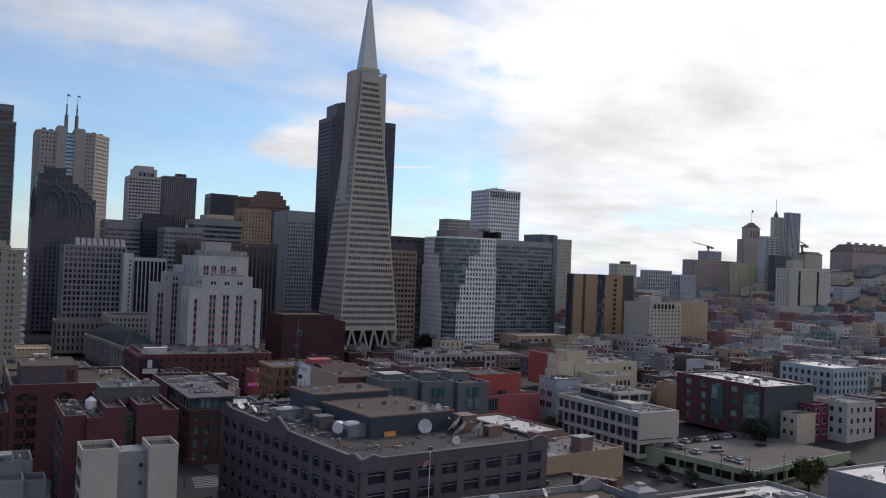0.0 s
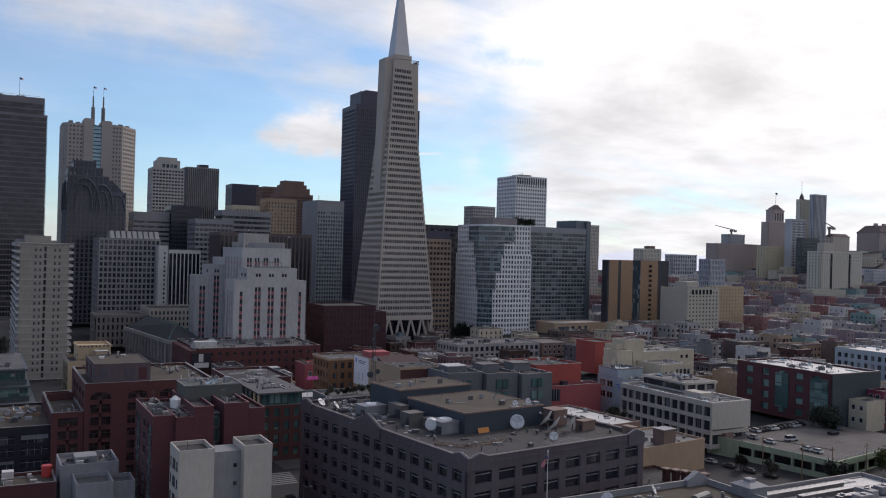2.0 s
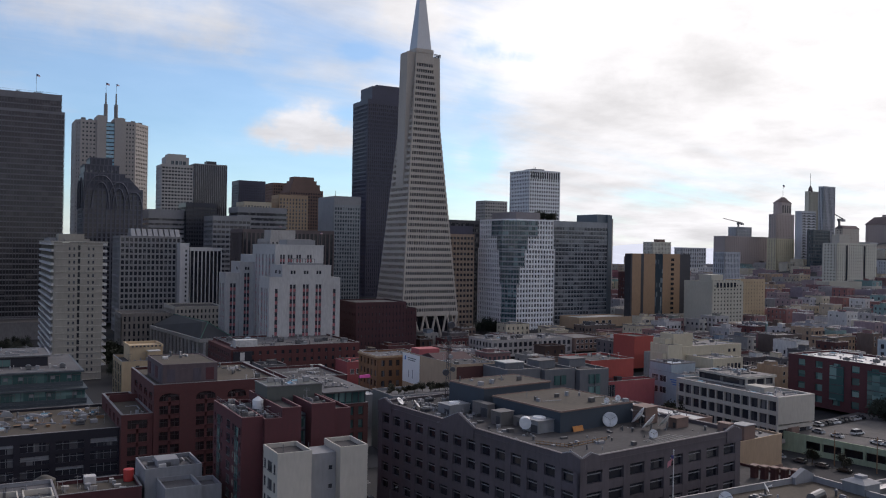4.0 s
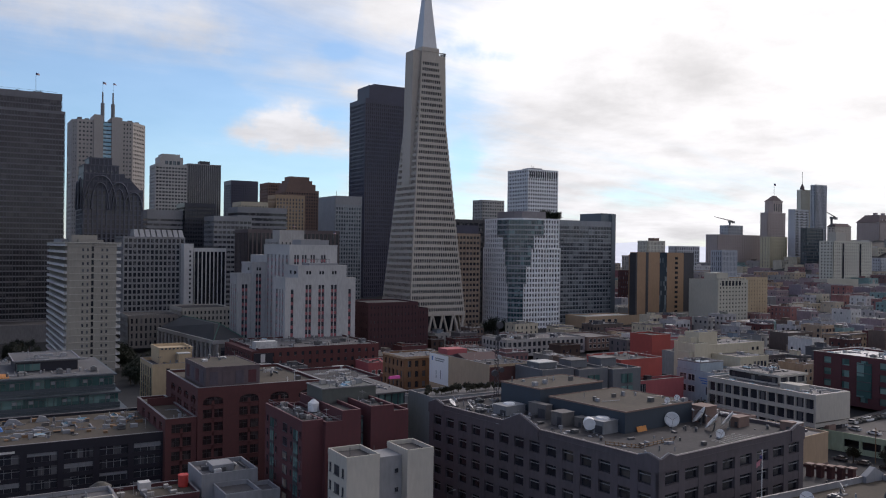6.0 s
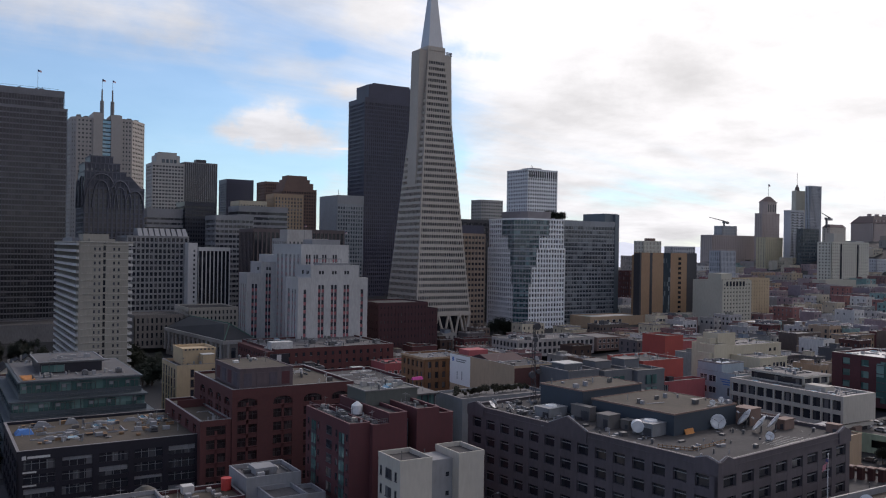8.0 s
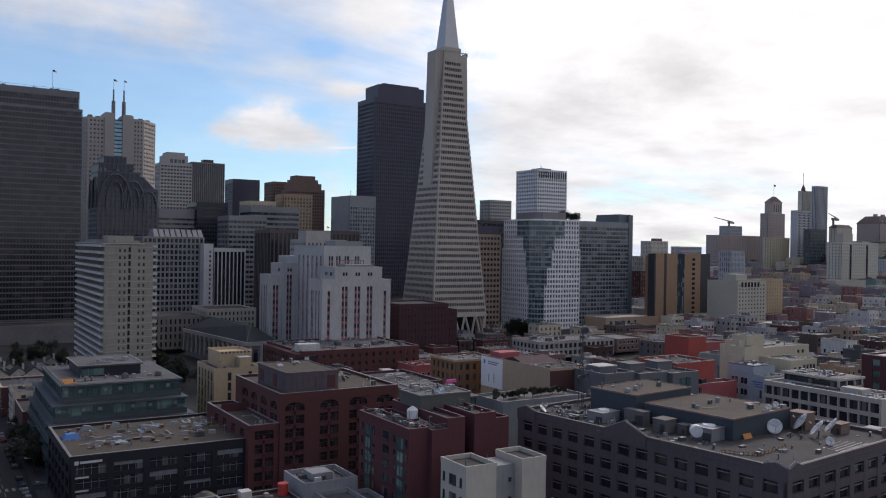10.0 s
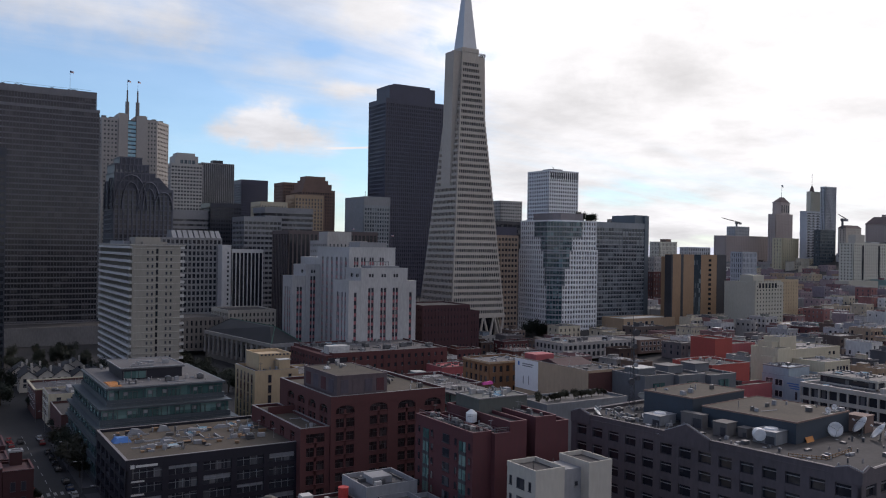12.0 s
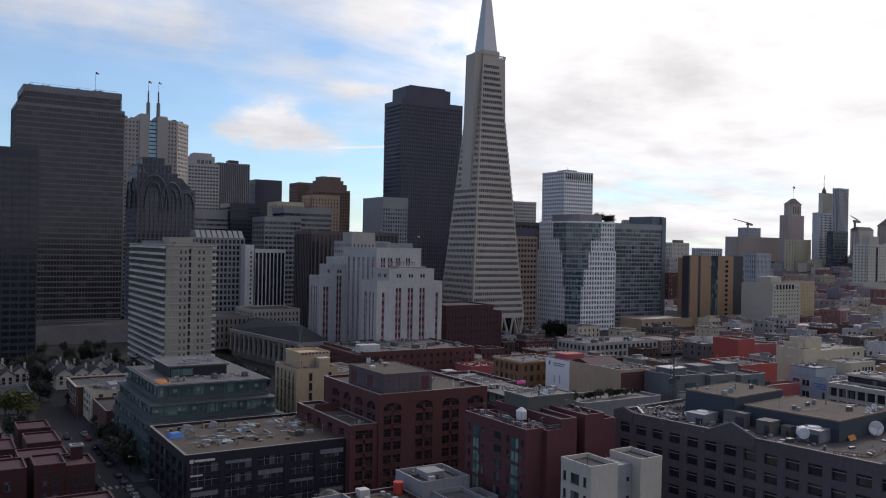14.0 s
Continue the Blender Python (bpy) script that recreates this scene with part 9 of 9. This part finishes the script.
CAR_PAINT = [("white", (0.6, 0.6, 0.6)), ("black", (0.02, 0.02, 0.022)), ("silver", (0.35, 0.36, 0.37)), ("dark blue", (0.03, 0.05, 0.1)), ("dark red", (0.2, 0.02, 0.02)), ("dark grey", (0.08, 0.08, 0.085))]
CARS = [(word, car_data(material("car_paint", c, 0.25, 0.2, vary=0.05, bump=0), False)) for word, c in CAR_PAINT]
CARS.append(("white van", car_data(CARS[0][1][0][1].materials[0], True)))


def car(kind, x, y, z, yaw):
    word, parts = CARS[kind]
    e = thing("car", "%s parked %s on asphalt" % (word.replace(" van", ""), "van" if "van" in word else "car"), "car", (x, y, z), group="parked cars")
    e.rotation_euler = (0, 0, radians(yaw))
    for nm, me, at in parts:
        o = new(nm, me)
        o.parent, o.location = e, at


car_rnd = random.Random(2)
DECK = 4.12
for u, v, k, yaw in ((10, 15, 0, 75), (9.8, 11.6, 0, 75), (19.3, 25.6, 6, -15), (9.3, 27.5, 0, 85), (10.7, 34.5, 2, 80), (42, 23, 1, -10), (53, 26.6, 5, 30), (14.6, 40.6, 2, 60), (7.5, 42, 6, 80)):
    car(k, *lot(u, v), DECK, yaw + 9)
for k in range(11):
    car(car_rnd.choice((1, 5, 1, 3, 1, 2, 0)), *lot(21.5 + k * 2.55, 40.5 - k * 0.22), DECK, 84 + car_rnd.uniform(-4, 4))
for k in range(16):
    if k % 5 != 3:
        car(car_rnd.choice((0, 1, 2, 3, 4, 5)), -48.6, 262 + k * 7.5, G - 0.13, 90)
        car(car_rnd.choice((0, 1, 2, 3, 4, 5)), -57.8, 258 + k * 7.8, G - 0.13, 90)
car(4, -51.5, 285, G - 0.13, 90)
car(1, -54.6, 372, G - 0.13, 90)
for k in range(4):
    car(car_rnd.choice((0, 1, 2, 5)), 193.5 - k * 1.1, 184 + k * 7, ground(193, 190), 99)
for k in range(3):
    car(car_rnd.choice((0, 1, 2)), 56, 200 + k * 12, G - 0.13, 90)

# ---- street furniture ----
def street_lamp(x, y, z, h=8.5, yaw=0.0):
    e = thing("street_lamp", "grey steel street lamp with an arm", "street lamp", (x, y, z))
    part("pole", Mesh().tube((x, y, z), (x, y, z + h), 0.11, 0.07, 8), galvanised, e)
    dx, dy = math.cos(yaw), math.sin(yaw)
    part("arm", Mesh().tube((x, y, z + h), (x + 1.8 * dx, y + 1.8 * dy, z + h + 0.3), 0.05, n=5), galvanised, e)
    part("head", Mesh().box(x + 1.8 * dx - 0.35, y + 1.8 * dy - 0.2, z + h + 0.2, x + 1.8 * dx + 0.35, y + 1.8 * dy + 0.2, z + h + 0.38), light_grey, e)


for k in range(6):
    street_lamp(-46.5, 275 + k * 26, G, 8.5, math.pi)
street_lamp(53, 206, G, 8, 0)
street_lamp(53, 240, G, 8, 0)
for x, y in ((197, 190), (200, 178), (203, 170), (216, 168)):
    e = thing("utility_pole", "dark timber utility pole with crossarm", "utility pole", (x, y, ground(x, y)))
    z = ground(x, y)
    part("pole", Mesh().tube((x, y, z), (x, y, z + 11), 0.17, 0.12, 8), timber, e)
    part("crossarm", Mesh().box(x - 1.2, y - 0.08, z + 10, x + 1.2, y + 0.08, z + 10.2), timber, e)
for k in range(3):
    e = thing("overhead_wire", "thin overhead wire between utility poles", "wire", (197, 190, 10))
    part("wire", Mesh().tube((196.5 + k * 0.5, 190, ground(197, 190) + 10.2), (202.5 + k * 0.5, 170, ground(203, 170) + 10.2), 0.03, n=4), rubber, e)

# crosswalk and lane marks
for k in range(7):
    m = Mesh().box(56 + k * 0.25, 239.5 + k * 1.9, -2.985, 63.5 + k * 0.25, 240.4 + k * 1.9, -2.97)
    tagged(new("crosswalk_stripe", m.data("crosswalk_stripe", road_paint)), "white painted crosswalk stripe", "road marking", kind="structure")
for k in range(14):
    m = Mesh().box(-53.3, 262 + k * 9, -2.985, -53.1, 266 + k * 9, -2.97)
    tagged(new("lane_mark", m.data("lane_mark", road_paint)), "white painted lane mark", "road marking", kind="structure")
for k in range(6):
    m = Mesh().box(-58 + k * 1.7, 303, -2.985, -57.2 + k * 1.7, 306, -2.97)
    tagged(new("crosswalk_stripe", m.data("crosswalk_stripe", road_paint)), "white painted crosswalk stripe", "road marking", kind="structure")

# units onto their roofs
used = set()
for kind, x, y, z, yaw in SPOTS:
    m = pose(x, y, z, 0, 0, yaw)
    if kind in used:
        copy_thing(UNITS[kind], m)
    else:
        used.add(kind)
        UNITS[kind].matrix_basis = m
